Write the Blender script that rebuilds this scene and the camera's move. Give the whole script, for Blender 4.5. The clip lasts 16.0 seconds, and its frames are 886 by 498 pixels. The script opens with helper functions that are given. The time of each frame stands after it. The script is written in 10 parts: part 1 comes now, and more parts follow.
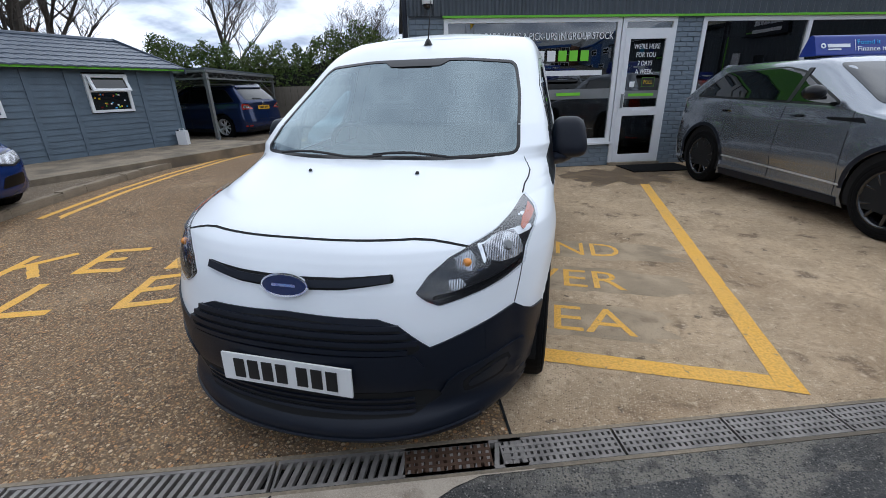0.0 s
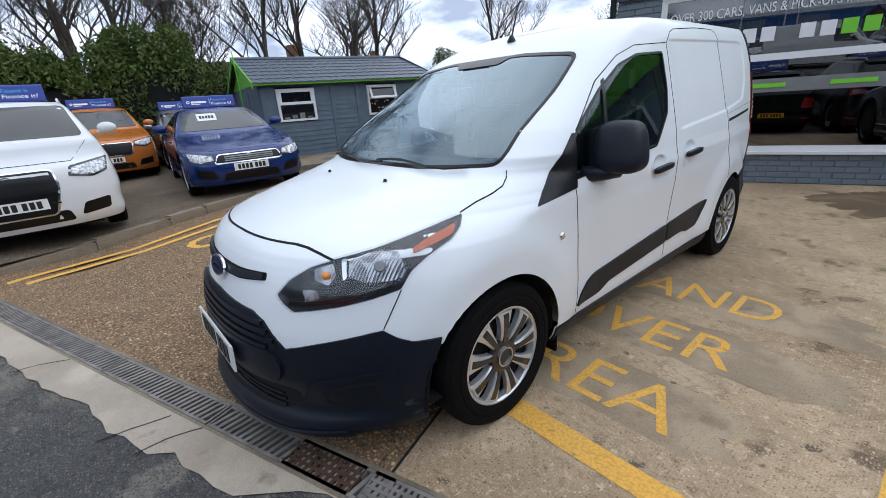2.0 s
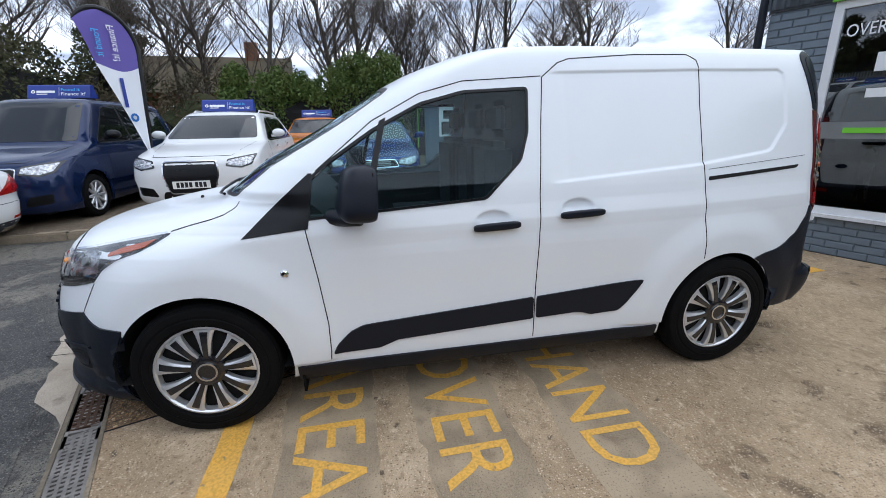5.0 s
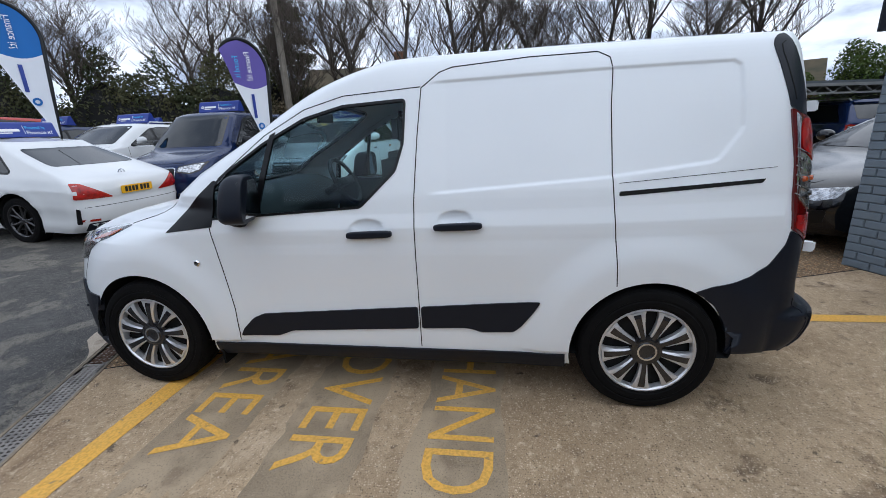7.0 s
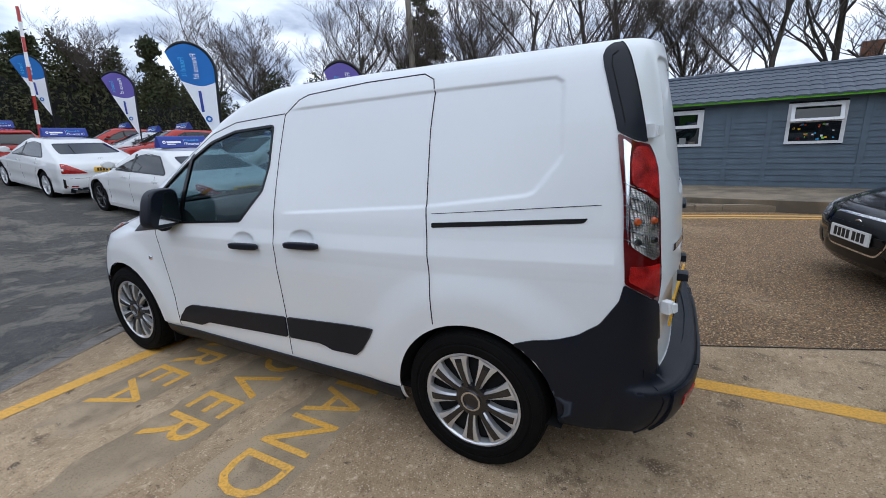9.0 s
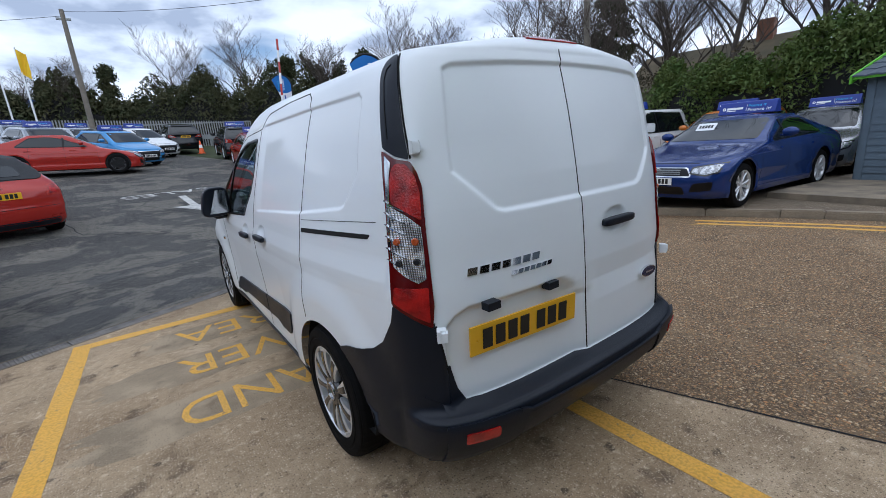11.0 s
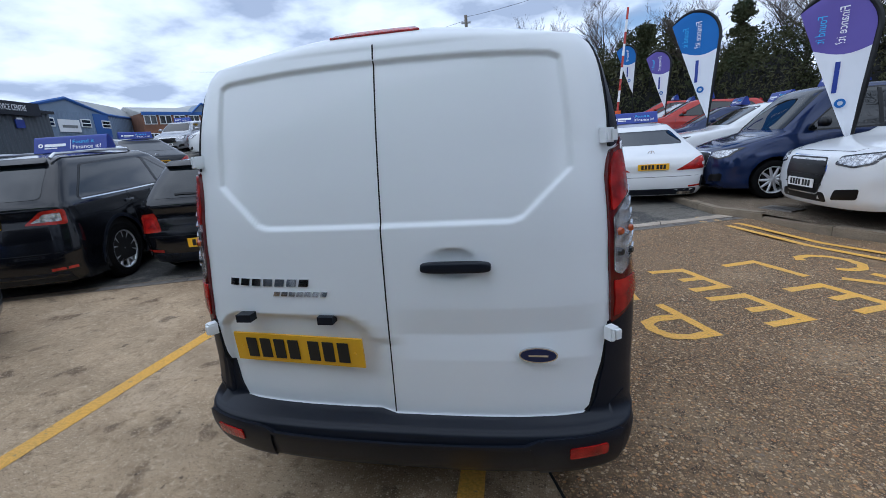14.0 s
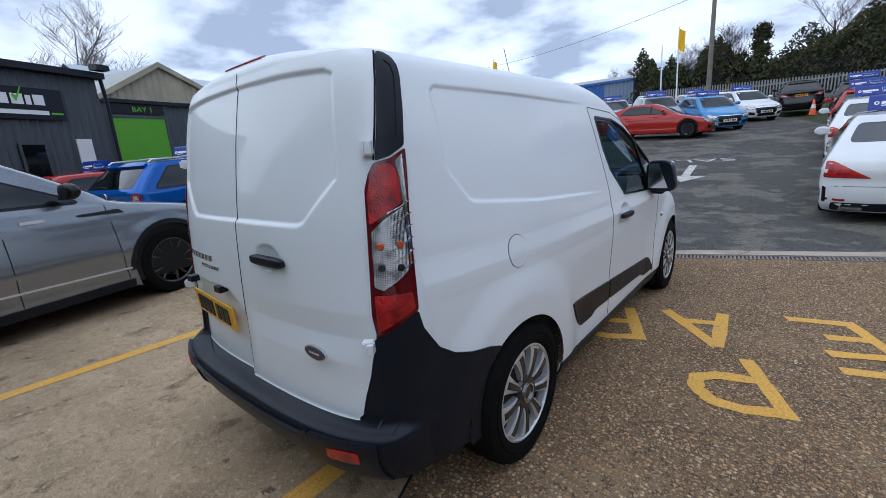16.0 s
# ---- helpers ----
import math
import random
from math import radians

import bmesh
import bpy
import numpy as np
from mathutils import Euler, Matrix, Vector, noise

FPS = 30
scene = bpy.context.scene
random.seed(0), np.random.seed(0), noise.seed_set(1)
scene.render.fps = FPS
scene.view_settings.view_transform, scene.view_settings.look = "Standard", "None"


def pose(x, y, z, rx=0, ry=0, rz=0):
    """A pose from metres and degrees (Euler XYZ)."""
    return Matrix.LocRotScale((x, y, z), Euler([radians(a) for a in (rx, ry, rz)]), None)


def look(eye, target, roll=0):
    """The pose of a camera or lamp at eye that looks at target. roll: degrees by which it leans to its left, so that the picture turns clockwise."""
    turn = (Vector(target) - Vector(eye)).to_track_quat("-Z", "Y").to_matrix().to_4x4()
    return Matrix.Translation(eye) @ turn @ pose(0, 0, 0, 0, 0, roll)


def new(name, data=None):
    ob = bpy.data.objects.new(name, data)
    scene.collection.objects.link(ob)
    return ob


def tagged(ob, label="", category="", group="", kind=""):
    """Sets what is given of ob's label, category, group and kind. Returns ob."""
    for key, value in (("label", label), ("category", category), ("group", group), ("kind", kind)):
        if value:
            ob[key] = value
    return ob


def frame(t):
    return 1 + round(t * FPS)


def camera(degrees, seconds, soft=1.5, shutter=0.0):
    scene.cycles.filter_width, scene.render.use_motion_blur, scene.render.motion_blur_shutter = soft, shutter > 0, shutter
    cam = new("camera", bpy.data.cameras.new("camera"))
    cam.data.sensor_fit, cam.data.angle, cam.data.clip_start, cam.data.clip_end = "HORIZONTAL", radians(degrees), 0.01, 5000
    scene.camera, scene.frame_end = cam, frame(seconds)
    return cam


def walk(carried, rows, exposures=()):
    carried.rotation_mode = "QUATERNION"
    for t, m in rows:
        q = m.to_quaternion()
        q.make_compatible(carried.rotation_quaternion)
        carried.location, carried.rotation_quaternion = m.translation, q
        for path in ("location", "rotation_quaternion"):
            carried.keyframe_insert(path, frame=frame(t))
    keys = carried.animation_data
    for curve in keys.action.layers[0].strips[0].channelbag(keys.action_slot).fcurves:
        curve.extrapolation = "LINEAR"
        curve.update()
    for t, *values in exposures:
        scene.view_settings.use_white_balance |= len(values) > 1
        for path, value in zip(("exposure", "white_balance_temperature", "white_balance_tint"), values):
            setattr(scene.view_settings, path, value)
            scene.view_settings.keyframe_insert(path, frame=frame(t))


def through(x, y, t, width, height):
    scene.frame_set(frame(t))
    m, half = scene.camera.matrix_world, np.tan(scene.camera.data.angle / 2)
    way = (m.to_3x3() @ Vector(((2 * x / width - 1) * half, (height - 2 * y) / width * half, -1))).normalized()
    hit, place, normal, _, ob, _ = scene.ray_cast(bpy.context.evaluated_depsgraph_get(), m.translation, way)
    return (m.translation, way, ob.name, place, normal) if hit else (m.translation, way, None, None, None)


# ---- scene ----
cam = camera(93.1, 16.0, soft=0.75)
PATH = [
    (0, (0.872, -1.941, 1.381), (0.398, -0.134, 0.667), -1.4),
    (0.5, (1.145, -1.81, 1.403), (0.405, -0.101, 0.673), -2.3),
    (1, (1.476, -1.669, 1.411), (0.422, -0.13, 0.691), -2.9),
    (1.5, (1.683, -1.41, 1.383), (0.45, 0.0, 0.682), -3.6),
    (2, (1.906, -1.137, 1.355), (0.457, 0.065, 0.682), -4.0),
    (2.5, (2.075, -0.832, 1.381), (0.502, 0.22, 0.733), -3.4),
    (3, (2.125, -0.533, 1.351), (0.458, 0.393, 0.747), -3.5),
    (3.5, (2.289, -0.209, 1.352), (0.488, 0.438, 0.769), -4.0),
    (4, (2.39, 0.129, 1.334), (0.564, 0.717, 0.766), -3.1),
    (4.5, (2.542, 0.409, 1.352), (0.69, 0.897, 0.775), -2.2),
    (4.7, (2.657, 0.538, 1.359), (0.792, 0.98, 0.786), -1.7),
    (6.8, (2.84, 1.874, 1.37), (0.932, 1.638, 0.818), -2.2),
    (7, (2.798, 2.001, 1.385), (0.899, 1.701, 0.832), -2.5),
    (7.5, (2.724, 2.359, 1.401), (0.862, 1.886, 0.843), -2.9),
    (8, (2.636, 2.698, 1.394), (0.81, 2.075, 0.867), -3.0),
    (8.2, (2.574, 2.822, 1.404), (0.766, 2.145, 0.883), -2.8),
    (10.3, (1.841, 4.145, 1.402), (0.465, 2.779, 0.911), -4.0),
    (10.5, (1.737, 4.246, 1.416), (0.429, 2.819, 0.915), -4.4),
    (11, (1.443, 4.435, 1.42), (0.324, 2.853, 0.926), -4.4),
    (11.5, (1.136, 4.638, 1.424), (0.261, 2.906, 0.941), -3.5),
    (12, (0.828, 4.761, 1.42), (0.228, 2.915, 0.941), -3.3),
    (12.5, (0.478, 4.813, 1.418), (0.078, 2.91, 0.951), -3.3),
    (13, (0.108, 4.862, 1.434), (-0.066, 2.93, 0.947), -3.0),
    (13.5, (-0.171, 4.771, 1.408), (-0.082, 2.831, 0.93), -2.9),
    (14, (-0.435, 4.674, 1.424), (-0.081, 2.768, 0.929), -4.0),
    (14.5, (-0.751, 4.613, 1.428), (-0.085, 2.791, 0.943), -3.7),
    (15, (-1.053, 4.469, 1.405), (-0.2, 2.724, 0.929), -3.8),
    (15.5, (-1.399, 4.34, 1.407), (-0.342, 2.707, 0.942), -4.3),
    (16, (-1.717, 4.143, 1.39), (-0.457, 2.659, 0.932), -4.1),
]
walk(cam, [(t, look(eye, target, roll)) for t, eye, target, roll in PATH], exposures=[(0.0, 0.68, 5850, 10), (4.5, 0.86, 5800, 10), (7.0, 0.64, 5800, 10), (8.0, 0.66, 5800, 10), (10.5, 0.58, 5650, 10), (13.0, 0.54, 5420, 10), (16.0, 0.53, 5520, 10)])

# ---- daylight: broken cloud with a soft sun ----
SUN_AZ, SUN_EL = radians(-16), radians(44)   # azimuth from +y, anticlockwise
world = bpy.data.worlds.new("world")
scene.world = world
world.use_nodes = True


def build_sky():
    nt = world.node_tree
    nt.nodes.clear()
    out = nt.nodes.new("ShaderNodeOutputWorld")
    bg = nt.nodes.new("ShaderNodeBackground")
    sky = nt.nodes.new("ShaderNodeTexSky")
    sky.sky_type = "NISHITA"
    sky.sun_disc = False
    sky.sun_elevation, sky.sun_rotation = SUN_EL, -SUN_AZ
    tc = nt.nodes.new("ShaderNodeTexCoord")
    sep = nt.nodes.new("ShaderNodeSeparateXYZ")
    nt.links.new(tc.outputs["Generated"], sep.inputs[0])
    # flatten the dome so that clouds crowd towards the horizon
    den = nt.nodes.new("ShaderNodeMath")
    den.operation = "ADD"
    den.inputs[1].default_value = 0.22
    nt.links.new(sep.outputs["Z"], den.inputs[0])
    mx = nt.nodes.new("ShaderNodeMath")
    mx.operation = "MAXIMUM"
    mx.inputs[1].default_value = 0.12
    nt.links.new(den.outputs[0], mx.inputs[0])
    comb = nt.nodes.new("ShaderNodeCombineXYZ")
    for k, axis in enumerate("XY"):
        dv = nt.nodes.new("ShaderNodeMath")
        dv.operation = "DIVIDE"
        nt.links.new(sep.outputs[axis], dv.inputs[0])
        nt.links.new(mx.outputs[0], dv.inputs[1])
        nt.links.new(dv.outputs[0], comb.inputs[k])
    big = nt.nodes.new("ShaderNodeTexNoise")
    big.inputs["Scale"].default_value, big.inputs["Detail"].default_value, big.inputs["Roughness"].default_value = 0.9, 6, 0.5
    big.inputs["Distortion"].default_value = 0.25
    nt.links.new(comb.outputs[0], big.inputs["Vector"])
    cover = nt.nodes.new("ShaderNodeValToRGB")
    cover.color_ramp.elements[0].position, cover.color_ramp.elements[1].position = 0.27, 0.39
    nt.links.new(big.outputs["Fac"], cover.inputs["Fac"])
    tone = nt.nodes.new("ShaderNodeValToRGB")
    r = tone.color_ramp
    r.elements[0].position, r.elements[0].color = 0.40, (10.2, 10.5, 11.1, 1)
    r.elements[1].position, r.elements[1].color = 0.60, (4.5, 5.05, 6.1, 1)
    e = r.elements.new(0.50)
    e.color = (8.2, 8.7, 9.5, 1)
    sec = nt.nodes.new("ShaderNodeTexNoise")
    sec.inputs["Scale"].default_value, sec.inputs["Detail"].default_value = 2.1, 8
    off = nt.nodes.new("ShaderNodeVectorMath")
    off.operation = "ADD"
    off.inputs[1].default_value = (3.1, 1.7, 0)
    nt.links.new(comb.outputs[0], off.inputs[0])
    nt.links.new(off.outputs[0], sec.inputs["Vector"])
    nt.links.new(sec.outputs["Fac"], tone.inputs["Fac"])
    mix = nt.nodes.new("ShaderNodeMixRGB")
    nt.links.new(cover.outputs["Color"], mix.inputs["Fac"])
    nt.links.new(sky.outputs["Color"], mix.inputs["Color1"])
    nt.links.new(tone.outputs["Color"], mix.inputs["Color2"])
    # the cloud base thins and brightens towards the horizon
    low = nt.nodes.new("ShaderNodeMapRange")
    low.inputs["From Min"].default_value, low.inputs["From Max"].default_value = 0.05, 0.75
    low.inputs["To Min"].default_value, low.inputs["To Max"].default_value = 0.79, 0.67
    nt.links.new(sep.outputs["Z"], low.inputs["Value"])
    vm = nt.nodes.new("ShaderNodeVectorMath")
    vm.operation = "SCALE"
    nt.links.new(mix.outputs["Color"], vm.inputs[0])
    nt.links.new(low.outputs["Result"], vm.inputs["Scale"])
    nt.links.new(vm.outputs[0], bg.inputs["Color"])
    bg.inputs["Strength"].default_value = 0.095
    nt.links.new(bg.outputs[0], out.inputs["Surface"])


build_sky()
sun_data = bpy.data.lights.new("sun", "SUN")
sun_data.energy, sun_data.angle, sun_data.color = 1.0, radians(130), (1.0, 0.96, 0.9)
sun = new("sun", sun_data)
sun.matrix_world = look((-math.sin(SUN_AZ) * math.cos(SUN_EL) * 50, math.cos(SUN_AZ) * math.cos(SUN_EL) * 50, math.sin(SUN_EL) * 50), (0, 0, 0))

# ---- materials ----
def mat(name, color, rough=0.6, metal=0.0, var=0.0, scale=8.0, dark=None, bump=0.0, bscale=60.0, coat=0.0, spec=0.5, fine=0.0, fscale=90.0,
        stain=None, sscale=1.2, spread=(0.45, 0.65), rvar=0.0):
    """A node material: base colour varied at two scales (var at scale, fine at fscale), a stain colour in patches, bump."""
    m = bpy.data.materials.new(name)
    m.use_nodes = True
    nt = m.node_tree
    b = nt.nodes["Principled BSDF"]
    b.inputs["Roughness"].default_value, b.inputs["Metallic"].default_value = rough, metal
    b.inputs["Coat Weight"].default_value, b.inputs["Coat Roughness"].default_value = coat, 0.04
    b.inputs["Specular IOR Level"].default_value = spec
    c = (*color, 1)
    b.inputs["Base Color"].default_value = c
    m.diffuse_color = c
    if not (var or fine or bump or stain):
        return m
    tc = nt.nodes.new("ShaderNodeTexCoord")

    def tex(s, detail=5):
        n = nt.nodes.new("ShaderNodeTexNoise")
        n.inputs["Scale"].default_value, n.inputs["Detail"].default_value = s, detail
        nt.links.new(tc.outputs["Object"], n.inputs["Vector"])
        return n

    last = None

    def layer(fac, col):
        nonlocal last
        mix = nt.nodes.new("ShaderNodeMixRGB")
        nt.links.new(fac, mix.inputs["Fac"])
        if last is None:
            mix.inputs["Color1"].default_value = c
        else:
            nt.links.new(last, mix.inputs["Color1"])
        mix.inputs["Color2"].default_value = (*col, 1)
        last = mix.outputs["Color"]

    def ramp(src, lo, hi, top=1.0):
        r = nt.nodes.new("ShaderNodeMapRange")
        r.inputs["From Min"].default_value, r.inputs["From Max"].default_value, r.inputs["To Max"].default_value = lo, hi, top
        nt.links.new(src, r.inputs["Value"])
        return r.outputs["Result"]

    if var:
        n = tex(scale)
        layer(ramp(n.outputs["Fac"], 0.35, 0.7, min(1, var * 2)), dark or tuple(v * 0.55 for v in color))
        if rvar:
            rr = nt.nodes.new("ShaderNodeMapRange")
            rr.inputs["To Min"].default_value, rr.inputs["To Max"].default_value = max(0, rough - rvar), min(1, rough + rvar)
            nt.links.new(n.outputs["Fac"], rr.inputs["Value"])
            nt.links.new(rr.outputs["Result"], b.inputs["Roughness"])
    if fine:
        n = tex(fscale, 3)
        layer(ramp(n.outputs["Fac"], 0.42, 0.62, fine), tuple(min(1, v * 0.4) for v in color))
    if stain:
        n = tex(sscale, 6)
        layer(ramp(n.outputs["Fac"], spread[0], spread[1], 0.85), stain)
    if last is not None:
        nt.links.new(last, b.inputs["Base Color"])
    if bump:
        n = tex(bscale, 4)
        bp = nt.nodes.new("ShaderNodeBump")
        bp.inputs["Strength"].default_value, bp.inputs["Distance"].default_value = bump, 0.01
        nt.links.new(n.outputs["Fac"], bp.inputs["Height"])
        nt.links.new(bp.outputs[0], b.inputs["Normal"])
    return m


def ground_mat(name, matrix, stones, cell, cover, stains, bump=0.6, grain=3.0, rough=0.88, gain=1.0):
    """Bound ground with stones showing in it: their colours, how many to a metre, how much of the face they take; stains are (colour, scale, from, to, amount)."""
    matrix = tuple(v * gain for v in matrix)
    stones = [tuple(min(0.8, v * gain) for v in c) for c in stones]
    stains = [(tuple(v * gain for v in c), *rest) for c, *rest in stains]
    m = bpy.data.materials.new(name)
    m.use_nodes = True
    m.diffuse_color = (*matrix, 1)
    nt = m.node_tree
    b = nt.nodes["Principled BSDF"]
    b.inputs["Roughness"].default_value = rough
    b.inputs["Specular IOR Level"].default_value = 0.35
    tc = nt.nodes.new("ShaderNodeTexCoord")

    def node(kind, **ins):
        n = nt.nodes.new(kind)
        for k, v in ins.items():
            k = k.replace("_", " ")
            if isinstance(v, bpy.types.NodeSocket):
                nt.links.new(v, n.inputs[k])
            else:
                n.inputs[k].default_value = v
        return n

    def ramp(src, lo, hi, top=1.0):
        return node("ShaderNodeMapRange", Value=src, From_Min=lo, From_Max=hi, To_Min=0.0, To_Max=top).outputs["Result"]

    def mixed(fac, a, c):
        n = node("ShaderNodeMixRGB", Fac=fac, Color2=c if isinstance(c, bpy.types.NodeSocket) else (*c, 1))
        if isinstance(a, bpy.types.NodeSocket):
            nt.links.new(a, n.inputs["Color1"])
        else:
            n.inputs["Color1"].default_value = (*a, 1)
        return n.outputs["Color"]

    def noise_of(s, detail=5):
        return node("ShaderNodeTexNoise", Vector=tc.outputs["Object"], Scale=s, Detail=detail).outputs["Fac"]

    base = mixed(ramp(noise_of(grain), 0.35, 0.68, 0.8), matrix, tuple(v * 0.62 for v in matrix))
    base = mixed(ramp(noise_of(cell * 2.2, 2), 0.45, 0.65, 0.55), base, tuple(v * 0.45 for v in matrix))
    for c, s, lo, hi, top in stains:
        base = mixed(ramp(noise_of(s, 8), lo, hi, top), base, c)
    height = None
    for sc, cv in ((cell, cover), (cell * 2.3, cover * 0.8)):
        vo = nt.nodes.new("ShaderNodeTexVoronoi")
        vo.voronoi_dimensions = "2D"
        vo.inputs["Scale"].default_value = sc
        nt.links.new(tc.outputs["Object"], vo.inputs["Vector"])
        sp = nt.nodes.new("ShaderNodeSeparateColor")
        nt.links.new(vo.outputs["Color"], sp.inputs[0])
        size = node("ShaderNodeMath")
        size.operation = "MULTIPLY_ADD"
        nt.links.new(sp.outputs[1], size.inputs[0])
        size.inputs[1].default_value = cv * 0.75
        nt.links.new(vo.outputs["Distance"], size.inputs[2])
        mask = ramp(size.outputs[0], cv + 0.04, cv - 0.06)
        cr = nt.nodes.new("ShaderNodeValToRGB")
        e = cr.color_ramp.elements
        for k, c in enumerate(stones):
            pos = 0.97 * (k + 0.5) / len(stones) + (0.06 if k == len(stones) - 1 else 0)
            el = e[k] if k < 2 else e.new(min(0.98, pos))
            el.position, el.color = min(0.98, pos), (*c, 1)
        nt.links.new(sp.outputs[0], cr.inputs["Fac"])
        dim = node("ShaderNodeMath")
        dim.operation = "MULTIPLY"
        nt.links.new(mask, dim.inputs[0])
        dim.inputs[1].default_value = 0.95
        base = mixed(dim.outputs[0], base, cr.outputs["Color"])
        if height is None:
            height = mask
    nt.links.new(base, b.inputs["Base Color"])
    bp = node("ShaderNodeBump", Strength=bump, Distance=0.006, Height=height)
    bp2 = node("ShaderNodeBump", Strength=bump * 0.6, Distance=0.004, Height=noise_of(cell * 1.6, 3), Normal=bp.outputs[0])
    nt.links.new(bp2.outputs[0], b.inputs["Normal"])
    return m


def glass_mat(name, tint, through=0.75, gloss=0.06, rough=0.0, sheen=(1.0, 1.0, 1.0)):
    """Thin glass: the clear part lets the view through either way, the gloss grows towards grazing angles."""
    m = bpy.data.materials.new(name)
    m.use_nodes = True
    nt = m.node_tree
    nt.nodes.clear()
    out = nt.nodes.new("ShaderNodeOutputMaterial")
    tr = nt.nodes.new("ShaderNodeBsdfTransparent")
    tr.inputs["Color"].default_value = (*[v * through for v in tint], 1)
    gl = nt.nodes.new("ShaderNodeBsdfGlossy")
    gl.inputs["Roughness"].default_value = rough
    gl.inputs["Color"].default_value = (*sheen, 1)
    lw = nt.nodes.new("ShaderNodeLayerWeight")
    lw.inputs["Blend"].default_value = 0.5
    pw = nt.nodes.new("ShaderNodeMath")
    pw.operation = "POWER"
    pw.inputs[1].default_value = 4.0
    nt.links.new(lw.outputs["Facing"], pw.inputs[0])
    fr = nt.nodes.new("ShaderNodeMapRange")
    fr.inputs["To Min"].default_value, fr.inputs["To Max"].default_value = gloss, 0.95
    nt.links.new(pw.outputs[0], fr.inputs["Value"])
    mx = nt.nodes.new("ShaderNodeMixShader")
    nt.links.new(fr.outputs["Result"], mx.inputs[0])
    nt.links.new(tr.outputs[0], mx.inputs[1])
    nt.links.new(gl.outputs[0], mx.inputs[2])
    nt.links.new(mx.outputs[0], out.inputs["Surface"])
    return m


def paint(name, color, metallic=0.0, rough=0.22):
    m = mat(name, color, rough=rough if metallic > 0.5 else 0.1, metal=metallic, coat=0.8 if metallic > 0.5 else 0.2, spec=0.5, var=0.04, scale=2.0)
    return m


M = {}
M["white_van"] = mat("white_van_paint", (0.85, 0.88, 0.90), rough=0.45, coat=0.55, var=0.03, scale=1.5)
M["black_plastic"] = mat("black_plastic", (0.007, 0.010, 0.018), rough=0.42, spec=0.30, var=0.12, scale=5, bump=0.06, bscale=420, rvar=0.08)
# Near-black for open joints; in hedges and hollows it stands for shade.
M["gap_and_shade"] = mat("seam_and_shade_dark", (0.004, 0.004, 0.004), rough=0.9)
M["dark_trim"] = mat("dark_trim", (0.004, 0.0042, 0.005), rough=0.3, spec=0.35, var=0.1, scale=6)
M["tyre"] = mat("tyre_rubber", (0.0045, 0.0045, 0.005), rough=0.75, spec=0.10, var=0.3, scale=12, bump=0.15, bscale=120, dark=(0.008, 0.0078, 0.0076))
M["silver"] = mat("wheel_silver", (0.72, 0.73, 0.75), rough=0.28, metal=0.6, coat=0.4, var=0.1, scale=9)
M["black_rim"] = mat("black_alloy", (0.016, 0.016, 0.018), rough=0.15, metal=0.3, coat=0.8, var=0.1, scale=9)
M["disc"] = mat("dark_brake_steel", (0.012, 0.012, 0.012), rough=0.6, metal=0.2, var=0.2, scale=12)
M["chrome"] = mat("chrome", (0.75, 0.76, 0.78), rough=0.08, metal=1.0)
M["glass"] = glass_mat("window_glass", (0.80, 0.86, 0.86), 0.9, 0.07)
M["van_glass"] = glass_mat("tinted_van_glass", (0.74, 0.93, 0.95), 0.92, 0.025, 0.0, (0.85, 0.95, 1.0))
M["screen"] = glass_mat("windscreen_glass", (0.60, 0.80, 0.88), 0.50, 0.19, 0.0, (0.78, 0.93, 1.0))
M["tint"] = mat("tinted_glass", (0.004, 0.006, 0.007), rough=0.02, coat=0.0, spec=0.75)
M["lens"] = glass_mat("clear_lens", (0.95, 0.96, 0.97), 0.97, 0.03)
M["lamp_dark"] = mat("lamp_housing", (0.015, 0.015, 0.017), rough=0.2, coat=0.5)
M["lamp_bright"] = mat("lamp_reflector", (0.8, 0.81, 0.82), rough=0.12, metal=1.0)


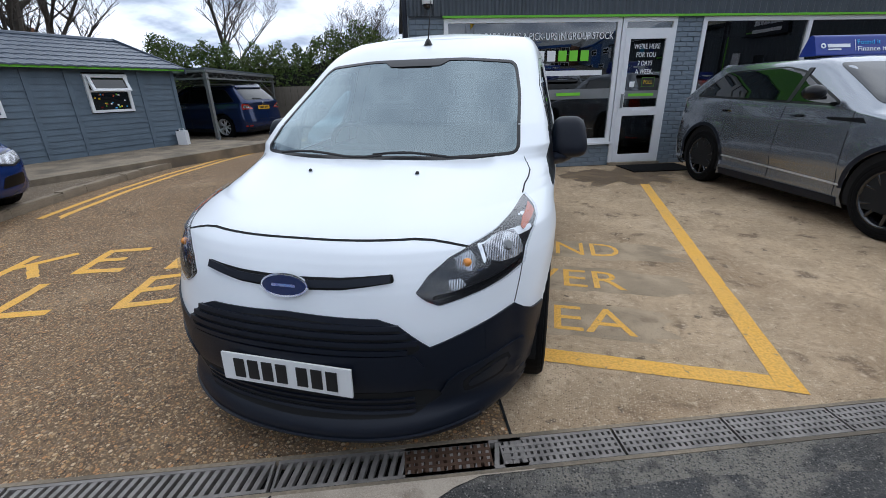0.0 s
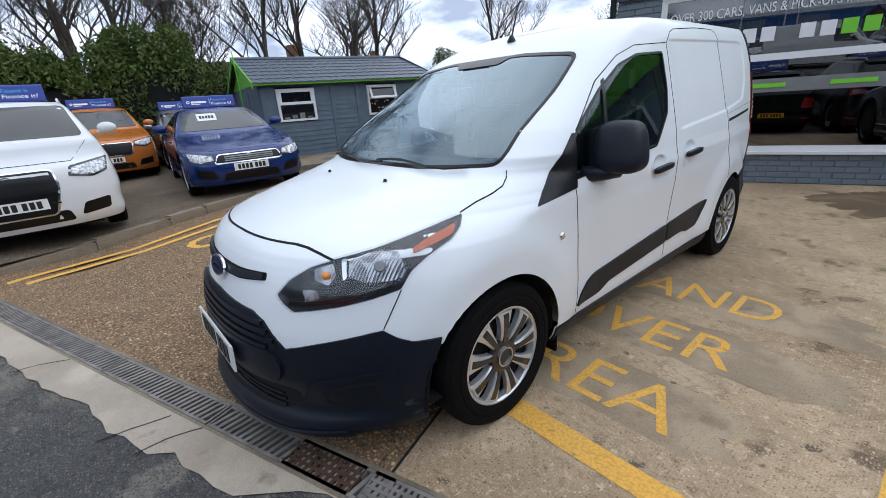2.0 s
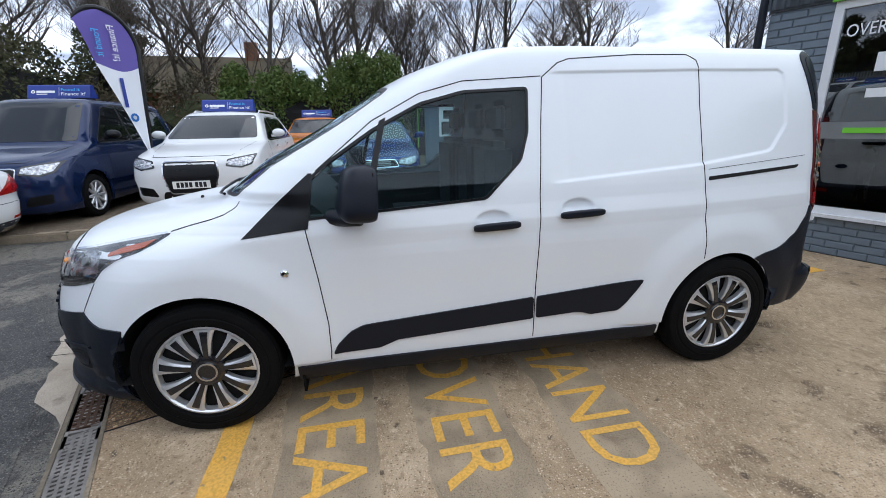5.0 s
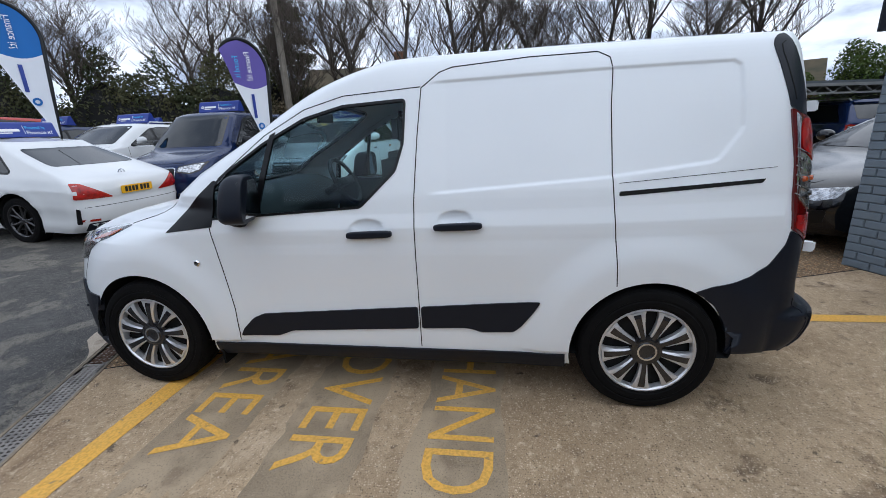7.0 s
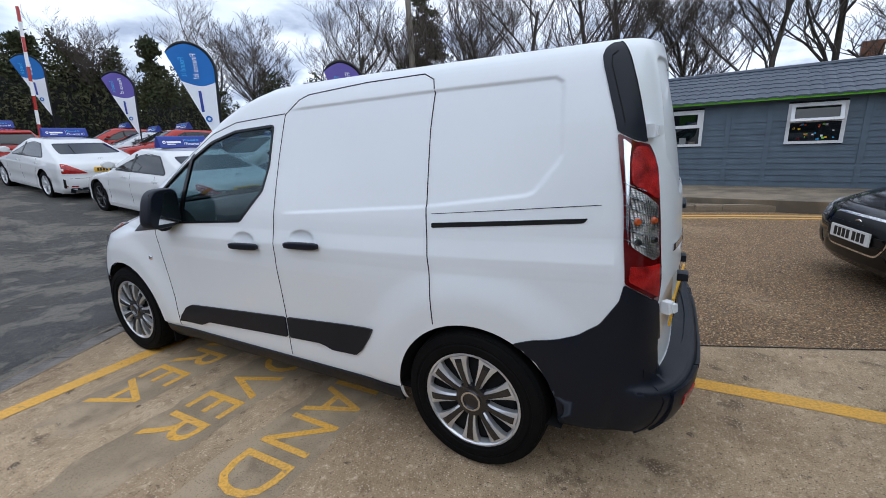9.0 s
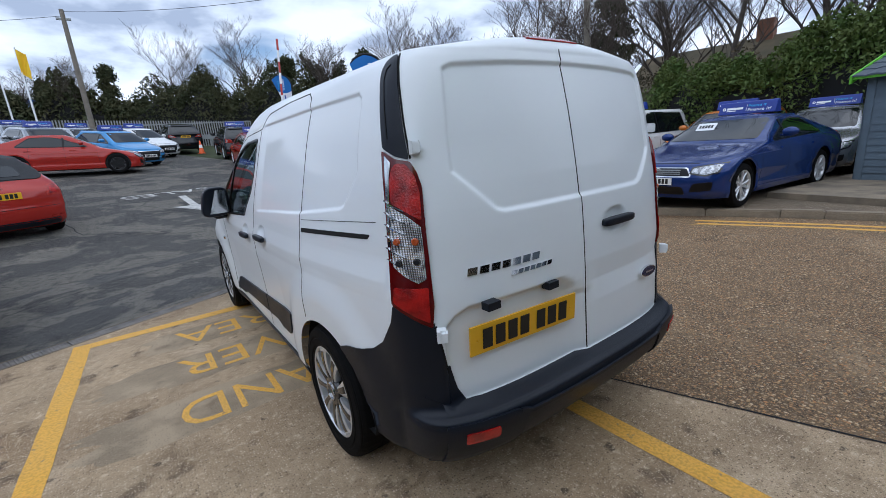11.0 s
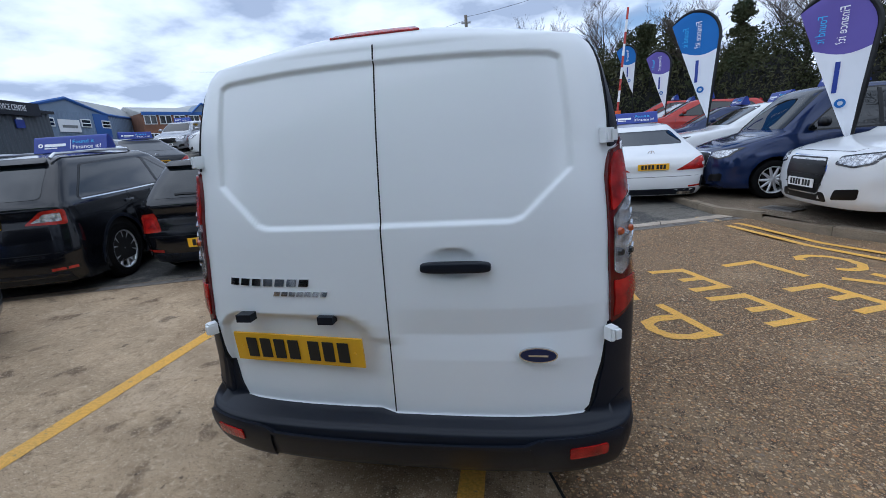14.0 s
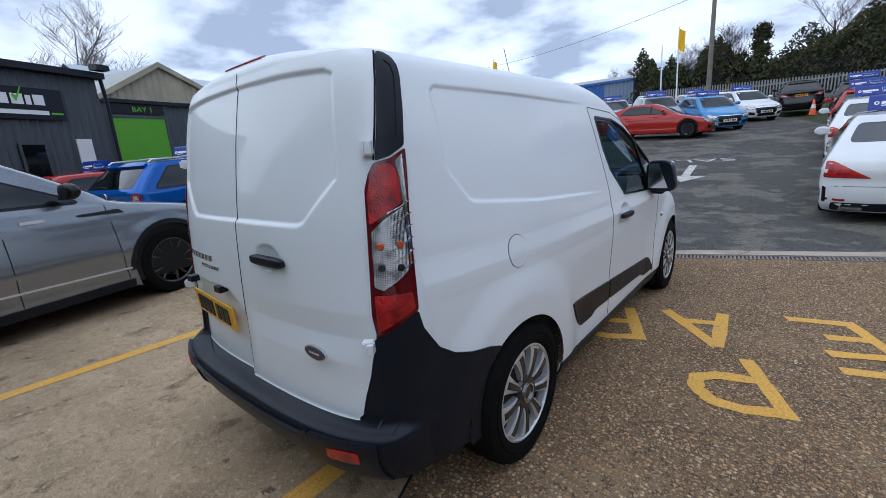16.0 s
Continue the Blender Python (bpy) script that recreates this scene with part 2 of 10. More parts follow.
def ribbed(name, color, dark, pitch, rough, across=True):
    """Bright plating behind moulded ribs: fine bands along one or two directions, with shade painted into the valleys.
    """
    m = bpy.data.materials.new(name)
    m.use_nodes = True
    m.diffuse_color = (*color, 1)
    nt = m.node_tree
    b = nt.nodes["Principled BSDF"]
    b.inputs["Roughness"].default_value, b.inputs["Metallic"].default_value = rough, 0.9
    tc = nt.nodes.new("ShaderNodeTexCoord")
    waves = []
    for axis in (("Z", "X") if across else ("X",)):
        w = nt.nodes.new("ShaderNodeTexWave")
        w.bands_direction = axis
        w.inputs["Scale"].default_value = 1.0 / pitch / 3.2
        w.inputs["Distortion"].default_value = 0.4
        nt.links.new(tc.outputs["Object"], w.inputs["Vector"])
        waves.append(w.outputs["Fac"])
    fac = waves[0]
    if across:
        mul = nt.nodes.new("ShaderNodeMath")
        mul.operation = "MULTIPLY"
        nt.links.new(waves[0], mul.inputs[0])
        nt.links.new(waves[1], mul.inputs[1])
        fac = mul.outputs[0]
    big = nt.nodes.new("ShaderNodeTexNoise")
    big.inputs["Scale"].default_value = 22.0
    nt.links.new(tc.outputs["Object"], big.inputs["Vector"])
    shade = nt.nodes.new("ShaderNodeMapRange")
    shade.inputs["From Min"].default_value, shade.inputs["From Max"].default_value = 0.40, 0.62
    nt.links.new(big.outputs["Fac"], shade.inputs["Value"])
    both = nt.nodes.new("ShaderNodeMath")
    both.operation = "MULTIPLY_ADD"
    both.use_clamp = True
    both.inputs[1].default_value = 0.6
    nt.links.new(fac, both.inputs[0])
    nt.links.new(shade.outputs["Result"], both.inputs[2])
    mix = nt.nodes.new("ShaderNodeMixRGB")
    mix.inputs["Color1"].default_value, mix.inputs["Color2"].default_value = (*dark, 1), (*color, 1)
    nt.links.new(both.outputs[0], mix.inputs["Fac"])
    nt.links.new(mix.outputs["Color"], b.inputs["Base Color"])
    bp = nt.nodes.new("ShaderNodeBump")
    bp.inputs["Strength"].default_value, bp.inputs["Distance"].default_value = 0.5, 0.003
    nt.links.new(fac, bp.inputs["Height"])
    nt.links.new(bp.outputs[0], b.inputs["Normal"])
    return m


M["facet"] = ribbed("fluted_reflector", (0.60, 0.61, 0.63), (0.20, 0.20, 0.21), 0.008, 0.18, False)
M["lamp_grid"] = ribbed("ribbed_clear_lens", (0.62, 0.625, 0.63), (0.14, 0.14, 0.145), 0.0055, 0.22)
M["amber"] = mat("amber_lens", (0.75, 0.28, 0.04), rough=0.12, coat=0.6)
M["orange_lens"] = mat("orange_lens", (0.46, 0.085, 0.02), rough=0.12, coat=0.6)
M["red_lens"] = mat("red_lens", (0.11, 0.003, 0.003), rough=0.12, coat=0.35, var=0.25, scale=30)
M["bright_red"] = mat("bright_red_lens", (0.52, 0.011, 0.008), rough=0.15, coat=0.3, var=0.8, scale=17, dark=(0.17, 0.003, 0.003), bump=0.3, bscale=160)
M["car_red_lens"] = mat("red_orange_lens", (0.46, 0.028, 0.014), rough=0.1, coat=0.4, var=0.5, scale=14, dark=(0.20, 0.006, 0.004))
M["plate_y"] = mat("plate_yellow", (0.85, 0.46, 0.01), rough=0.35, var=0.05, scale=8)
M["plate_w"] = mat("plate_white", (0.82, 0.82, 0.8), rough=0.35, var=0.05, scale=8)
M["ink"] = mat("black_ink", (0.01, 0.01, 0.01), rough=0.5)
M["badge_blue"] = mat("badge_blue", (0.004, 0.012, 0.065), rough=0.25, coat=0.3)
M["white_ink"] = mat("white_ink", (0.82, 0.83, 0.84), rough=0.5)
M["cyan_ink"] = mat("cyan_ink", (0.06, 0.42, 0.8), rough=0.5)
M["green_ink"] = mat("green_ink", (0.2, 0.62, 0.03), rough=0.5)
M["sign_blue"] = mat("sign_blue", (0.012, 0.035, 0.26), rough=0.35, var=0.1, scale=3)
M["seat"] = mat("seat_cloth", (0.035, 0.037, 0.04), rough=0.9, var=0.2, scale=20)
M["dash"] = mat("dash_plastic", (0.045, 0.05, 0.052), rough=0.6, var=0.15, scale=10)
M["headlining"] = mat("pale_lining", (0.25, 0.25, 0.24), rough=0.9, var=0.1, scale=6)
M["bulkhead"] = mat("grey_bulkhead", (0.07, 0.073, 0.077), rough=0.7, var=0.1, scale=4)
# ground
M["concrete"] = ground_mat("pale_concrete", (0.50, 0.365, 0.225), [(0.12, 0.085, 0.052), (0.30, 0.22, 0.135), (0.48, 0.36, 0.235), (0.66, 0.54, 0.39)], 80, 0.33,
                           [((0.21, 0.135, 0.072), 0.5, 0.47, 0.64, 0.78), ((0.60, 0.46, 0.31), 1.7, 0.55, 0.70, 0.5), ((0.085, 0.055, 0.034), 4.2, 0.60, 0.68, 0.8), ((0.15, 0.098, 0.056), 2.1, 0.60, 0.70, 0.6), ((0.24, 0.165, 0.095), 17.0, 0.54, 0.64, 0.6), ((0.64, 0.51, 0.35), 23.0, 0.60, 0.68, 0.6), ((0.06, 0.042, 0.028), 9.0, 0.665, 0.70, 0.8)], 0.7, 2.5, gain=1.13)
M["aggregate"] = ground_mat("exposed_aggregate", (0.165, 0.108, 0.06), [(0.05, 0.038, 0.027), (0.23, 0.145, 0.072), (0.36, 0.225, 0.105), (0.21, 0.165, 0.12), (0.44, 0.30, 0.16), (0.38, 0.18, 0.07), (0.27, 0.17, 0.085), (0.52, 0.40, 0.255)], 47, 0.46,
                            [((0.10, 0.068, 0.04), 0.5, 0.54, 0.74, 0.5), ((0.33, 0.24, 0.145), 0.9, 0.54, 0.70, 0.5), ((0.05, 0.036, 0.024), 4.5, 0.62, 0.71, 0.6), ((0.07, 0.048, 0.03), 19.0, 0.52, 0.62, 0.7)], 1.0, 3.0, gain=1.30)
M["tarmac"] = ground_mat("worn_tarmac", (0.10, 0.096, 0.088), [(0.03, 0.03, 0.03), (0.07, 0.068, 0.065), (0.12, 0.115, 0.105), (0.27, 0.25, 0.22)], 85, 0.42,
                         [((0.030, 0.030, 0.031), 0.5, 0.54, 0.62, 0.6), ((0.22, 0.20, 0.163), 0.9, 0.50, 0.545, 0.8), ((0.25, 0.222, 0.178), 2.6, 0.60, 0.63, 0.6), ((0.03, 0.03, 0.03), 13.0, 0.54, 0.62, 0.6), ((0.18, 0.17, 0.155), 21.0, 0.60, 0.66, 0.6)], 1.1, 4.0, gain=0.98)
M["new_tarmac"] = ground_mat("newer_tarmac", (0.088, 0.085, 0.081), [(0.028, 0.028, 0.028), (0.07, 0.068, 0.066), (0.12, 0.116, 0.108), (0.25, 0.232, 0.20)], 85, 0.42,
                             [((0.12, 0.115, 0.105), 1.1, 0.53, 0.62, 0.6), ((0.035, 0.035, 0.036), 0.8, 0.54, 0.60, 0.6), ((0.24, 0.216, 0.175), 1.6, 0.53, 0.57, 0.75), ((0.03, 0.03, 0.03), 13.0, 0.54, 0.62, 0.6)], 1.2, 4.0, 0.75, gain=0.95)
M["screed"] = ground_mat("pale_smooth_concrete", (0.50, 0.425, 0.335), [(0.34, 0.28, 0.21), (0.48, 0.41, 0.32), (0.56, 0.49, 0.39)], 110, 0.22,
                        [((0.36, 0.29, 0.215), 0.9, 0.48, 0.66, 0.7), ((0.60, 0.52, 0.42), 2.3, 0.52, 0.68, 0.6), ((0.16, 0.125, 0.09), 7.0, 0.62, 0.70, 0.6)], 0.4, 2.0)
M["overpaint"] = ground_mat("greyed_out_paint", (0.41, 0.315, 0.205), [(0.18, 0.135, 0.09), (0.30, 0.235, 0.165), (0.42, 0.335, 0.235)], 75, 0.26,
                            [((0.47, 0.36, 0.235), 3.5, 0.46, 0.58, 0.8), ((0.17, 0.12, 0.075), 5.5, 0.62, 0.70, 0.5)], 0.5, 3.0)
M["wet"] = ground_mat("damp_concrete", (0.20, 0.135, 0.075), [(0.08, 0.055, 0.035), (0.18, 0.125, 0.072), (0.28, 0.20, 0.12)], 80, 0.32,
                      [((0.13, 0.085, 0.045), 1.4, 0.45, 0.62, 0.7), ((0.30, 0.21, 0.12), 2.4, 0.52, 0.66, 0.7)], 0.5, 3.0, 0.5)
M["yard"] = ground_mat("yard_ground", (0.15, 0.112, 0.072), [(0.06, 0.048, 0.035), (0.17, 0.13, 0.085), (0.26, 0.20, 0.135), (0.42, 0.36, 0.28)], 60, 0.40,
                       [((0.07, 0.053, 0.036), 0.7, 0.50, 0.62, 0.75), ((0.24, 0.18, 0.115), 1.3, 0.56, 0.70, 0.5)], 1.0, 3.0, gain=1.2)
M["grass"] = mat("rough_grass", (0.06, 0.075, 0.03), rough=0.95, var=0.4, scale=0.5, bump=1, bscale=12)
M["kerb"] = mat("kerb_concrete", (0.31, 0.25, 0.175), rough=0.9, var=0.3, scale=3.0, fine=0.4, fscale=60, bump=0.4, bscale=80, stain=(0.12, 0.10, 0.075), sscale=1.5)
M["yellow_line"] = mat("yellow_road_paint", (0.86, 0.46, 0.065), rough=0.75, var=0.30, scale=3, dark=(0.76, 0.45, 0.125), fine=0.35, fscale=75, bump=0.7, bscale=75, stain=(0.30, 0.21, 0.12), sscale=22, spread=(0.64, 0.71))
M["white_line"] = mat("white_road_paint", (0.62, 0.61, 0.57), rough=0.75, var=0.3, scale=5, fine=0.4, fscale=50, stain=(0.12, 0.115, 0.105), sscale=9, spread=(0.60, 0.66))
M["grate"] = mat("iron_grate", (0.30, 0.275, 0.25), rough=0.65, metal=0.4, var=0.45, scale=9, bump=0.3, bscale=90)
M["rust"] = mat("rusty_grate", (0.10, 0.055, 0.033), rough=0.85, metal=0.2, var=0.35, scale=12, bump=0.4, bscale=90)
M["pit"] = mat("drain_pit", (0.008, 0.008, 0.008), rough=0.9)
# buildings
M["blue_brick"] = mat("painted_brick", (0.175, 0.215, 0.255), rough=0.65, var=0.15, scale=5, bump=0.25, bscale=60)
M["mortar"] = mat("painted_mortar", (0.155, 0.19, 0.225), rough=0.8, var=0.15, scale=8)
M["clad"] = mat("grey_cladding", (0.065, 0.078, 0.092), rough=0.5, var=0.15, scale=1.5)
M["upvc"] = mat("white_upvc", (0.78, 0.79, 0.8), rough=0.35, var=0.06, scale=4)
M["lime"] = mat("lime_trim", (0.15, 0.5, 0.02), rough=0.5, var=0.1, scale=3)
M["hut_board"] = mat("painted_board", (0.115, 0.155, 0.195), rough=0.7, var=0.2, scale=3.5, bump=0.35, bscale=40)
M["tile"] = mat("slate_tile_sheet", (0.075, 0.095, 0.125), rough=0.42, var=0.2, scale=4)
M["inside_shade"] = mat("unlit_inside", (0.025, 0.027, 0.03), rough=0.8, var=0.3, scale=1.2)
M["shop_glass"] = glass_mat("shop_glass", (0.5, 0.55, 0.58), 0.75, 0.13)
M["wood"] = mat("weathered_wood", (0.2, 0.175, 0.14), rough=0.85, var=0.3, scale=4, bump=0.4, bscale=30)
M["bark"] = mat("bark", (0.085, 0.07, 0.056), rough=0.95, var=0.4, scale=6, bump=0.8, bscale=20)
M["twig"] = mat("twig", (0.10, 0.08, 0.065), rough=0.95, var=0.3, scale=3)
M["leaf"] = mat("laurel_leaf", (0.055, 0.095, 0.018), rough=0.6, spec=0.25, var=0.5, scale=2.2, dark=(0.10, 0.125, 0.03))
M["ivy"] = mat("dark_leaf", (0.034, 0.044, 0.019), rough=0.8, spec=0.2, var=0.5, scale=0.8, dark=(0.085, 0.080, 0.038))
M["scrub"] = mat("brown_scrub", (0.10, 0.075, 0.04), rough=0.9, var=0.5, scale=0.8, dark=(0.045, 0.042, 0.022))
M["steel_roof"] = mat("pale_sheet_roof", (0.38, 0.39, 0.38), rough=0.6, var=0.2, scale=0.6)
M["pale_roof"] = mat("pale_blue_sheet_roof", (0.42, 0.47, 0.53), rough=0.45, var=0.15, scale=0.5)
M["sign_red"] = mat("sign_red", (0.62, 0.035, 0.02), rough=0.4, var=0.05, scale=3)
M["tan_clad"] = mat("lichened_sheet", (0.46, 0.42, 0.31), rough=0.8, var=0.35, scale=1.2)
M["blue_clad"] = mat("blue_cladding", (0.03, 0.11, 0.36), rough=0.5, var=0.15, scale=0.7)
M["pale_clad"] = mat("pale_blue_cladding", (0.17, 0.23, 0.32), rough=0.5, var=0.15, scale=0.7)
M["red_brick"] = mat("red_brick", (0.21, 0.10, 0.06), rough=0.85, var=0.3, scale=2)
M["roller"] = mat("green_shutter", (0.13, 0.42, 0.02), rough=0.45, var=0.1, scale=2)
M["galv"] = mat("galvanised", (0.26, 0.27, 0.27), rough=0.5, metal=0.6, var=0.2, scale=4)
M["purple"] = mat("flag_purple", (0.115, 0.085, 0.34), rough=0.7, var=0.08, scale=2)
M["flag_blue"] = mat("flag_blue", (0.01, 0.13, 0.42), rough=0.7, var=0.08, scale=2)
M["flag_white"] = mat("flag_white", (0.72, 0.74, 0.78), rough=0.7, var=0.06, scale=2)
M["flag_yellow"] = mat("flag_yellow", (0.82, 0.52, 0.01), rough=0.7, var=0.1, scale=2)
M["cone"] = mat("orange_plastic", (0.75, 0.12, 0.02), rough=0.5, var=0.1, scale=5)
CAR = {n: paint("car_" + n, c, mtl) for n, c, mtl in (
    ("blue", (0.012, 0.035, 0.16), 0.3), ("white", (0.72, 0.73, 0.73), 0.0), ("navy", (0.010, 0.022, 0.075), 0.3), ("black", (0.0035, 0.004, 0.006), 0.0),
    ("red", (0.36, 0.022, 0.014), 0.1), ("grey", (0.24, 0.26, 0.29), 0.75), ("silver", (0.42, 0.43, 0.45), 0.7), ("sky", (0.06, 0.26, 0.55), 0.3),
    ("royal", (0.008, 0.10, 0.42), 0.3), ("orange", (0.55, 0.18, 0.03), 0.2), ("dark", (0.0035, 0.004, 0.006), 0.0), ("maroon", (0.16, 0.014, 0.012), 0.2))}

# ---- building helpers ----
from mathutils.bvhtree import BVHTree
from mathutils import interpolate
SITE = radians(20)
UX, UY = math.cos(SITE), math.sin(SITE)


def site(u, v, z=0.0):
    """A place given along (u) and away from (v) the shop front."""
    return Vector((u * UX - v * UY, u * UY + v * UX, z))


def ground_z(x, y):
    """The yard is level by the van and climbs away beyond it."""
    v = -x * UY + y * UX
    d = -2.0 - v
    if d > 0:
        return 0.1 * (math.sqrt(d * d + 4.0) - 2.0)
    ease = lambda t: (lambda q: q * q * (3 - 2 * q))(max(0.0, min(1.0, t)))
    return -0.07 * ease((-0.9 - x) / 1.7) * (1 - ease((-4.1 - x) / 0.9)) * ease((v + 0.75) / 1.0) * (1 - ease((v - 3.2) / 1.5))


def link_mesh(name, mesh, material=None, parent=None, label=""):
    ob = new(name, mesh)
    if parent is not None:
        ob.parent = parent
    if material is not None:
        mesh.materials.append(material)
    if label:
        ob["label"] = label
    return ob


def settle_normals(me):
    """Skin pieces shade with the smooth normals of the body that they lie on."""
    at_ = me.attributes.get("body_normal")
    if at_ is None:
        return
    sn = [Vector(d.vector) for d in at_.data]
    out = []
    for p in me.polygons:
        for v in p.vertices:
            n = sn[v]
            out.append(tuple(n) if n.length > 0.5 and p.normal.dot(n) > 0.5 else tuple(p.normal))
    me.attributes.remove(me.attributes["body_normal"])
    me.polygons.foreach_set("use_smooth", [True] * len(me.polygons))
    me.normals_split_custom_set(out)


SHAPES = {}


def body_tree(bm):
    """A search tree over a body, with its corners and their normals at hand."""
    bm.faces.ensure_lookup_table()
    bm.normal_update()
    t = BVHTree.FromBMesh(bm)
    SHAPES[id(t)] = (t, [[v.co.copy() for v in f.verts] for f in bm.faces], [[v.normal.copy() for v in f.verts] for f in bm.faces])
    return t


def smooth_normal(t, i, p, flat):
    _, cos, nos = SHAPES[id(t)]
    w = interpolate.poly_3d_calc(cos[i], p)
    n = Vector((0, 0, 0))
    for a, b in zip(w, nos[i]):
        n += b * a
    return n.normalized() if n.length > 0.2 and n.dot(flat) > 0.2 else flat


def part(name, bm, material, parent=None, label="", smooth=False, bevel=0.0):
    if bevel:
        bmesh.ops.bevel(bm, geom=[e for e in bm.edges if len(e.link_faces) == 2 and e.calc_face_angle() > 0.5], offset=bevel, segments=2, affect="EDGES", clamp_overlap=True)
    me = bpy.data.meshes.new(name)
    if smooth:
        for f in bm.faces:
            f.smooth = True
        for e in bm.edges:
            if len(e.link_faces) == 2 and e.calc_face_angle() > 0.7:
                e.smooth = False
    bm.to_mesh(me)
    bm.free()
    settle_normals(me)
    return link_mesh(name, me, material, parent, label)


def thing(name, label, category, m=None, group="", kind=""):
    ob = new(name)
    if m is not None:
        ob.matrix_basis = m
    return tagged(ob, label, category, group, kind)


def box(bm, x0, x1, y0, y1, z0, z1, m=None):
    vs = [bm.verts.new((x, y, z)) for x in (x0, x1) for y in (y0, y1) for z in (z0, z1)]
    for q in ((0, 1, 3, 2), (4, 6, 7, 5), (0, 4, 5, 1), (2, 3, 7, 6), (0, 2, 6, 4), (1, 5, 7, 3)):
        bm.faces.new([vs[i] for i in q])
    if m is not None:
        bmesh.ops.transform(bm, matrix=m, verts=vs)
    return vs


def boxes(*args, m=None):
    bm = bmesh.new()
    for a in args:
        box(bm, *a, m=m)
    return bm


def prism(bm, pts, h0, h1, axis="z"):
    """Extrudes a flat outline (a, b) along an axis."""
    def put(a, b, h):
        return (a, b, h) if axis == "z" else (h, a, b) if axis == "x" else (a, h, b)
    lo = [bm.verts.new(put(a, b, h0)) for a, b in pts]
    hi = [bm.verts.new(put(a, b, h1)) for a, b in pts]
    n = len(pts)
    bm.faces.new(lo)
    bm.faces.new(hi[::-1])
    for i in range(n):
        bm.faces.new((lo[i], hi[i], hi[(i + 1) % n], lo[(i + 1) % n]))
    bmesh.ops.recalc_face_normals(bm, faces=bm.faces[:])
    return bm


def lathe(bm, prof, seg=32, axis="x", m=None):
    """Turns (radius, along) round an axis."""
    rings = []
    for r, a in prof:
        ring = []
        for k in range(seg):
            t = 2 * math.pi * k / seg
            c, s = r * math.cos(t), r * math.sin(t)
            ring.append(bm.verts.new((a, c, s) if axis == "x" else (c, s, a)))
        rings.append(ring)
    fs = []
    for a, b in zip(rings, rings[1:]):
        for k in range(seg):
            fs.append(bm.faces.new((a[k], a[(k + 1) % seg], b[(k + 1) % seg], b[k])))
    if prof[0][0] > 1e-4:
        pass
    if m is not None:
        bmesh.ops.transform(bm, matrix=m, verts=[v for r in rings for v in r])
    return rings


def tube(bm, pts, radii, seg=6):
    """A tapering tube through points."""
    rings = []
    for i, p in enumerate(pts):
        p = Vector(p)
        d = Vector(pts[min(i + 1, len(pts) - 1)]) - Vector(pts[max(i - 1, 0)])
        d.normalize()
        a = d.orthogonal().normalized()
        b = d.cross(a)
        r = radii[i] if isinstance(radii, (list, tuple)) else radii
        rings.append([bm.verts.new(p + (a * math.cos(2 * math.pi * k / seg) + b * math.sin(2 * math.pi * k / seg)) * r) for k in range(seg)])
    for a, b in zip(rings, rings[1:]):
        # orthogonal() may turn: join by nearest start
        s = min(range(seg), key=lambda k: (b[k].co - a[0].co).length)
        for k in range(seg):
            bm.faces.new((a[k], a[(k + 1) % seg], b[(k + 1 + s) % seg], b[(k + s) % seg]))
    for ring in (rings[0], rings[-1]):
        try:
            bm.faces.new(ring)
        except ValueError:
            pass
    return bm


def lerp(table, t):
    """Looks up t in rows (t, value)."""
    if t <= table[0][0]:
        return table[0][1]
    for (a, p), (b, q) in zip(table, table[1:]):
        if t <= b:
            return p + (q - p) * (t - a) / (b - a)
    return table[-1][1]


def smooth_table(table, n=4):
    """The same rows, rounded through their corners."""
    out = []
    pts = [table[0]] + list(table) + [table[-1]]
    for i in range(1, len(pts) - 2):
        p0, p1, p2, p3 = pts[i - 1], pts[i], pts[i + 1], pts[i + 2]
        for k in range(n):
            t = k / n
            m1, m2 = (p2[1] - p0[1]) / max(1e-6, p2[0] - p0[0]) * (p2[0] - p1[0]), (p3[1] - p1[1]) / max(1e-6, p3[0] - p1[0]) * (p2[0] - p1[0])
            h = (2 * t ** 3 - 3 * t ** 2 + 1) * p1[1] + (t ** 3 - 2 * t ** 2 + t) * m1 + (-2 * t ** 3 + 3 * t ** 2) * p2[1] + (t ** 3 - t ** 2) * m2
            out.append((p1[0] + (p2[0] - p1[0]) * t, h))
    out.append(table[-1])
    return out


def inside(poly, a, b):
    c = False
    for (x0, y0), (x1, y1) in zip(poly, poly[1:] + poly[:1]):
        if (y0 > b) != (y1 > b) and a < (x1 - x0) * (b - y0) / (y1 - y0) + x0:
            c = not c
    return c


def rounded(poly, r=0.03, n=4):
    """The outline with its corners rounded."""
    out = []
    k = len(poly)
    for i in range(k):
        p, a, b = Vector(poly[i]), Vector(poly[i - 1]), Vector(poly[(i + 1) % k])
        da, db = (a - p), (b - p)
        ra, rb = min(r, da.length * 0.45), min(r, db.length * 0.45)
        s, e = p + da.normalized() * ra, p + db.normalized() * rb
        for j in range(n + 1):
            t = j / n
            q = s * (1 - t) ** 2 + p * 2 * t * (1 - t) + e * t * t
            out.append((q.x, q.y))
    return out


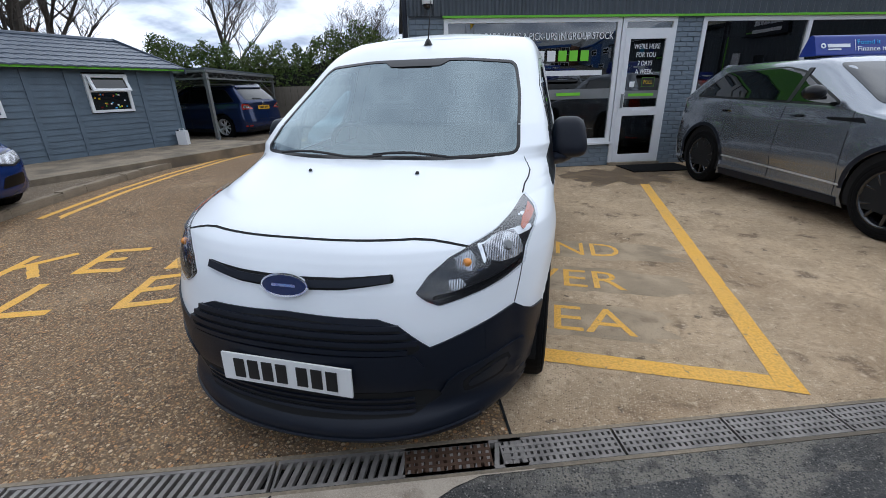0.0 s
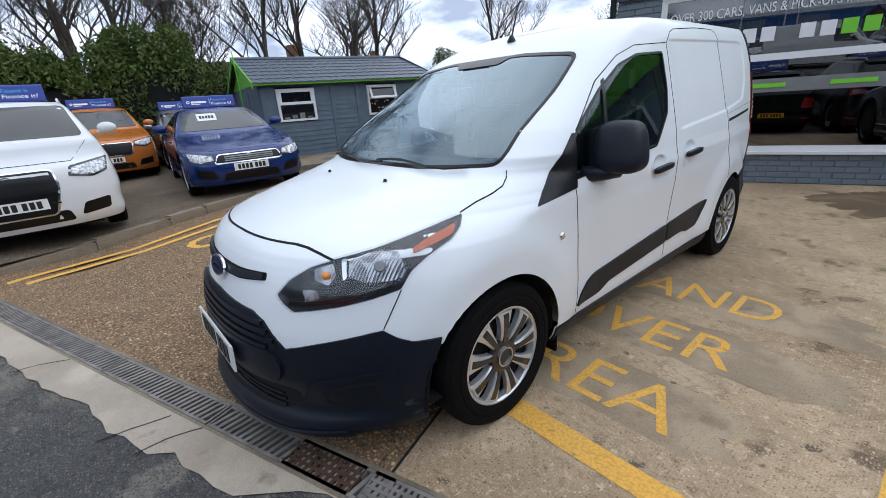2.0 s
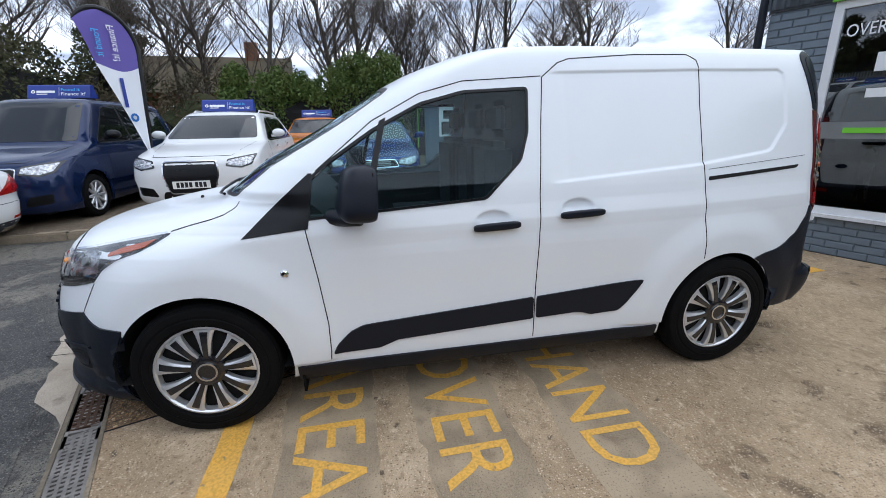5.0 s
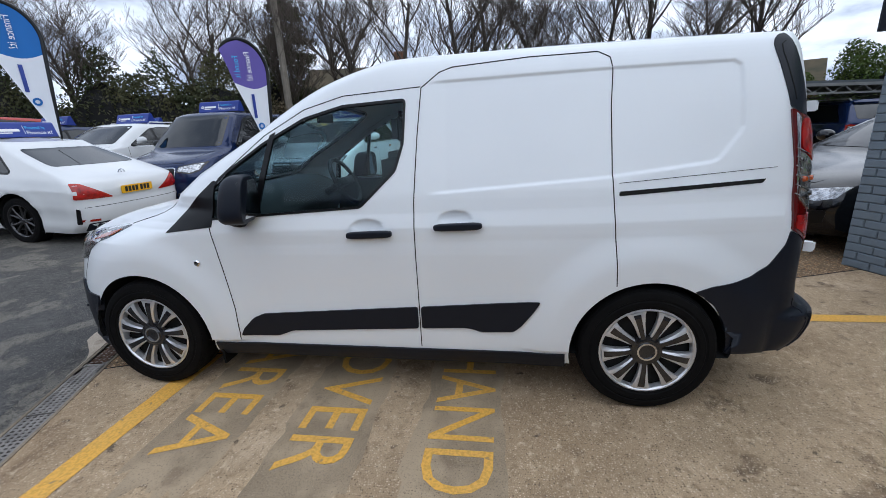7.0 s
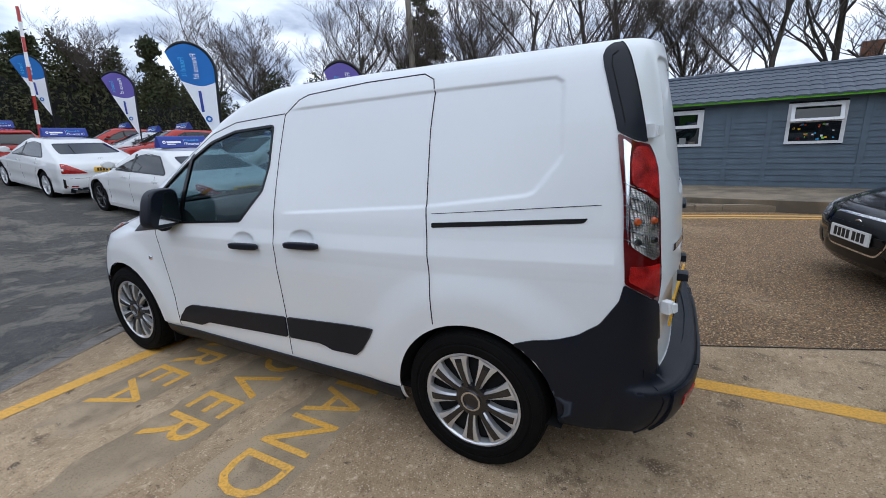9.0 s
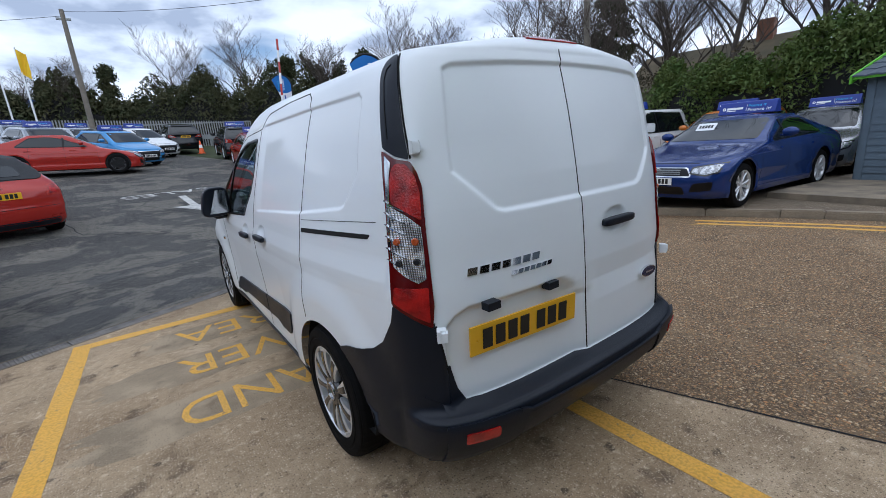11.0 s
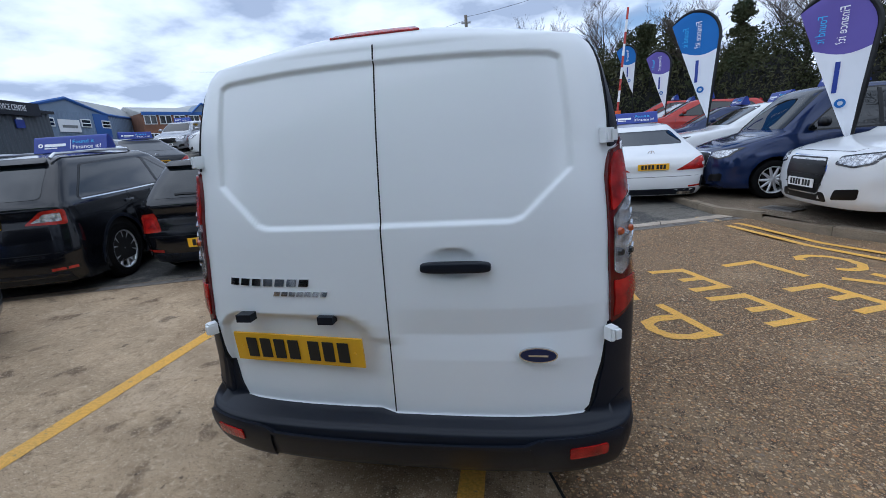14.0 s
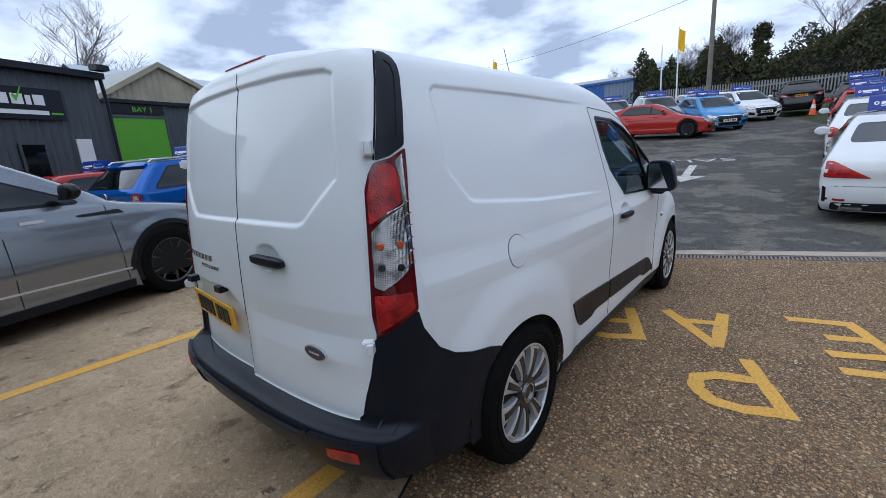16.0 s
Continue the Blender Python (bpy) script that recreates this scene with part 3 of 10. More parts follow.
def grow(poly, d):
    """The outline moved outwards by d (inwards when negative)."""
    area = sum(x0 * y1 - x1 * y0 for (x0, y0), (x1, y1) in zip(poly, poly[1:] + poly[:1]))
    s = 1 if area > 0 else -1
    out = []
    k = len(poly)
    for i in range(k):
        p, a, b = Vector(poly[i]), Vector(poly[i - 1]), Vector(poly[(i + 1) % k])
        n1, n2 = (p - a), (b - p)
        if n1.length < 1e-6 or n2.length < 1e-6:
            out.append((p.x, p.y))
            continue
        n1, n2 = Vector((n1.y, -n1.x)).normalized(), Vector((n2.y, -n2.x)).normalized()
        m = n1 + n2
        if m.length < 0.3:
            m = n1
        m.normalize()
        out.append((p.x + s * m.x * d / max(0.5, m.dot(n1)), p.y + s * m.y * d / max(0.5, m.dot(n1))))
    return out


def patch(poly, axis, bvh, lift=0.004, thick=0.012, step=0.05, hole=None, side=1):
    """A skin piece of that outline laid on a body: outline (y, z) seen from the side (axis x), (x, z) from ahead (axis f) or behind (axis r), or (x, y) from above (axis t)."""
    bm = bmesh.new()
    lay = bm.verts.layers.float_vector.new("body_normal")
    vs = [bm.verts.new((a, b, 0)) for a, b in poly]
    if hole:
        hs = [bm.verts.new((a, b, 0)) for a, b in hole]
        n = len(vs)
        for i in range(n):
            bm.faces.new((vs[i], vs[(i + 1) % n], hs[(i + 1) % n], hs[i]))
    else:
        bm.faces.new(vs)
    for k in (0, 1):
        lo, hi = min(p[k] for p in poly), max(p[k] for p in poly)
        c = math.floor(lo / step) * step + step
        while c < hi:
            no = (1, 0, 0) if k == 0 else (0, 1, 0)
            bmesh.ops.bisect_plane(bm, geom=bm.verts[:] + bm.edges[:] + bm.faces[:], plane_co=(c, c, 0), plane_no=no, dist=1e-5)
            c += step
    bmesh.ops.triangulate(bm, faces=[f for f in bm.faces if len(f.verts) > 4])
    far = 20.0
    nrm, flat, deep, missed = {}, {}, {}, []
    if isinstance(axis, Vector):
        out_dir = axis.normalized()
        right = Vector((0, 0, 1)).cross(out_dir).normalized()
    for v in bm.verts:
        a, b = v.co.x, v.co.y
        if isinstance(axis, Vector):
            o, d = right * a + Vector((0, 0, b)) + out_dir * far, -out_dir
        elif axis == "x":
            o, d = Vector((side * far, a, b)), Vector((-side, 0, 0))
        elif axis == "f":
            o, d = Vector((a, -far, b)), Vector((0, 1, 0))
        elif axis == "r":
            o, d = Vector((a, far, b)), Vector((0, -1, 0))
        else:
            o, d = Vector((a, b, far)), Vector((0, 0, -1))
        p, n, i, far_hit = bvh.ray_cast(o, d)
        flat[v] = (a, b)
        if p is None:
            missed.append(v)
            continue
        deep[v] = far_hit
        n = smooth_normal(bvh, i, p, n)
        if n.dot(d) > 0:
            n = -n
        nrm[v] = n
        v[lay] = n
        v.co = p + n * lift
    # a corner that fell past the body's edge takes the place of its nearest neighbour on it
    usual = sorted(deep.values())[len(deep) // 2]
    missed += [v for v, q in deep.items() if q > usual + 0.45]
    good = [v for v in bm.verts if v not in set(missed)]
    for v in missed:
        w = min(good, key=lambda g: (flat[g][0] - flat[v][0]) ** 2 + (flat[g][1] - flat[v][1]) ** 2)
        v.co, nrm[v], v[lay] = w.co.copy(), nrm[w], w[lay]
    for f in bm.faces:
        f.smooth = True
    bm.normal_update()
    look_dir = out_dir if isinstance(axis, Vector) else {"x": Vector((side, 0, 0)), "f": Vector((0, -1, 0)), "r": Vector((0, 1, 0)), "t": Vector((0, 0, 1))}[axis]
    flip = [f for f in bm.faces if f.normal.dot(look_dir) < 0]
    if flip:
        bmesh.ops.reverse_faces(bm, faces=flip)
    edge = [e for e in bm.edges if e.is_boundary]
    ret = bmesh.ops.extrude_edge_only(bm, edges=edge)
    for v in [g for g in ret["geom"] if isinstance(g, bmesh.types.BMVert)]:
        src = [e.other_vert(v) for e in v.link_edges if e.other_vert(v) in nrm]
        if src:
            v.co -= nrm[src[0]] * thick
    return bm


def seen_from(axis, pts):
    """Outline coordinates, as patch() takes them, of places near the body seen along a slant axis."""
    out_dir = axis.normalized()
    right = Vector((0, 0, 1)).cross(out_dir).normalized()
    return [(Vector(p).dot(right), p[2]) for p in pts]


FONT_CACHE = {}


def text_bm(string, height, depth=0.0):
    """Letters lying in x, y, their capitals of that height, from the built-in font."""
    key = (string, height, depth)
    if key not in FONT_CACHE:
        cu = bpy.data.curves.new("letters", "FONT")
        cu.body = string
        cu.size = height / 0.69
        cu.extrude = depth / 2
        cu.resolution_u = 3
        ob = bpy.data.objects.new("letters", cu)
        scene.collection.objects.link(ob)
        bpy.context.view_layer.update()
        FONT_CACHE[key] = bpy.data.meshes.new_from_object(ob.evaluated_get(bpy.context.evaluated_depsgraph_get()))
        bpy.data.objects.remove(ob)
        bpy.data.curves.remove(cu)
    bm = bmesh.new()
    bm.from_mesh(FONT_CACHE[key])
    return bm


def fit_text(bm, width=None, m=None):
    xs = [v.co.x for v in bm.verts]
    lo, hi = min(xs), max(xs)
    for v in bm.verts:
        v.co.x = (v.co.x - lo) * (width / (hi - lo) if width else 1)
    if m is not None:
        bmesh.ops.transform(bm, matrix=m, verts=bm.verts[:])
    return bm

# ---- vehicle bodies ----
def body_grid(P, zs, nf, ns, nr):
    """Half a body shell as rows of points: for each height a line from the nose's middle round the side to the tail's middle."""
    rows = []
    for z in zs:
        yf, yr = lerp(P["front"], z), lerp(P["rear"], z)
        bf, br = lerp(P["front_deep"], z), lerp(P["rear_deep"], z)
        a = lerp(P["half"], z)
        nf_, nr_ = lerp(P["front_pow"], z), lerp(P["rear_pow"], z)
        row = []
        for k in range(nf):
            t = k / nf * math.pi / 2
            row.append([a * math.sin(t) ** (2 / nf_), yf + bf - bf * math.cos(t) ** (2 / nf_), z])
        y0, y1 = yf + bf, yr - br
        for k in range(ns + 1):
            row.append([a, y0 + (y1 - y0) * k / ns, z])
        for k in range(1, nr + 1):
            t = k / nr * math.pi / 2
            row.append([a * math.cos(t) ** (2 / nr_), y1 + br * math.sin(t) ** (2 / nr_), z])
        for p in row:
            P["shape"](p)
        rows.append(row)
    return rows


def body_mesh(P, zs, nf, ns, nr, roof_rows=7):
    """The whole shell with its roof, wheel openings cut clean."""
    rows = body_grid(P, zs, nf, ns, nr)
    top = rows[-1]
    y_lo, y_hi = P["roof_mid"]
    for k in range(1, roof_rows + 1):
        t = k / roof_rows
        s = math.sin(t * math.pi / 2)
        row = []
        for x, y, z in top:
            yy = y + (min(max(y, y_lo), y_hi) - y) * (1 - math.cos(t * math.pi / 2))
            crown = lerp(P["roof"], yy)
            row.append([x * (1 - t), yy, z + (crown - z) * s])
        rows.append(row)
    bm = bmesh.new()
    n = len(rows[0])
    right = [[bm.verts.new(p) for p in row] for row in rows]
    left = [[right[j][i] if rows[j][i][0] < 1e-5 else bm.verts.new((-rows[j][i][0], rows[j][i][1], rows[j][i][2])) for i in range(n)] for j in range(len(rows))]
    for g, flip in ((right, False), (left, True)):
        for j in range(len(g) - 1):
            for i in range(n - 1):
                q = [g[j][i], g[j][i + 1], g[j + 1][i + 1], g[j + 1][i]]
                q = [v for k, v in enumerate(q) if v not in q[:k]]
                if len(q) < 3:
                    continue
                try:
                    bm.faces.new(q[::-1] if flip else q)
                except ValueError:
                    pass
    # wheel openings
    kill = []
    for cy, cz, R in P["arches"]:
        ins = {v for v in bm.verts if abs(v.co.x) > P["half"][0][1] * 0.62 and (v.co.y - cy) ** 2 + (v.co.z - cz) ** 2 < R * R}
        for f in bm.faces:
            if all(v in ins for v in f.verts):
                kill.append(f)
        for v in ins:
            d = Vector((v.co.y - cy, v.co.z - cz))
            if d.length > 1e-4 and d.length > R * 0.72:
                d = d.normalized() * R
                v.co.y, v.co.z = cy + d.x, cz + d.y
    bmesh.ops.delete(bm, geom=list(set(kill)), context="FACES")
    for f in bm.faces:
        f.smooth = True
    bmesh.ops.recalc_face_normals(bm, faces=bm.faces[:])
    return bm


def wheel_tyre(R, w, r):
    bm = bmesh.new()
    lathe(bm, [(r * 0.96, -w * 0.42), (r, -w * 0.5), (r + (R - r) * 0.35, -w * 0.53), (R * 0.955, -w * 0.47), (R * 0.988, -w * 0.38), (R, -w * 0.2), (R, -0.01), (R * 0.985, -0.008), (R * 0.985, 0.008), (R, 0.01),
               (R, w * 0.2), (R * 0.988, w * 0.38), (R * 0.965, w * 0.45), (R * 0.955, w * 0.455), (R * 0.95, w * 0.485), (R * 0.925, w * 0.505), (r + (R - r) * 0.50, w * 0.525), (r + (R - r) * 0.47, w * 0.51), (r + (R - r) * 0.40, w * 0.512), (r + (R - r) * 0.36, w * 0.532), (r + (R - r) * 0.12, w * 0.525), (r + (R - r) * 0.08, w * 0.505), (r, w * 0.5), (r * 0.96, w * 0.42)], 44)
    bmesh.ops.recalc_face_normals(bm, faces=bm.faces[:])
    return bm


def wheel_rim(r, w, spokes=5, style="twin"):
    """A dished wheel face looking towards +x."""
    bm = bmesh.new()
    lathe(bm, [(r * 0.97, -w * 0.3), (r * 0.985, w * 0.42), (r, w * 0.47), (r * 0.985, w * 0.5), (r * 0.93, w * 0.47), (r * 0.89, w * 0.36), (r * 0.86, w * 0.1)], 40)
    lathe(bm, [(0.001, w * 0.40), (r * 0.13, w * 0.40), (r * 0.2, w * 0.34), (r * 0.24, w * 0.2)], 20)
    for s in range(spokes):
        for off in ((-0.14, 0.14) if style == "twin" else (0.0,)):
            a = 2 * math.pi * s / spokes + off
            wd = r * (0.078 if style == "twin" else 0.09)
            pts = [(r * 0.16, w * 0.36), (r * 0.6, w * 0.40), (r * 0.92, w * 0.42)]
            prev = None
            for k, (rr, xx) in enumerate(pts):
                ww = wd * (1.2 - 0.2 * k)
                aa = a * 1.0 + (off * 0.5 * k if style == "twin" else 0)
                c, sn = math.cos(aa), math.sin(aa)
                ring = [bm.verts.new((x, rr * c - o * sn, rr * sn + o * c)) for x, o in ((xx, -ww), (xx + w * 0.035, 0), (xx, ww), (xx - w * 0.12, ww * 0.8), (xx - w * 0.12, -ww * 0.8))]
                if prev:
                    for q in range(5):
                        bm.faces.new((prev[q], prev[(q + 1) % 5], ring[(q + 1) % 5], ring[q]))
                prev = ring
    bmesh.ops.recalc_face_normals(bm, faces=bm.faces[:])
    for f in bm.faces:
        f.smooth = True
    return bm


MESHES = {}


def shared(key, make):
    if key not in MESHES:
        bm = make()
        me = bpy.data.meshes.new("_".join(str(q) for q in key))
        bm.to_mesh(me)
        bm.free()
        settle_normals(me)
        me.materials.append(None)
        MESHES[key] = me
    return MESHES[key]


def placed(name, key, make, material, parent, m=None, label=""):
    """A part on shared mesh data, with a material of its own."""
    ob = new(name, shared(key, make))
    ob.material_slots[0].link = "OBJECT"
    ob.material_slots[0].material = material
    ob.parent = parent
    if m is not None:
        ob.matrix_basis = m
    if label:
        ob["label"] = label
    return ob


def characters(plate):
    """Plain bars where a number plate's characters stand (facing -y)."""
    for k in range(7):
        placed("character", ("plate", "character"), lambda: boxes((-0.021, 0.021, -0.008, -0.005, -0.038, 0.038)), M["ink"], plate, pose(-0.186 + 0.058 * k + (0.024 if k > 3 else 0), 0, 0))


# outlines of the kinds of car: lengths in metres from the nose, heights from the ground
KINDS = {
    "hatch": dict(L=4.05, W=1.70, H=1.46, wb=2.49, fo=0.80, R=0.31, hood=(0.70, 0.93), cowl=0.98, wst=1.72, rt=0.42, deck=(0.95, 0.03), belt=0.93, rear=0.12),
    "mini": dict(L=3.85, W=1.73, H=1.40, wb=2.49, fo=0.72, R=0.31, hood=(0.75, 0.95), cowl=1.05, wst=1.62, rt=0.72, deck=(0.96, 0.18), belt=0.95, rear=0.08),
    "saloon": dict(L=4.66, W=1.80, H=1.42, wb=2.75, fo=0.82, R=0.33, hood=(0.68, 0.92), cowl=1.25, wst=2.05, rt=1.30, deck=(1.02, 0.42), belt=0.94, rear=0.10),
    "coupe": dict(L=4.69, W=1.82, H=1.40, wb=2.84, fo=0.80, R=0.335, hood=(0.70, 0.94), cowl=1.40, wst=2.15, rt=1.35, deck=(1.02, 0.30), belt=0.93, rear=0.10),
    "suv": dict(L=4.42, W=1.84, H=1.60, wb=2.62, fo=0.88, R=0.355, hood=(0.86, 1.06), cowl=1.15, wst=1.86, rt=0.48, deck=(1.08, 0.05), belt=1.05, rear=0.14),
    "evoque": dict(L=4.36, W=1.90, H=1.63, wb=2.66, fo=0.86, R=0.37, hood=(0.92, 1.10), cowl=1.25, wst=2.0, rt=0.42, deck=(1.18, 0.04), belt=1.12, rear=0.12),
    "mpv": dict(L=4.40, W=1.85, H=1.82, wb=2.79, fo=0.90, R=0.325, hood=(0.86, 1.08), cowl=0.95, wst=1.62, rt=0.22, deck=(1.1, 0.04), belt=1.08, rear=0.08),
    "van": dict(L=5.3, W=2.02, H=2.28, wb=3.2, fo=1.0, R=0.34, hood=(0.98, 1.25), cowl=0.85, wst=1.7, rt=0.1, deck=(1.3, 0.02), belt=1.3, rear=0.05),
}


def car_profile(k):
    L, W, H = k["L"], k["W"], k["H"]
    h0, h1 = k["hood"]
    y0 = -L / 2
    dz, dl = k["deck"]
    P = dict(
        front=smooth_table([(0.16, y0 + 0.10), (0.26, y0 + 0.02), (0.45, y0), (h0 - 0.12, y0 + 0.02), (h0, y0 + 0.10), (h0 + (h1 - h0) * 0.55, y0 + k["cowl"] * 0.45), (h1, y0 + k["cowl"] * 0.92), (h1 + 0.05, y0 + k["cowl"]), (H - 0.10, y0 + k["wst"] - 0.10), (H - 0.04, y0 + k["wst"] + 0.05)], 2),
        rear=smooth_table([(0.2, -y0 - 0.12), (0.3, -y0 - 0.03), (0.5, -y0), (0.62, -y0 - 0.02), (dz - 0.12, -y0 - 0.03 - k["rear"] * 0.3), (dz, -y0 - dl), (H - 0.12, -y0 - k["rt"]), (H - 0.04, -y0 - k["rt"] - 0.12)], 2),
        front_deep=[(0.16, 0.42), (0.5, 0.42), (h0, 0.48), (h1, 0.42), (h1 + 0.1, 0.26), (H, 0.26)],
        rear_deep=[(0.2, 0.26), (0.6, 0.26), (dz, 0.2), (H, 0.22)],
        front_pow=[(0.16, 2.5), (h0, 2.7), (h1, 3.4), (H, 3.4)],
        rear_pow=[(0.2, 2.9), (dz, 3.2), (H, 3.4)],
        half=smooth_table([(0.16, W / 2 - 0.06), (0.3, W / 2 - 0.015), (0.55, W / 2), (0.8, W / 2 - 0.012), (k["belt"], W / 2 - 0.055), (k["belt"] + 0.05, W / 2 - 0.085), (H - 0.12, W / 2 - 0.25), (H - 0.04, W / 2 - 0.32)], 2),
        roof_mid=(y0 + k["wst"] + 0.35, -y0 - k["rt"] - 0.5),
        roof=[(y0 + k["wst"] - 0.1, H - 0.03), (y0 + k["wst"] + 0.4, H), (-y0 - k["rt"] - 0.6, H - 0.005), (-y0 - k["rt"], H - 0.05)],
        arches=[(y0 + k["fo"], k["R"] + 0.01, k["R"] + 0.055), (y0 + k["fo"] + k["wb"], k["R"] + 0.01, k["R"] + 0.055)],
    )

    def shape(p):
        x, y, z = p
        # flared wheel openings and a shoulder line
        for cy, cz, R in P["arches"]:
            d = math.hypot(y - cy, z - cz)
            if R * 0.7 < d < R + 0.16 and x > W * 0.4:
                p[0] += 0.016 * max(0, 1 - abs(d - R - 0.02) / 0.14)
        if 0.3 < z < 0.55 and x > W * 0.45:
            p[0] -= 0.018 * math.sin((z - 0.3) / 0.25 * math.pi)
        if abs(z - (k["belt"] - 0.16)) < 0.05 and x > W * 0.42:
            p[0] += 0.008 * (1 - abs(z - (k["belt"] - 0.16)) / 0.05)
    P["shape"] = shape
    return P


BODY = {}


def car_shapes(kind):
    """The body of a kind of car and the outlines of its glass."""
    if kind in BODY:
        return BODY[kind]
    k = KINDS[kind]
    P = car_profile(k)
    H = k["H"]
    zs = sorted(set([round(0.2 + (H - 0.24) * t / 30, 4) for t in range(31)]))
    bm = body_mesh(P, zs, 12, 52, 9, 6)
    bvh = body_tree(bm)
    L, W = k["L"], k["W"]
    y0 = -L / 2
    b, top = k["belt"] + 0.03, H - 0.13
    yb = y0 + k["cowl"] + 0.38
    yt = y0 + k["wst"] + 0.30
    re = -y0 - k["deck"][1] - (0.75 if k["rt"] > 1 else 0.40)
    rt = -y0 - k["rt"] - (0.25 if k["rt"] > 1 else 0.38)
    lift = 0.05 if kind in ("evoque", "hatch", "coupe") else 0.02
    side = rounded([(yb, b), (re, b + lift), (rt, top - 0.02), (yt + 0.3, top + 0.01), (yt, top - 0.04)], 0.05)
    mid = y0 + k["fo"] + k["wb"] * 0.52
    if kind == "van":
        side = rounded([(y0 + 1.06, 1.20), (y0 + 1.98, 1.24), (y0 + 2.05, 1.32), (y0 + 2.06, 1.84), (y0 + 1.70, 1.84)], 0.05)
        mid = y0 + 2.16
    BODY[kind] = (bm, bvh, side, mid)
    return BODY[kind]


def build_car(kind, colour, m, label, category="car", name="car", rim="twin", rim_mat="silver", spokes=5, sign=True, face="bars", plates=True, tail="wide", hood=False, price=False, group=""):
    k = KINDS[kind]
    bm0, bvh, side, mid = car_shapes(kind)
    L, W, H = k["L"], k["W"], k["H"]
    y0 = -L / 2
    car = thing(name, label, category, m, group)
    placed("body", (kind, "body"), lambda: bm0.copy(), CAR[colour], car)

    def skin(nm, poly, axis, material, lift=0.004, s=1, lab="", thick=0.012, key=None, step=0.09):
        return placed(nm, (kind, key or nm, axis, s, nm), lambda: patch(poly, axis, bvh, lift, thick, step, side=s), material, car, None, lab)

    # glass
    for s in (1, -1):
        skin("window_surround", grow(side, 0.022), "x", M["dark_trim"], 0.002, s, key="surround")
        skin("side_window", side, "x", M["tint"], 0.006, s)
        if kind != "van":
            skin("door_pillar", [(mid - 0.03, k["belt"] + 0.03), (mid + 0.03, k["belt"] + 0.03), (mid + 0.02, H - 0.13), (mid - 0.04, H - 0.13)], "x", M["dark_trim"], 0.009, s)
        for nm, yy, tilt in (("front_door_seam", y0 + k["fo"] + 0.50, 0.06), ("rear_door_seam", mid, 0.0), ("quarter_seam", y0 + k["fo"] + k["wb"] - 0.36, -0.04)):
            skin("door_seam", [(yy, 0.30), (yy + 0.007, 0.30), (yy + 0.007 + tilt, k["belt"]), (yy + tilt, k["belt"])], "x", M["gap_and_shade"], 0.0015, s, key=nm, thick=0.004)
        for hy in (mid - 0.22, y0 + k["fo"] + k["wb"] - 0.55 + 0.18):
            placed("door_handle", (kind, "handle"), lambda: boxes((-0.012, 0.016, -0.09, 0.09, -0.014, 0.014)), M["chrome"] if kind in ("evoque", "suv") else CAR[colour], car,
                   pose(s * (lerp(car_profile(k)["half"], k["belt"] - 0.1) + 0.004), hy, k["belt"] - 0.1))
        placed("wing_mirror", (kind, "mirror", s), lambda: mirror_bm(s), CAR[colour] if kind not in ("mpv", "evoque") else M["dark_trim"], car, pose(s * (W / 2 - 0.03), y0 + k["cowl"] + 0.52, k["belt"] + 0.07))
        if kind == "suv" and colour in ("white", "black"):
            skin("window_strip", band([(side[0][0] + 0.02, k["belt"] + 0.012), (side[-1][0] + 1.0, k["belt"] + 0.020), (-y0 - k["deck"][1] - 0.42, k["belt"] + 0.032)], 0.014), "x", M["chrome"], 0.009, s, lab="bright strip under the windows")
        if kind == "evoque" or (kind == "suv" and colour not in ("white", "red", "navy")):
            for nm, cy in (("front_arch_trim", y0 + k["fo"]), ("rear_arch_trim", y0 + k["fo"] + k["wb"])):
                R0 = k["R"] + 0.058
                ring = [(cy + R0 * math.cos(math.pi * q / 18), max(0.26, k["R"] + 0.01 + R0 * math.sin(math.pi * q / 18))) for q in range(19)]
                ring += [(cy + (R0 + 0.045) * math.cos(math.pi * q / 18), max(0.26, k["R"] + 0.01 + (R0 + 0.045) * math.sin(math.pi * q / 18))) for q in range(18, -1, -1)]
                skin("arch_trim", ring, "x", M["black_plastic"], 0.006, s, key=nm, lab="black plastic wheel arch trim")
        if kind == "evoque":
            vy, vz = y0 + k["fo"] + 0.40, k["belt"] - 0.13
            skin("side_vent", rounded([(vy, vz), (vy + 0.40, vz + 0.012), (vy + 0.43, vz + 0.035), (vy + 0.05, vz + 0.045)], 0.008, 2), "x", M["dark_trim"], 0.008, s, lab="slim black wing vent")
            skin("side_strip", [(y0 + k["fo"] + 0.46, 0.40), (y0 + k["fo"] + k["wb"] - 0.46, 0.44), (y0 + k["fo"] + k["wb"] - 0.46, 0.458), (y0 + k["fo"] + 0.46, 0.416)], "x", M["silver"], 0.008, s, lab="bright lower door strip")
        # sill
        skin("sill", [(y0 + k["fo"] + k["R"] + 0.08, 0.20), (y0 + k["fo"] + k["wb"] - k["R"] - 0.08, 0.20), (y0 + k["fo"] + k["wb"] - k["R"] - 0.09, 0.29), (y0 + k["fo"] + k["R"] + 0.09, 0.29)], "x", M["black_plastic"] if kind == "evoque" or (kind == "suv" and colour != "white") else CAR[colour], 0.01, s, key="sill")
    hc = k["hood"][1]
    ws = rounded([(-W * 0.40, hc + 0.06), (W * 0.40, hc + 0.06), (W * 0.335, H - 0.09), (-W * 0.335, H - 0.09)], 0.06)
    skin("windscreen", ws, "f", M["tint"], 0.004)
    dz = k["deck"][0]
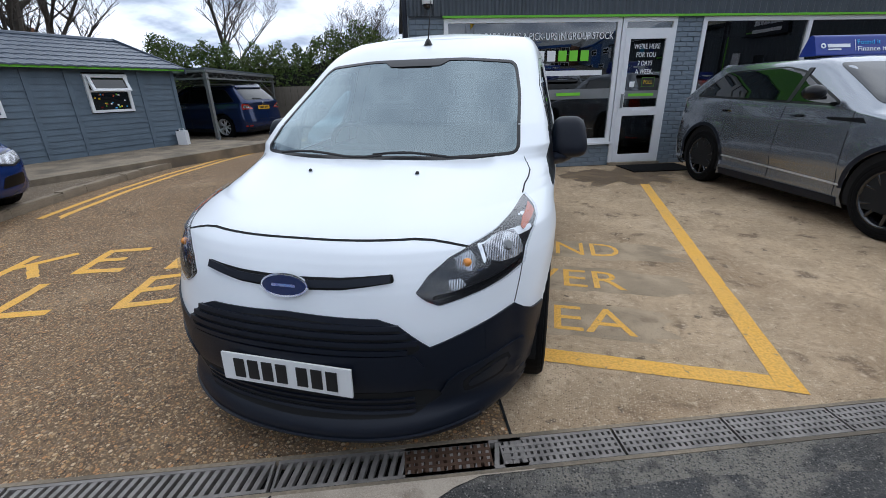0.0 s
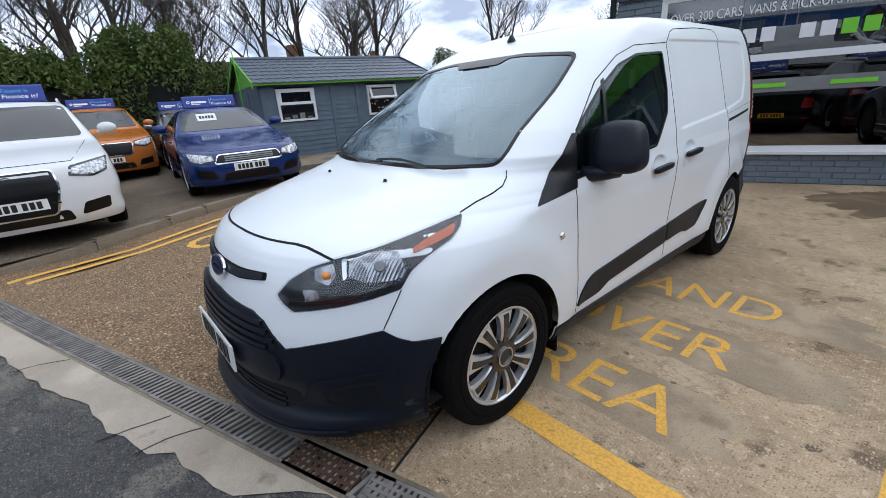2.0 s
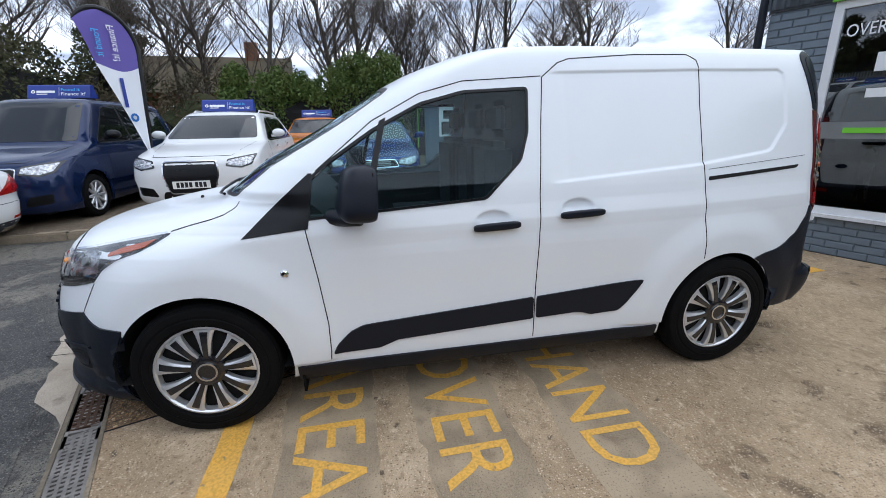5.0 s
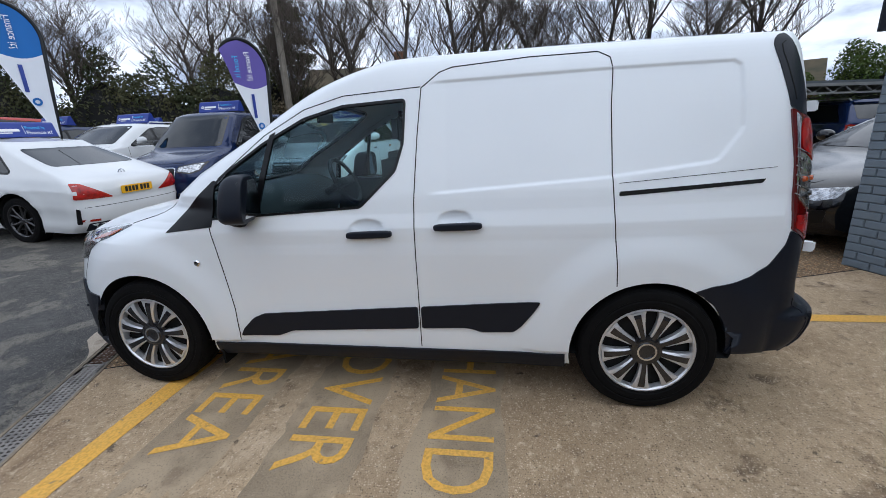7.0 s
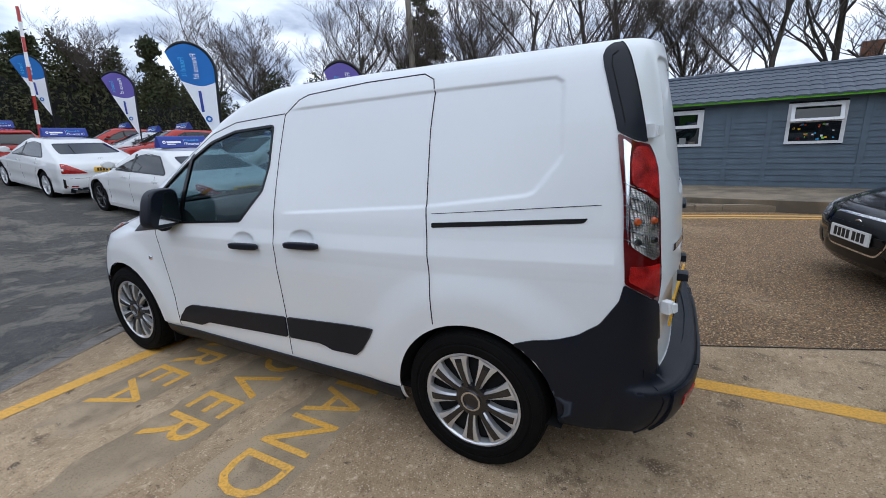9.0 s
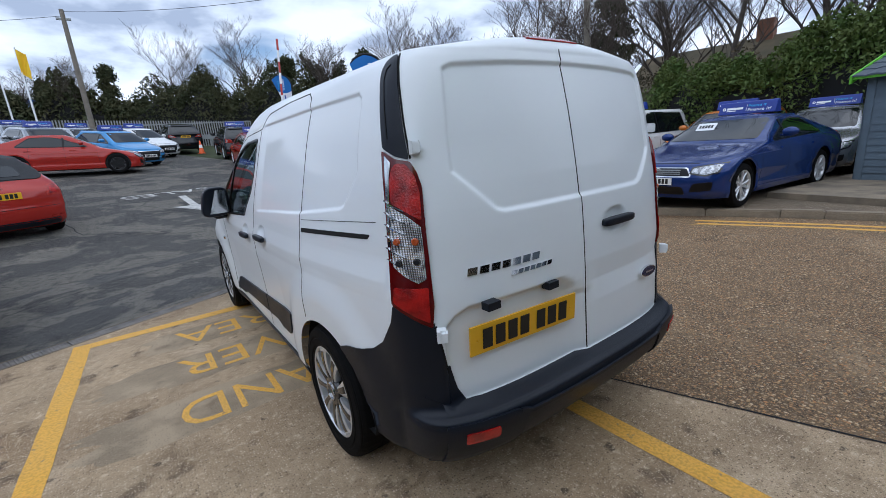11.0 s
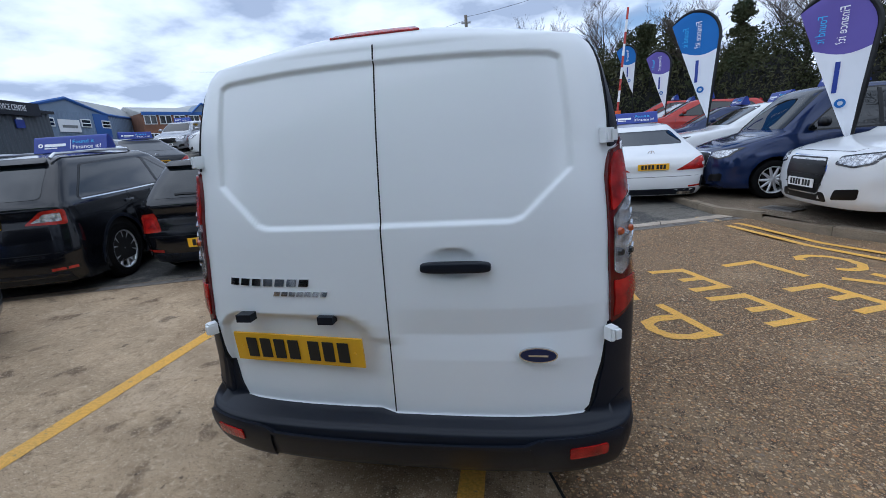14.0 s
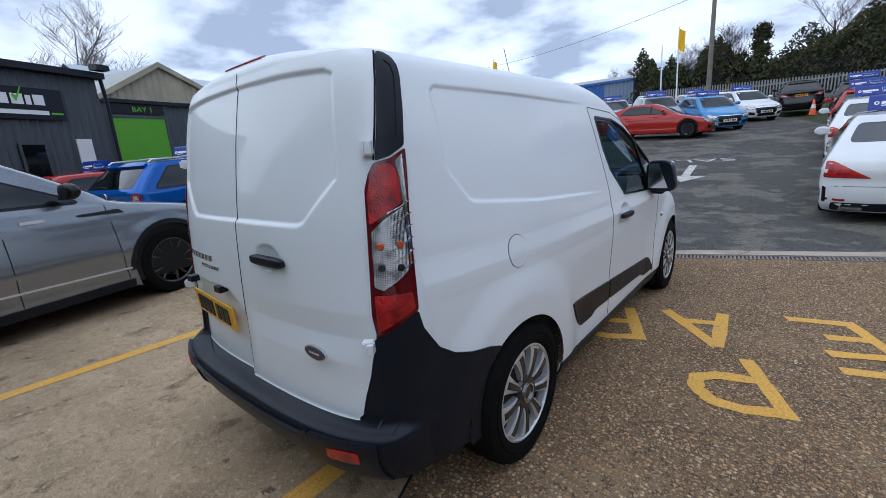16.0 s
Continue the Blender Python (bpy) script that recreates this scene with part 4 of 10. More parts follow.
    rw = rounded([(-W * 0.36, dz + 0.06), (W * 0.36, dz + 0.06), (W * 0.31, H - 0.13), (-W * 0.31, H - 0.13)], 0.06)
    if kind != "van":
        skin("rear_window", rw, "r", M["tint"], 0.004)
    # face
    h0 = k["hood"][0]
    if face == "bars":
        g = rounded([(-0.42, h0 - 0.30), (0.42, h0 - 0.30), (0.47, h0 - 0.06), (-0.47, h0 - 0.06)], 0.05)
    elif face == "shield":
        g = rounded([(-0.30, 0.36), (0.30, 0.36), (0.38, h0 - 0.22), (0.36, h0 - 0.05), (-0.36, h0 - 0.05), (-0.38, h0 - 0.22)], 0.04)
    else:
        g = rounded([(-0.5, h0 - 0.16), (0.5, h0 - 0.16), (0.44, h0 - 0.05), (-0.44, h0 - 0.05)], 0.03)
    skin("grille_frame", grow(g, 0.018), "f", M["chrome"], 0.004, key="gframe" + face)
    grille = skin("grille", g, "f", M["dark_trim"], 0.009, key="grille" + face)
    zs = [p[1] for p in g]
    for q in range(1, 4):
        zz = min(zs) + (max(zs) - min(zs)) * q / 4
        sl = skin("slat", [(-0.36, zz - 0.008), (0.36, zz - 0.008), (0.36, zz + 0.008), (-0.36, zz + 0.008)], "f", M["dark_trim"] if face != "star" else M["galv"], 0.016, key="slat%s%d" % (face, q))
        sl.parent = grille
    for s in (1, -1):
        fi = [(s * a, z) for a, z in ((W * 0.27, 0.30), (W * 0.42, 0.33), (W * 0.43, 0.46), (W * 0.30, 0.43))][::s]
        skin("side_intake", rounded(fi, 0.03), "f", M["dark_trim"], 0.005, s)
        skin("bonnet_seam", [(s * W * 0.30 - 0.003, h0 + 0.02), (s * W * 0.30 + 0.003, h0 + 0.02), (s * W * 0.40 + 0.003, hc), (s * W * 0.40 - 0.003, hc)], "f", M["gap_and_shade"], 0.0015, s, thick=0.003)
    skin("bonnet_seam", [(-W * 0.30, h0 + 0.017), (W * 0.30, h0 + 0.017), (W * 0.30, h0 + 0.022), (-W * 0.30, h0 + 0.022)], "f", M["gap_and_shade"], 0.0015, key="bonnet_front", thick=0.003)
    skin("lower_intake", rounded([(-W * 0.24, 0.26), (W * 0.24, 0.26), (W * 0.22, 0.38), (-W * 0.22, 0.38)], 0.04), "f", M["dark_trim"], 0.004)
    placed("badge", ("badge", "badge"), lambda: badge_bm(0.075), M["chrome"], car, pose(0, y0 + 0.015 + 0.10 * 0.3, h0 - 0.12 if face != "shield" else h0 - 0.14, 6))
    for s in (1, -1):
        hl = [(s * a, z) for a, z in ((W * 0.265, h0 - 0.13), (W * 0.38, h0 - 0.165), (W * 0.455, h0 - 0.12), (W * 0.478, h0 + 0.03), (W * 0.41, h0 + 0.01), (W * 0.28, h0 - 0.03))]
        hl = hl if s > 0 else hl[::-1]
        lamp = skin("headlight", rounded(hl, 0.02), "f", M["lamp_dark"], 0.006, s, key="hl")
        inner = skin("reflector", rounded(grow(hl, -0.022), 0.015), "f", M["facet"], 0.011, s, key="hli")
        inner.parent = lamp
        if kind == "hatch":
            tl = [(s * a, z) for a, z in ((W * 0.325, dz - 0.33), (W * 0.475, dz - 0.35), (W * 0.472, dz - 0.13), (W * 0.36, dz - 0.10))]
        elif kind == "saloon":
            tl = [(s * a, z) for a, z in ((W * 0.21, dz - 0.35), (W * 0.478, dz - 0.34), (W * 0.468, dz - 0.12), (W * 0.42, dz - 0.13))]
        elif tail == "wide":
            tl = [(s * a, z) for a, z in ((W * 0.26, dz - 0.20), (W * 0.465, dz - 0.22), (W * 0.46, dz - 0.05), (W * 0.36, dz - 0.06))]
        else:
            tl = [(s * a, z) for a, z in ((W * 0.34, dz - 0.22), (W * 0.455, dz - 0.22), (W * 0.445, dz - 0.02), (W * 0.37, dz - 0.04))]
        tl = tl if s > 0 else tl[::-1]
        tlo = skin("tail_light", rounded(tl, 0.03), "r", M["car_red_lens"], 0.006, s, key="tl" + tail)
        ti = skin("lamp_band", rounded(grow(tl, -0.036), 0.012), "r", M["lamp_grid"] if kind == "suv" else M["bright_red"], 0.010, s, key="tli" + tail)
        ti.parent = tlo
        skin("rear_reflector", [(s * a, z) for a, z in ((W * 0.34, 0.36), (W * 0.46, 0.37), (W * 0.46, 0.40), (W * 0.34, 0.39))][::s], "r", M["car_red_lens"], 0.005, s)
    skin("rear_lower_trim", rounded([(-W * 0.42, 0.22), (W * 0.42, 0.22), (W * 0.42, 0.34), (-W * 0.42, 0.34)], 0.03), "r", M["black_plastic"], 0.005)
    pl = {"saloon": dz - 0.27, "suv": dz - 0.17, "coupe": dz - 0.17, "mini": dz - 0.17, "hatch": 0.47}.get(kind, 0.62)
    skin("boot_seam", [(-W * 0.43, 0.56), (W * 0.43, 0.56), (W * 0.43, 0.567), (-W * 0.43, 0.567)], "r", M["gap_and_shade"], 0.0015, thick=0.004)
    if plates:
        fp = placed("front_plate", ("plate", "plate"), lambda: boxes((-0.26, 0.26, -0.006, 0.006, -0.055, 0.055)), M["plate_w"], car, pose(0, y0 - 0.02, 0.46 if face != "shield" else 0.48))
        characters(fp)
        pr, n_, _, _ = bvh.ray_cast(Vector((0, 20, pl)), Vector((0, -1, 0)))
        rp = placed("rear_plate", ("plate", "plate"), lambda: None, M["plate_y"], car, Matrix.Translation((0, pr.y + 0.012, pl)) @ pose(0, 0, 0, 0, 0, 180))
        characters(rp)
    if kind in ("hatch", "suv", "evoque", "mini", "mpv") and not hood:
        sp = rounded([(-W * 0.31, H - 0.125), (W * 0.31, H - 0.125), (W * 0.295, H - 0.07), (-W * 0.295, H - 0.07)], 0.03)
        skin("roof_spoiler", sp, "r", CAR[colour], 0.045, thick=0.05)
        wz = dz + 0.095
        skin("rear_wiper", band([(-0.02, wz - 0.02), (0.10, wz), (0.24, wz + 0.004), (0.34, wz + 0.002)], 0.018), "r", M["dark_trim"], 0.016, thick=0.012)
    pr_, _, _, _ = bvh.ray_cast(Vector((0, 20, dz - 0.05)), Vector((0, -1, 0)))
    if pr_ is not None:
        placed("rear_badge", ("badge", "rear"), lambda: badge_bm(0.06), M["chrome"], car, Matrix.Translation((0, pr_.y + 0.004, dz - (0.12 if kind == "hatch" else 0.06))) @ pose(0, 0, 0, 0, 0, 180))
    if kind == "saloon" and colour == "white":
        for s in (1, -1):
            skin("exhaust_trim", rounded([(s * a, z) for a, z in ((W * 0.24, 0.225), (W * 0.37, 0.225), (W * 0.37, 0.285), (W * 0.24, 0.285))][::s], 0.015), "r", M["chrome"], 0.016, s)
            skin("bumper_vent", rounded([(s * a, z) for a, z in ((W * 0.452, 0.34), (W * 0.472, 0.34), (W * 0.475, 0.56), (W * 0.455, 0.54))][::s], 0.008), "r", M["dark_trim"], 0.006, s)
    # wheels
    w = 0.21
    for cy, cz, R in (a for a in car_profile(k)["arches"]):
        for s in (1, -1):
            wh = placed("wheel", (kind, "tyre"), lambda: wheel_tyre(k["R"], w, k["R"] * 0.70), M["tyre"], car, pose(s * (W / 2 - w / 2 - 0.015), cy, k["R"], 0, 0, 0 if s > 0 else 180))
            placed("rim", (kind, "rim", rim, spokes), lambda: wheel_rim(k["R"] * 0.71, w, spokes, rim), M[rim_mat], wh)
            placed("brake_disc", (kind, "disc"), lambda: disc_bm(k["R"] * 0.46), M["disc"], wh)
            placed("wheel_arch_liner", (kind, "liner"), lambda: liner_bm(R - 0.005, 0.34), M["gap_and_shade"], car, pose(s * (W / 2 - 0.20), cy, cz))
    placed("underbody", (kind, "under"), lambda: boxes((-W / 2 + 0.25, W / 2 - 0.25, y0 + 0.2, -y0 - 0.2, 0.17, 0.4)), M["gap_and_shade"], car)
    if price:
        pc = placed("price_card", ("price", "card"), lambda: boxes((-0.16, 0.16, -0.004, 0.004, -0.09, 0.09)), M["white_ink"], car, Matrix.Translation((-W * 0.13, y0 + k["cowl"] + 0.42, hc + 0.28)) @ pose(0, 0, 0, -48))
        placed("price_figures", ("price", "figures"), lambda: boxes(*[(-0.12 + q * 0.05, -0.085 + q * 0.05, -0.007, -0.004, -0.035, 0.035) for q in range(5)]), M["ink"], pc)
    if hood:
        ya, yb = y0 + k["wst"] + 0.02, -y0 - k["deck"][1] - 0.12
        cl = rounded([(-W * 0.30, ya), (W * 0.30, ya), (W * 0.40, ya + 0.3), (W * 0.40, yb - 0.1), (W * 0.34, yb), (-W * 0.34, yb), (-W * 0.40, yb - 0.1), (-W * 0.40, ya + 0.3)], 0.06)
        skin("soft_top", cl, "t", M["seat"], 0.012, lab="black folding cloth hood", thick=0.02)
        skin("rear_screen", rounded([(-0.42, k["belt"] + 0.12), (0.42, k["belt"] + 0.12), (0.38, H - 0.17), (-0.38, H - 0.17)], 0.06), "r", M["tint"], 0.018)
    if kind == "hatch":
        placed("aerial", (kind, "aerial"), lambda: tube(bmesh.new(), [(0, 0, -0.02), (0, 0.01, 0.02), (0, 0.11, 0.17)], [0.016, 0.006, 0.003], 6), M["dark_trim"], car, pose(0, -y0 - k["rt"] - 0.42, H - 0.01))
    if kind == "suv" and colour == "royal":
        ya, yb = y0 + k["wst"] + 0.12, -y0 - k["rt"] - 0.16
        skin("roof_panel", rounded([(-W * 0.31, ya), (W * 0.31, ya), (W * 0.31, yb), (-W * 0.31, yb)], 0.08), "t", CAR["black"], 0.004, lab="contrasting black roof")
    if kind == "suv" and colour in ("black", "royal", "navy", "white"):
        for s in (1, -1):
            placed("roof_rail", (kind, "rail"), lambda: tube(bmesh.new(), [(0, -0.75, 0), (0, -0.68, 0.05), (0, 0.0, 0.06), (0, 0.75, 0.045), (0, 0.83, 0)], 0.018, 8), M["silver"], car, pose(s * (W / 2 - 0.34), y0 + k["wst"] + 1.15, H - 0.045))
    if sign:
        roof_sign(m @ pose(0, y0 + k["wst"] + 0.62, H + 0.002))
    return car


def badge_bm(r):
    bm = bmesh.new()
    lathe(bm, [(0.001, 0.012), (r * 0.2, 0.012), (r * 0.2, 0), ], 20, "z")
    lathe(bm, [(r * 0.8, 0), (r * 0.82, 0.014), (r * 0.95, 0.014), (r, 0)], 28, "z")
    for k in range(3):
        box(bm, -0.006, 0.006, 0, r * 0.9, 0, 0.01, pose(0, 0, 0, 0, 0, 120 * k))
    bmesh.ops.transform(bm, matrix=pose(0, 0, 0, 90), verts=bm.verts[:])
    return bm


def disc_bm(r):
    bm = bmesh.new()
    lathe(bm, [(0.02, 0.03), (r, 0.03), (r, 0.0), (0.02, 0.0)], 28)
    return bm


def liner_bm(R, w, low=-0.14):
    bm = bmesh.new()
    lathe(bm, [(0.01, -w / 2), (R, -w / 2), (R, w / 2)], 28)
    for v in bm.verts:
        v.co.z = max(v.co.z, low)
    return bm


def mirror_bm(s):
    bm = bmesh.new()
    bmesh.ops.create_uvsphere(bm, u_segments=14, v_segments=8, radius=1)
    for v in bm.verts:
        v.co = (s * (0.13 + v.co.x * 0.115), v.co.y * 0.075 - (0.02 if v.co.y < 0 else 0), 0.07 + v.co.z * 0.075)
        if v.co.y > 0.03:
            v.co.y = 0.03
    box(bm, min(0, s * 0.1), max(0, s * 0.1), -0.03, 0.02, 0.0, 0.035)
    for f in bm.faces:
        f.smooth = True
    return bm


def roof_sign(m):
    """The blue wedge that stands on the roofs of the cars for sale."""
    sg = thing("roof_sign", "glossy blue plastic wedge sign with a white finance slogan", "sign", m, "car roof signs")

    def wedge():
        bm = bmesh.new()
        prism(bm, rounded([(-0.12, 0), (0.12, 0), (0.035, 0.21), (0.0, 0.225), (-0.035, 0.21)], 0.02, 3), -0.47, 0.47, "x")
        return bm
    placed("panel", ("sign", "panel"), wedge, M["sign_blue"], sg)
    for turn in (0, 180):
        front = pose(0, 0, 0, 0, 0, turn) @ pose(0, -0.0795, 0.105, 68)
        for nm, s, x, y, wd, h, mt in (("slogan_top", "Found it", 0.03, 0.015, 0.28, 0.05, "cyan_ink"), ("slogan", "Finance it?", 0.03, -0.065, 0.37, 0.055, "white_ink")):
            placed(nm, ("sign", nm), lambda s=s, h=h, wd=wd: fit_text(text_bm(s, h, 0.003), wd), M[mt], sg, front @ pose(x, y, 0.002))
        placed("maker_mark", ("sign", "mark"), lambda: boxes((-0.33, -0.06, -0.02, 0.02, 0, 0.003), (-0.33, -0.17, -0.05, -0.034, 0, 0.003), (0.0, 0.004, -0.06, 0.07, 0, 0.003)), M["white_ink"], sg, front @ pose(0, 0, 0.002))
        placed("roundel", ("sign", "roundel"), lambda: ring_bm(0.03), M["white_ink"], sg, front @ pose(-0.38, 0, 0.002))
    return sg


def ring_bm(r):
    bm = bmesh.new()
    lathe(bm, [(r * 0.5, 0), (r * 0.5, 0.004), (r, 0.004), (r, 0)], 20, "z")
    return bm

# ---- the white panel van; its front axle stands at the origin, its nose towards -y ----
VAN = dict(
    front=smooth_table([(0.13, -0.78), (0.145, -0.84), (0.165, -0.872), (0.20, -0.880), (0.225, -0.868), (0.25, -0.842), (0.29, -0.826), (0.40, -0.850), (0.55, -0.846), (0.66, -0.815), (0.76, -0.778), (0.85, -0.725), (0.895, -0.665), (0.93, -0.565), (0.965, -0.40), (1.0, -0.20), (1.03, -0.04), (1.055, 0.04), (1.09, 0.09),
                        (1.28, 0.35), (1.45, 0.62), (1.56, 0.80), (1.63, 0.95), (1.68, 1.10), (1.72, 1.25)], 3),
    rear=smooth_table([(0.15, 3.36), (0.28, 3.42), (0.34, 3.475), (0.42, 3.505), (0.455, 3.508), (0.475, 3.506), (0.485, 3.498), (0.492, 3.47), (0.498, 3.445), (0.505, 3.432), (0.52, 3.428), (0.72, 3.42), (0.95, 3.41), (1.2, 3.39), (1.45, 3.35), (1.6, 3.318), (1.68, 3.298), (1.72, 3.286)], 3),
    front_deep=[(0.15, 0.72), (0.5, 0.82), (0.76, 0.82), (0.85, 0.86), (0.93, 1.0), (0.965, 0.95), (1.0, 0.78), (1.055, 0.60), (1.1, 0.47), (1.3, 0.42), (1.55, 0.345), (1.72, 0.33)],
    rear_deep=[(0.28, 0.26), (0.55, 0.27), (0.62, 0.29), (1.0, 0.28), (1.4, 0.25), (1.72, 0.20)],
    front_pow=[(0.15, 2.3), (0.5, 2.4), (0.85, 2.4), (0.93, 2.15), (1.0, 2.45), (1.055, 3.0), (1.72, 3.0)],
    rear_pow=[(0.17, 3.0), (0.6, 3.2), (1.4, 3.2), (1.72, 3.8)],
    half=smooth_table([(0.15, 0.80), (0.24, 0.855), (0.32, 0.874), (0.45, 0.884), (0.70, 0.893), (0.90, 0.893), (1.0, 0.880), (1.10, 0.864), (1.30, 0.815), (1.50, 0.762), (1.58, 0.738), (1.64, 0.716), (1.69, 0.688), (1.72, 0.655)], 3),
    roof_mid=(1.6, 3.20),
    roof=smooth_table([(0.9, 1.64), (1.2, 1.725), (1.5, 1.765), (2.0, 1.792), (2.6, 1.80), (3.0, 1.797), (3.2, 1.789), (3.3, 1.78)], 3),
    arches=[(0.0, 0.31, 0.372), (2.662, 0.31, 0.36)],
)
REAR_RECESS = [(-0.575, 1.652), (-0.54, 1.668), (-0.3, 1.682), (0.0, 1.688), (0.3, 1.682), (0.54, 1.668), (0.575, 1.652), (0.60, 1.45), (0.605, 1.32), (0.455, 1.178), (0.42, 1.166), (-0.42, 1.166), (-0.455, 1.178), (-0.605, 1.32), (-0.60, 1.45)]
PLATE_RECESS = [(0.70, 0.40), (0.70, 0.80), (0.655, 0.845), (0.60, 0.868), (0.16, 0.868), (0.11, 0.84), (0.06, 0.785), (0.03, 0.77), (0.03, 0.40)]
SIDE_RECESS = [(1.30, 1.585), (1.70, 1.597), (2.45, 1.612), (2.955, 1.615), (2.985, 1.595), (2.99, 1.56), (3.0, 1.34), (2.985, 1.31), (2.905, 1.205), (2.87, 1.192), (2.44, 1.142), (1.574, 1.082), (1.30, 1.063)]


def dist_poly(poly, a, b):
    best = 9.0
    for (x0, y0), (x1, y1) in zip(poly, poly[1:] + poly[:1]):
        dx, dy = x1 - x0, y1 - y0
        t = max(0, min(1, ((a - x0) * dx + (b - y0) * dy) / max(1e-9, dx * dx + dy * dy)))
        best = min(best, math.hypot(a - x0 - t * dx, b - y0 - t * dy))
    return best


def van_shape(p):
    x, y, z = p
    if z > 1.2 and y < 2.0:
        p[2] = z = z - 0.045 * ((2.0 - y) / 1.2) ** 2 * min(1, (z - 1.2) / 0.35)
    # narrower towards the tail and slightly towards the nose
    k = 1.0
    if y > 2.3:
        k -= lerp([(1.05, 0.078), (1.25, 0.052), (1.45, 0.026), (1.72, 0.018)], z) * min(1, (y - 2.3) / 0.9) ** 1.6
    if y < 0.3:
        k -= 0.02 * min(1, (0.3 - y) / 0.7)
    p[0] = x = x * k
    if x > 0.55 and -0.5 < y < 3.2:
        for cy in (0.0, 2.662):
            d = math.hypot(y - cy, z - 0.31)
            if 0.25 < d < 0.72:
                t = 1.0 if d < 0.45 else max(0.0, 1 - (d - 0.45) / 0.17)
                p[0] += 0.024 * t * t * (3 - 2 * t) * (1 if z > 0.3 else 0.4)
        if 0.5 < y < 2.25 and 0.28 < z < 0.80:
            p[0] -= 0.012 * math.sin((z - 0.28) / 0.52 * math.pi) * min(1, (y - 0.5) / 0.25, (2.25 - y) / 0.25)
        zc = 0.915 + 0.035 * (y - 0.5) / 2.0
        if 0.3 < y and abs(z - zc) < 0.07:
            p[0] += 0.006 * (1 - abs(z - zc) / 0.07) * min(1, (y - 0.3) / 0.3)
    if y > 3.0 and x < 0.78:
        if 1.1 < z < 1.70 and inside(REAR_RECESS, x, z):
            p[1] -= 0.011 * min(1, dist_poly(REAR_RECESS, x, z) / 0.013)


def van_press(bm):
    """Pressed panels: on the sliding-door side two, on the far side one long; the ledge over the plate is on one rear door alone."""
    for v in bm.verts:
        x, y, z = v.co
        if abs(x) > 0.5 and y > 1.5 and z > 1.05:
            if inside(SIDE_RECESS, y, z):
                fade = min(1.0, max(0.0, (y - 1.62) / (0.10 if x > 0 else 0.35)))
                v.co.x -= math.copysign(0.008 * fade * min(1, dist_poly(SIDE_RECESS, y, z) / 0.010), x)
        # dished hand grips
        if abs(x) > 0.6:
            for hy, hz_ in ((1.33, 0.938),) + (((1.76, 0.972),) if x > 0 else ()):
                q = ((y - hy) / 0.078) ** 2 + ((z - hz_) / 0.04) ** 2
                if q < 1:
                    v.co.x -= math.copysign(0.018 * (1 - q) ** 0.6, x)
        if y > 3.2 and ((x + 0.225) / 0.075) ** 2 + ((z - 1.043) / 0.052) ** 2 < 1:
            v.co.y -= 0.018 * (1 - ((x + 0.225) / 0.075) ** 2 - ((z - 1.043) / 0.052) ** 2) ** 0.6
        if y > 3.2 and x > 0 and 0.5 < z < 0.92 and inside(PLATE_RECESS, x, z):
            v.co.y -= 0.028 * min(1, dist_poly(PLATE_RECESS, x, z) / 0.024)
        if y > 3.2 and x < 0 and 0.70 < z < 0.90 and x > -0.74:
            v.co.y -= 0.010 * max(0, 1 - abs(z - 0.80) / 0.09)


VAN["shape"] = van_shape


def trim_blades():
    """A silver wheel trim: nine flared spokes between a thin rim and a black hub."""
    bm = bmesh.new()
    r, x = 0.222, 0.095
    lathe(bm, [(r * 0.98, 0.02), (r, x - 0.01), (r * 0.992, x + 0.004), (r * 0.955, x + 0.006), (r * 0.925, x - 0.002), (r * 0.91, x - 0.03)], 72)
    for k in range(9):
        a = 2 * math.pi * k / 9 + 0.1
        c, s = math.cos(a), math.sin(a)
        prev = None
        for rr, ww, xx in ((0.070, 0.016, x - 0.004), (0.10, 0.0195, x + 0.003), (0.14, 0.025, x + 0.006), (0.18, 0.035, x + 0.005), (0.204, 0.046, x + 0.001)):
            ring = [bm.verts.new((q, rr * c - o * s, rr * s + o * c)) for q, o in ((xx - 0.003, -ww), (xx + 0.002, -ww * 0.6), (xx + 0.002, ww * 0.6), (xx - 0.003, ww), (xx - 0.03, ww * 0.92), (xx - 0.03, -ww * 0.92))]
            if prev:
                for q in range(6):
                    bm.faces.new((prev[q], prev[(q + 1) % 6], ring[(q + 1) % 6], ring[q]))
            prev = ring
        bm.faces.new(prev)
    bmesh.ops.recalc_face_normals(bm, faces=bm.faces[:])
    return bm


def trim_inlay():
    """One gloss black bar let into a spoke."""
    bm = bmesh.new()
    x = 0.095
    c, s = math.cos(0.1), math.sin(0.1)
    prev = None
    for rr, ww, xx in ((0.050, 0.0095, x + 0.003), (0.10, 0.0105, x + 0.008), (0.14, 0.0125, x + 0.0108), (0.178, 0.015, x + 0.0100), (0.195, 0.0165, x + 0.006)):
        ring = [bm.verts.new((q, rr * c - o * s, rr * s + o * c)) for q, o in ((xx, -ww), (xx, ww), (xx - 0.02, ww), (xx - 0.02, -ww))]
        if prev:
            for q in range(4):
                bm.faces.new((prev[q], prev[(q + 1) % 4], ring[(q + 1) % 4], ring[q]))
        else:
            bm.faces.new(ring[::-1])
        prev = ring
    bm.faces.new(prev)
    bmesh.ops.recalc_face_normals(bm, faces=bm.faces[:])
    return bm


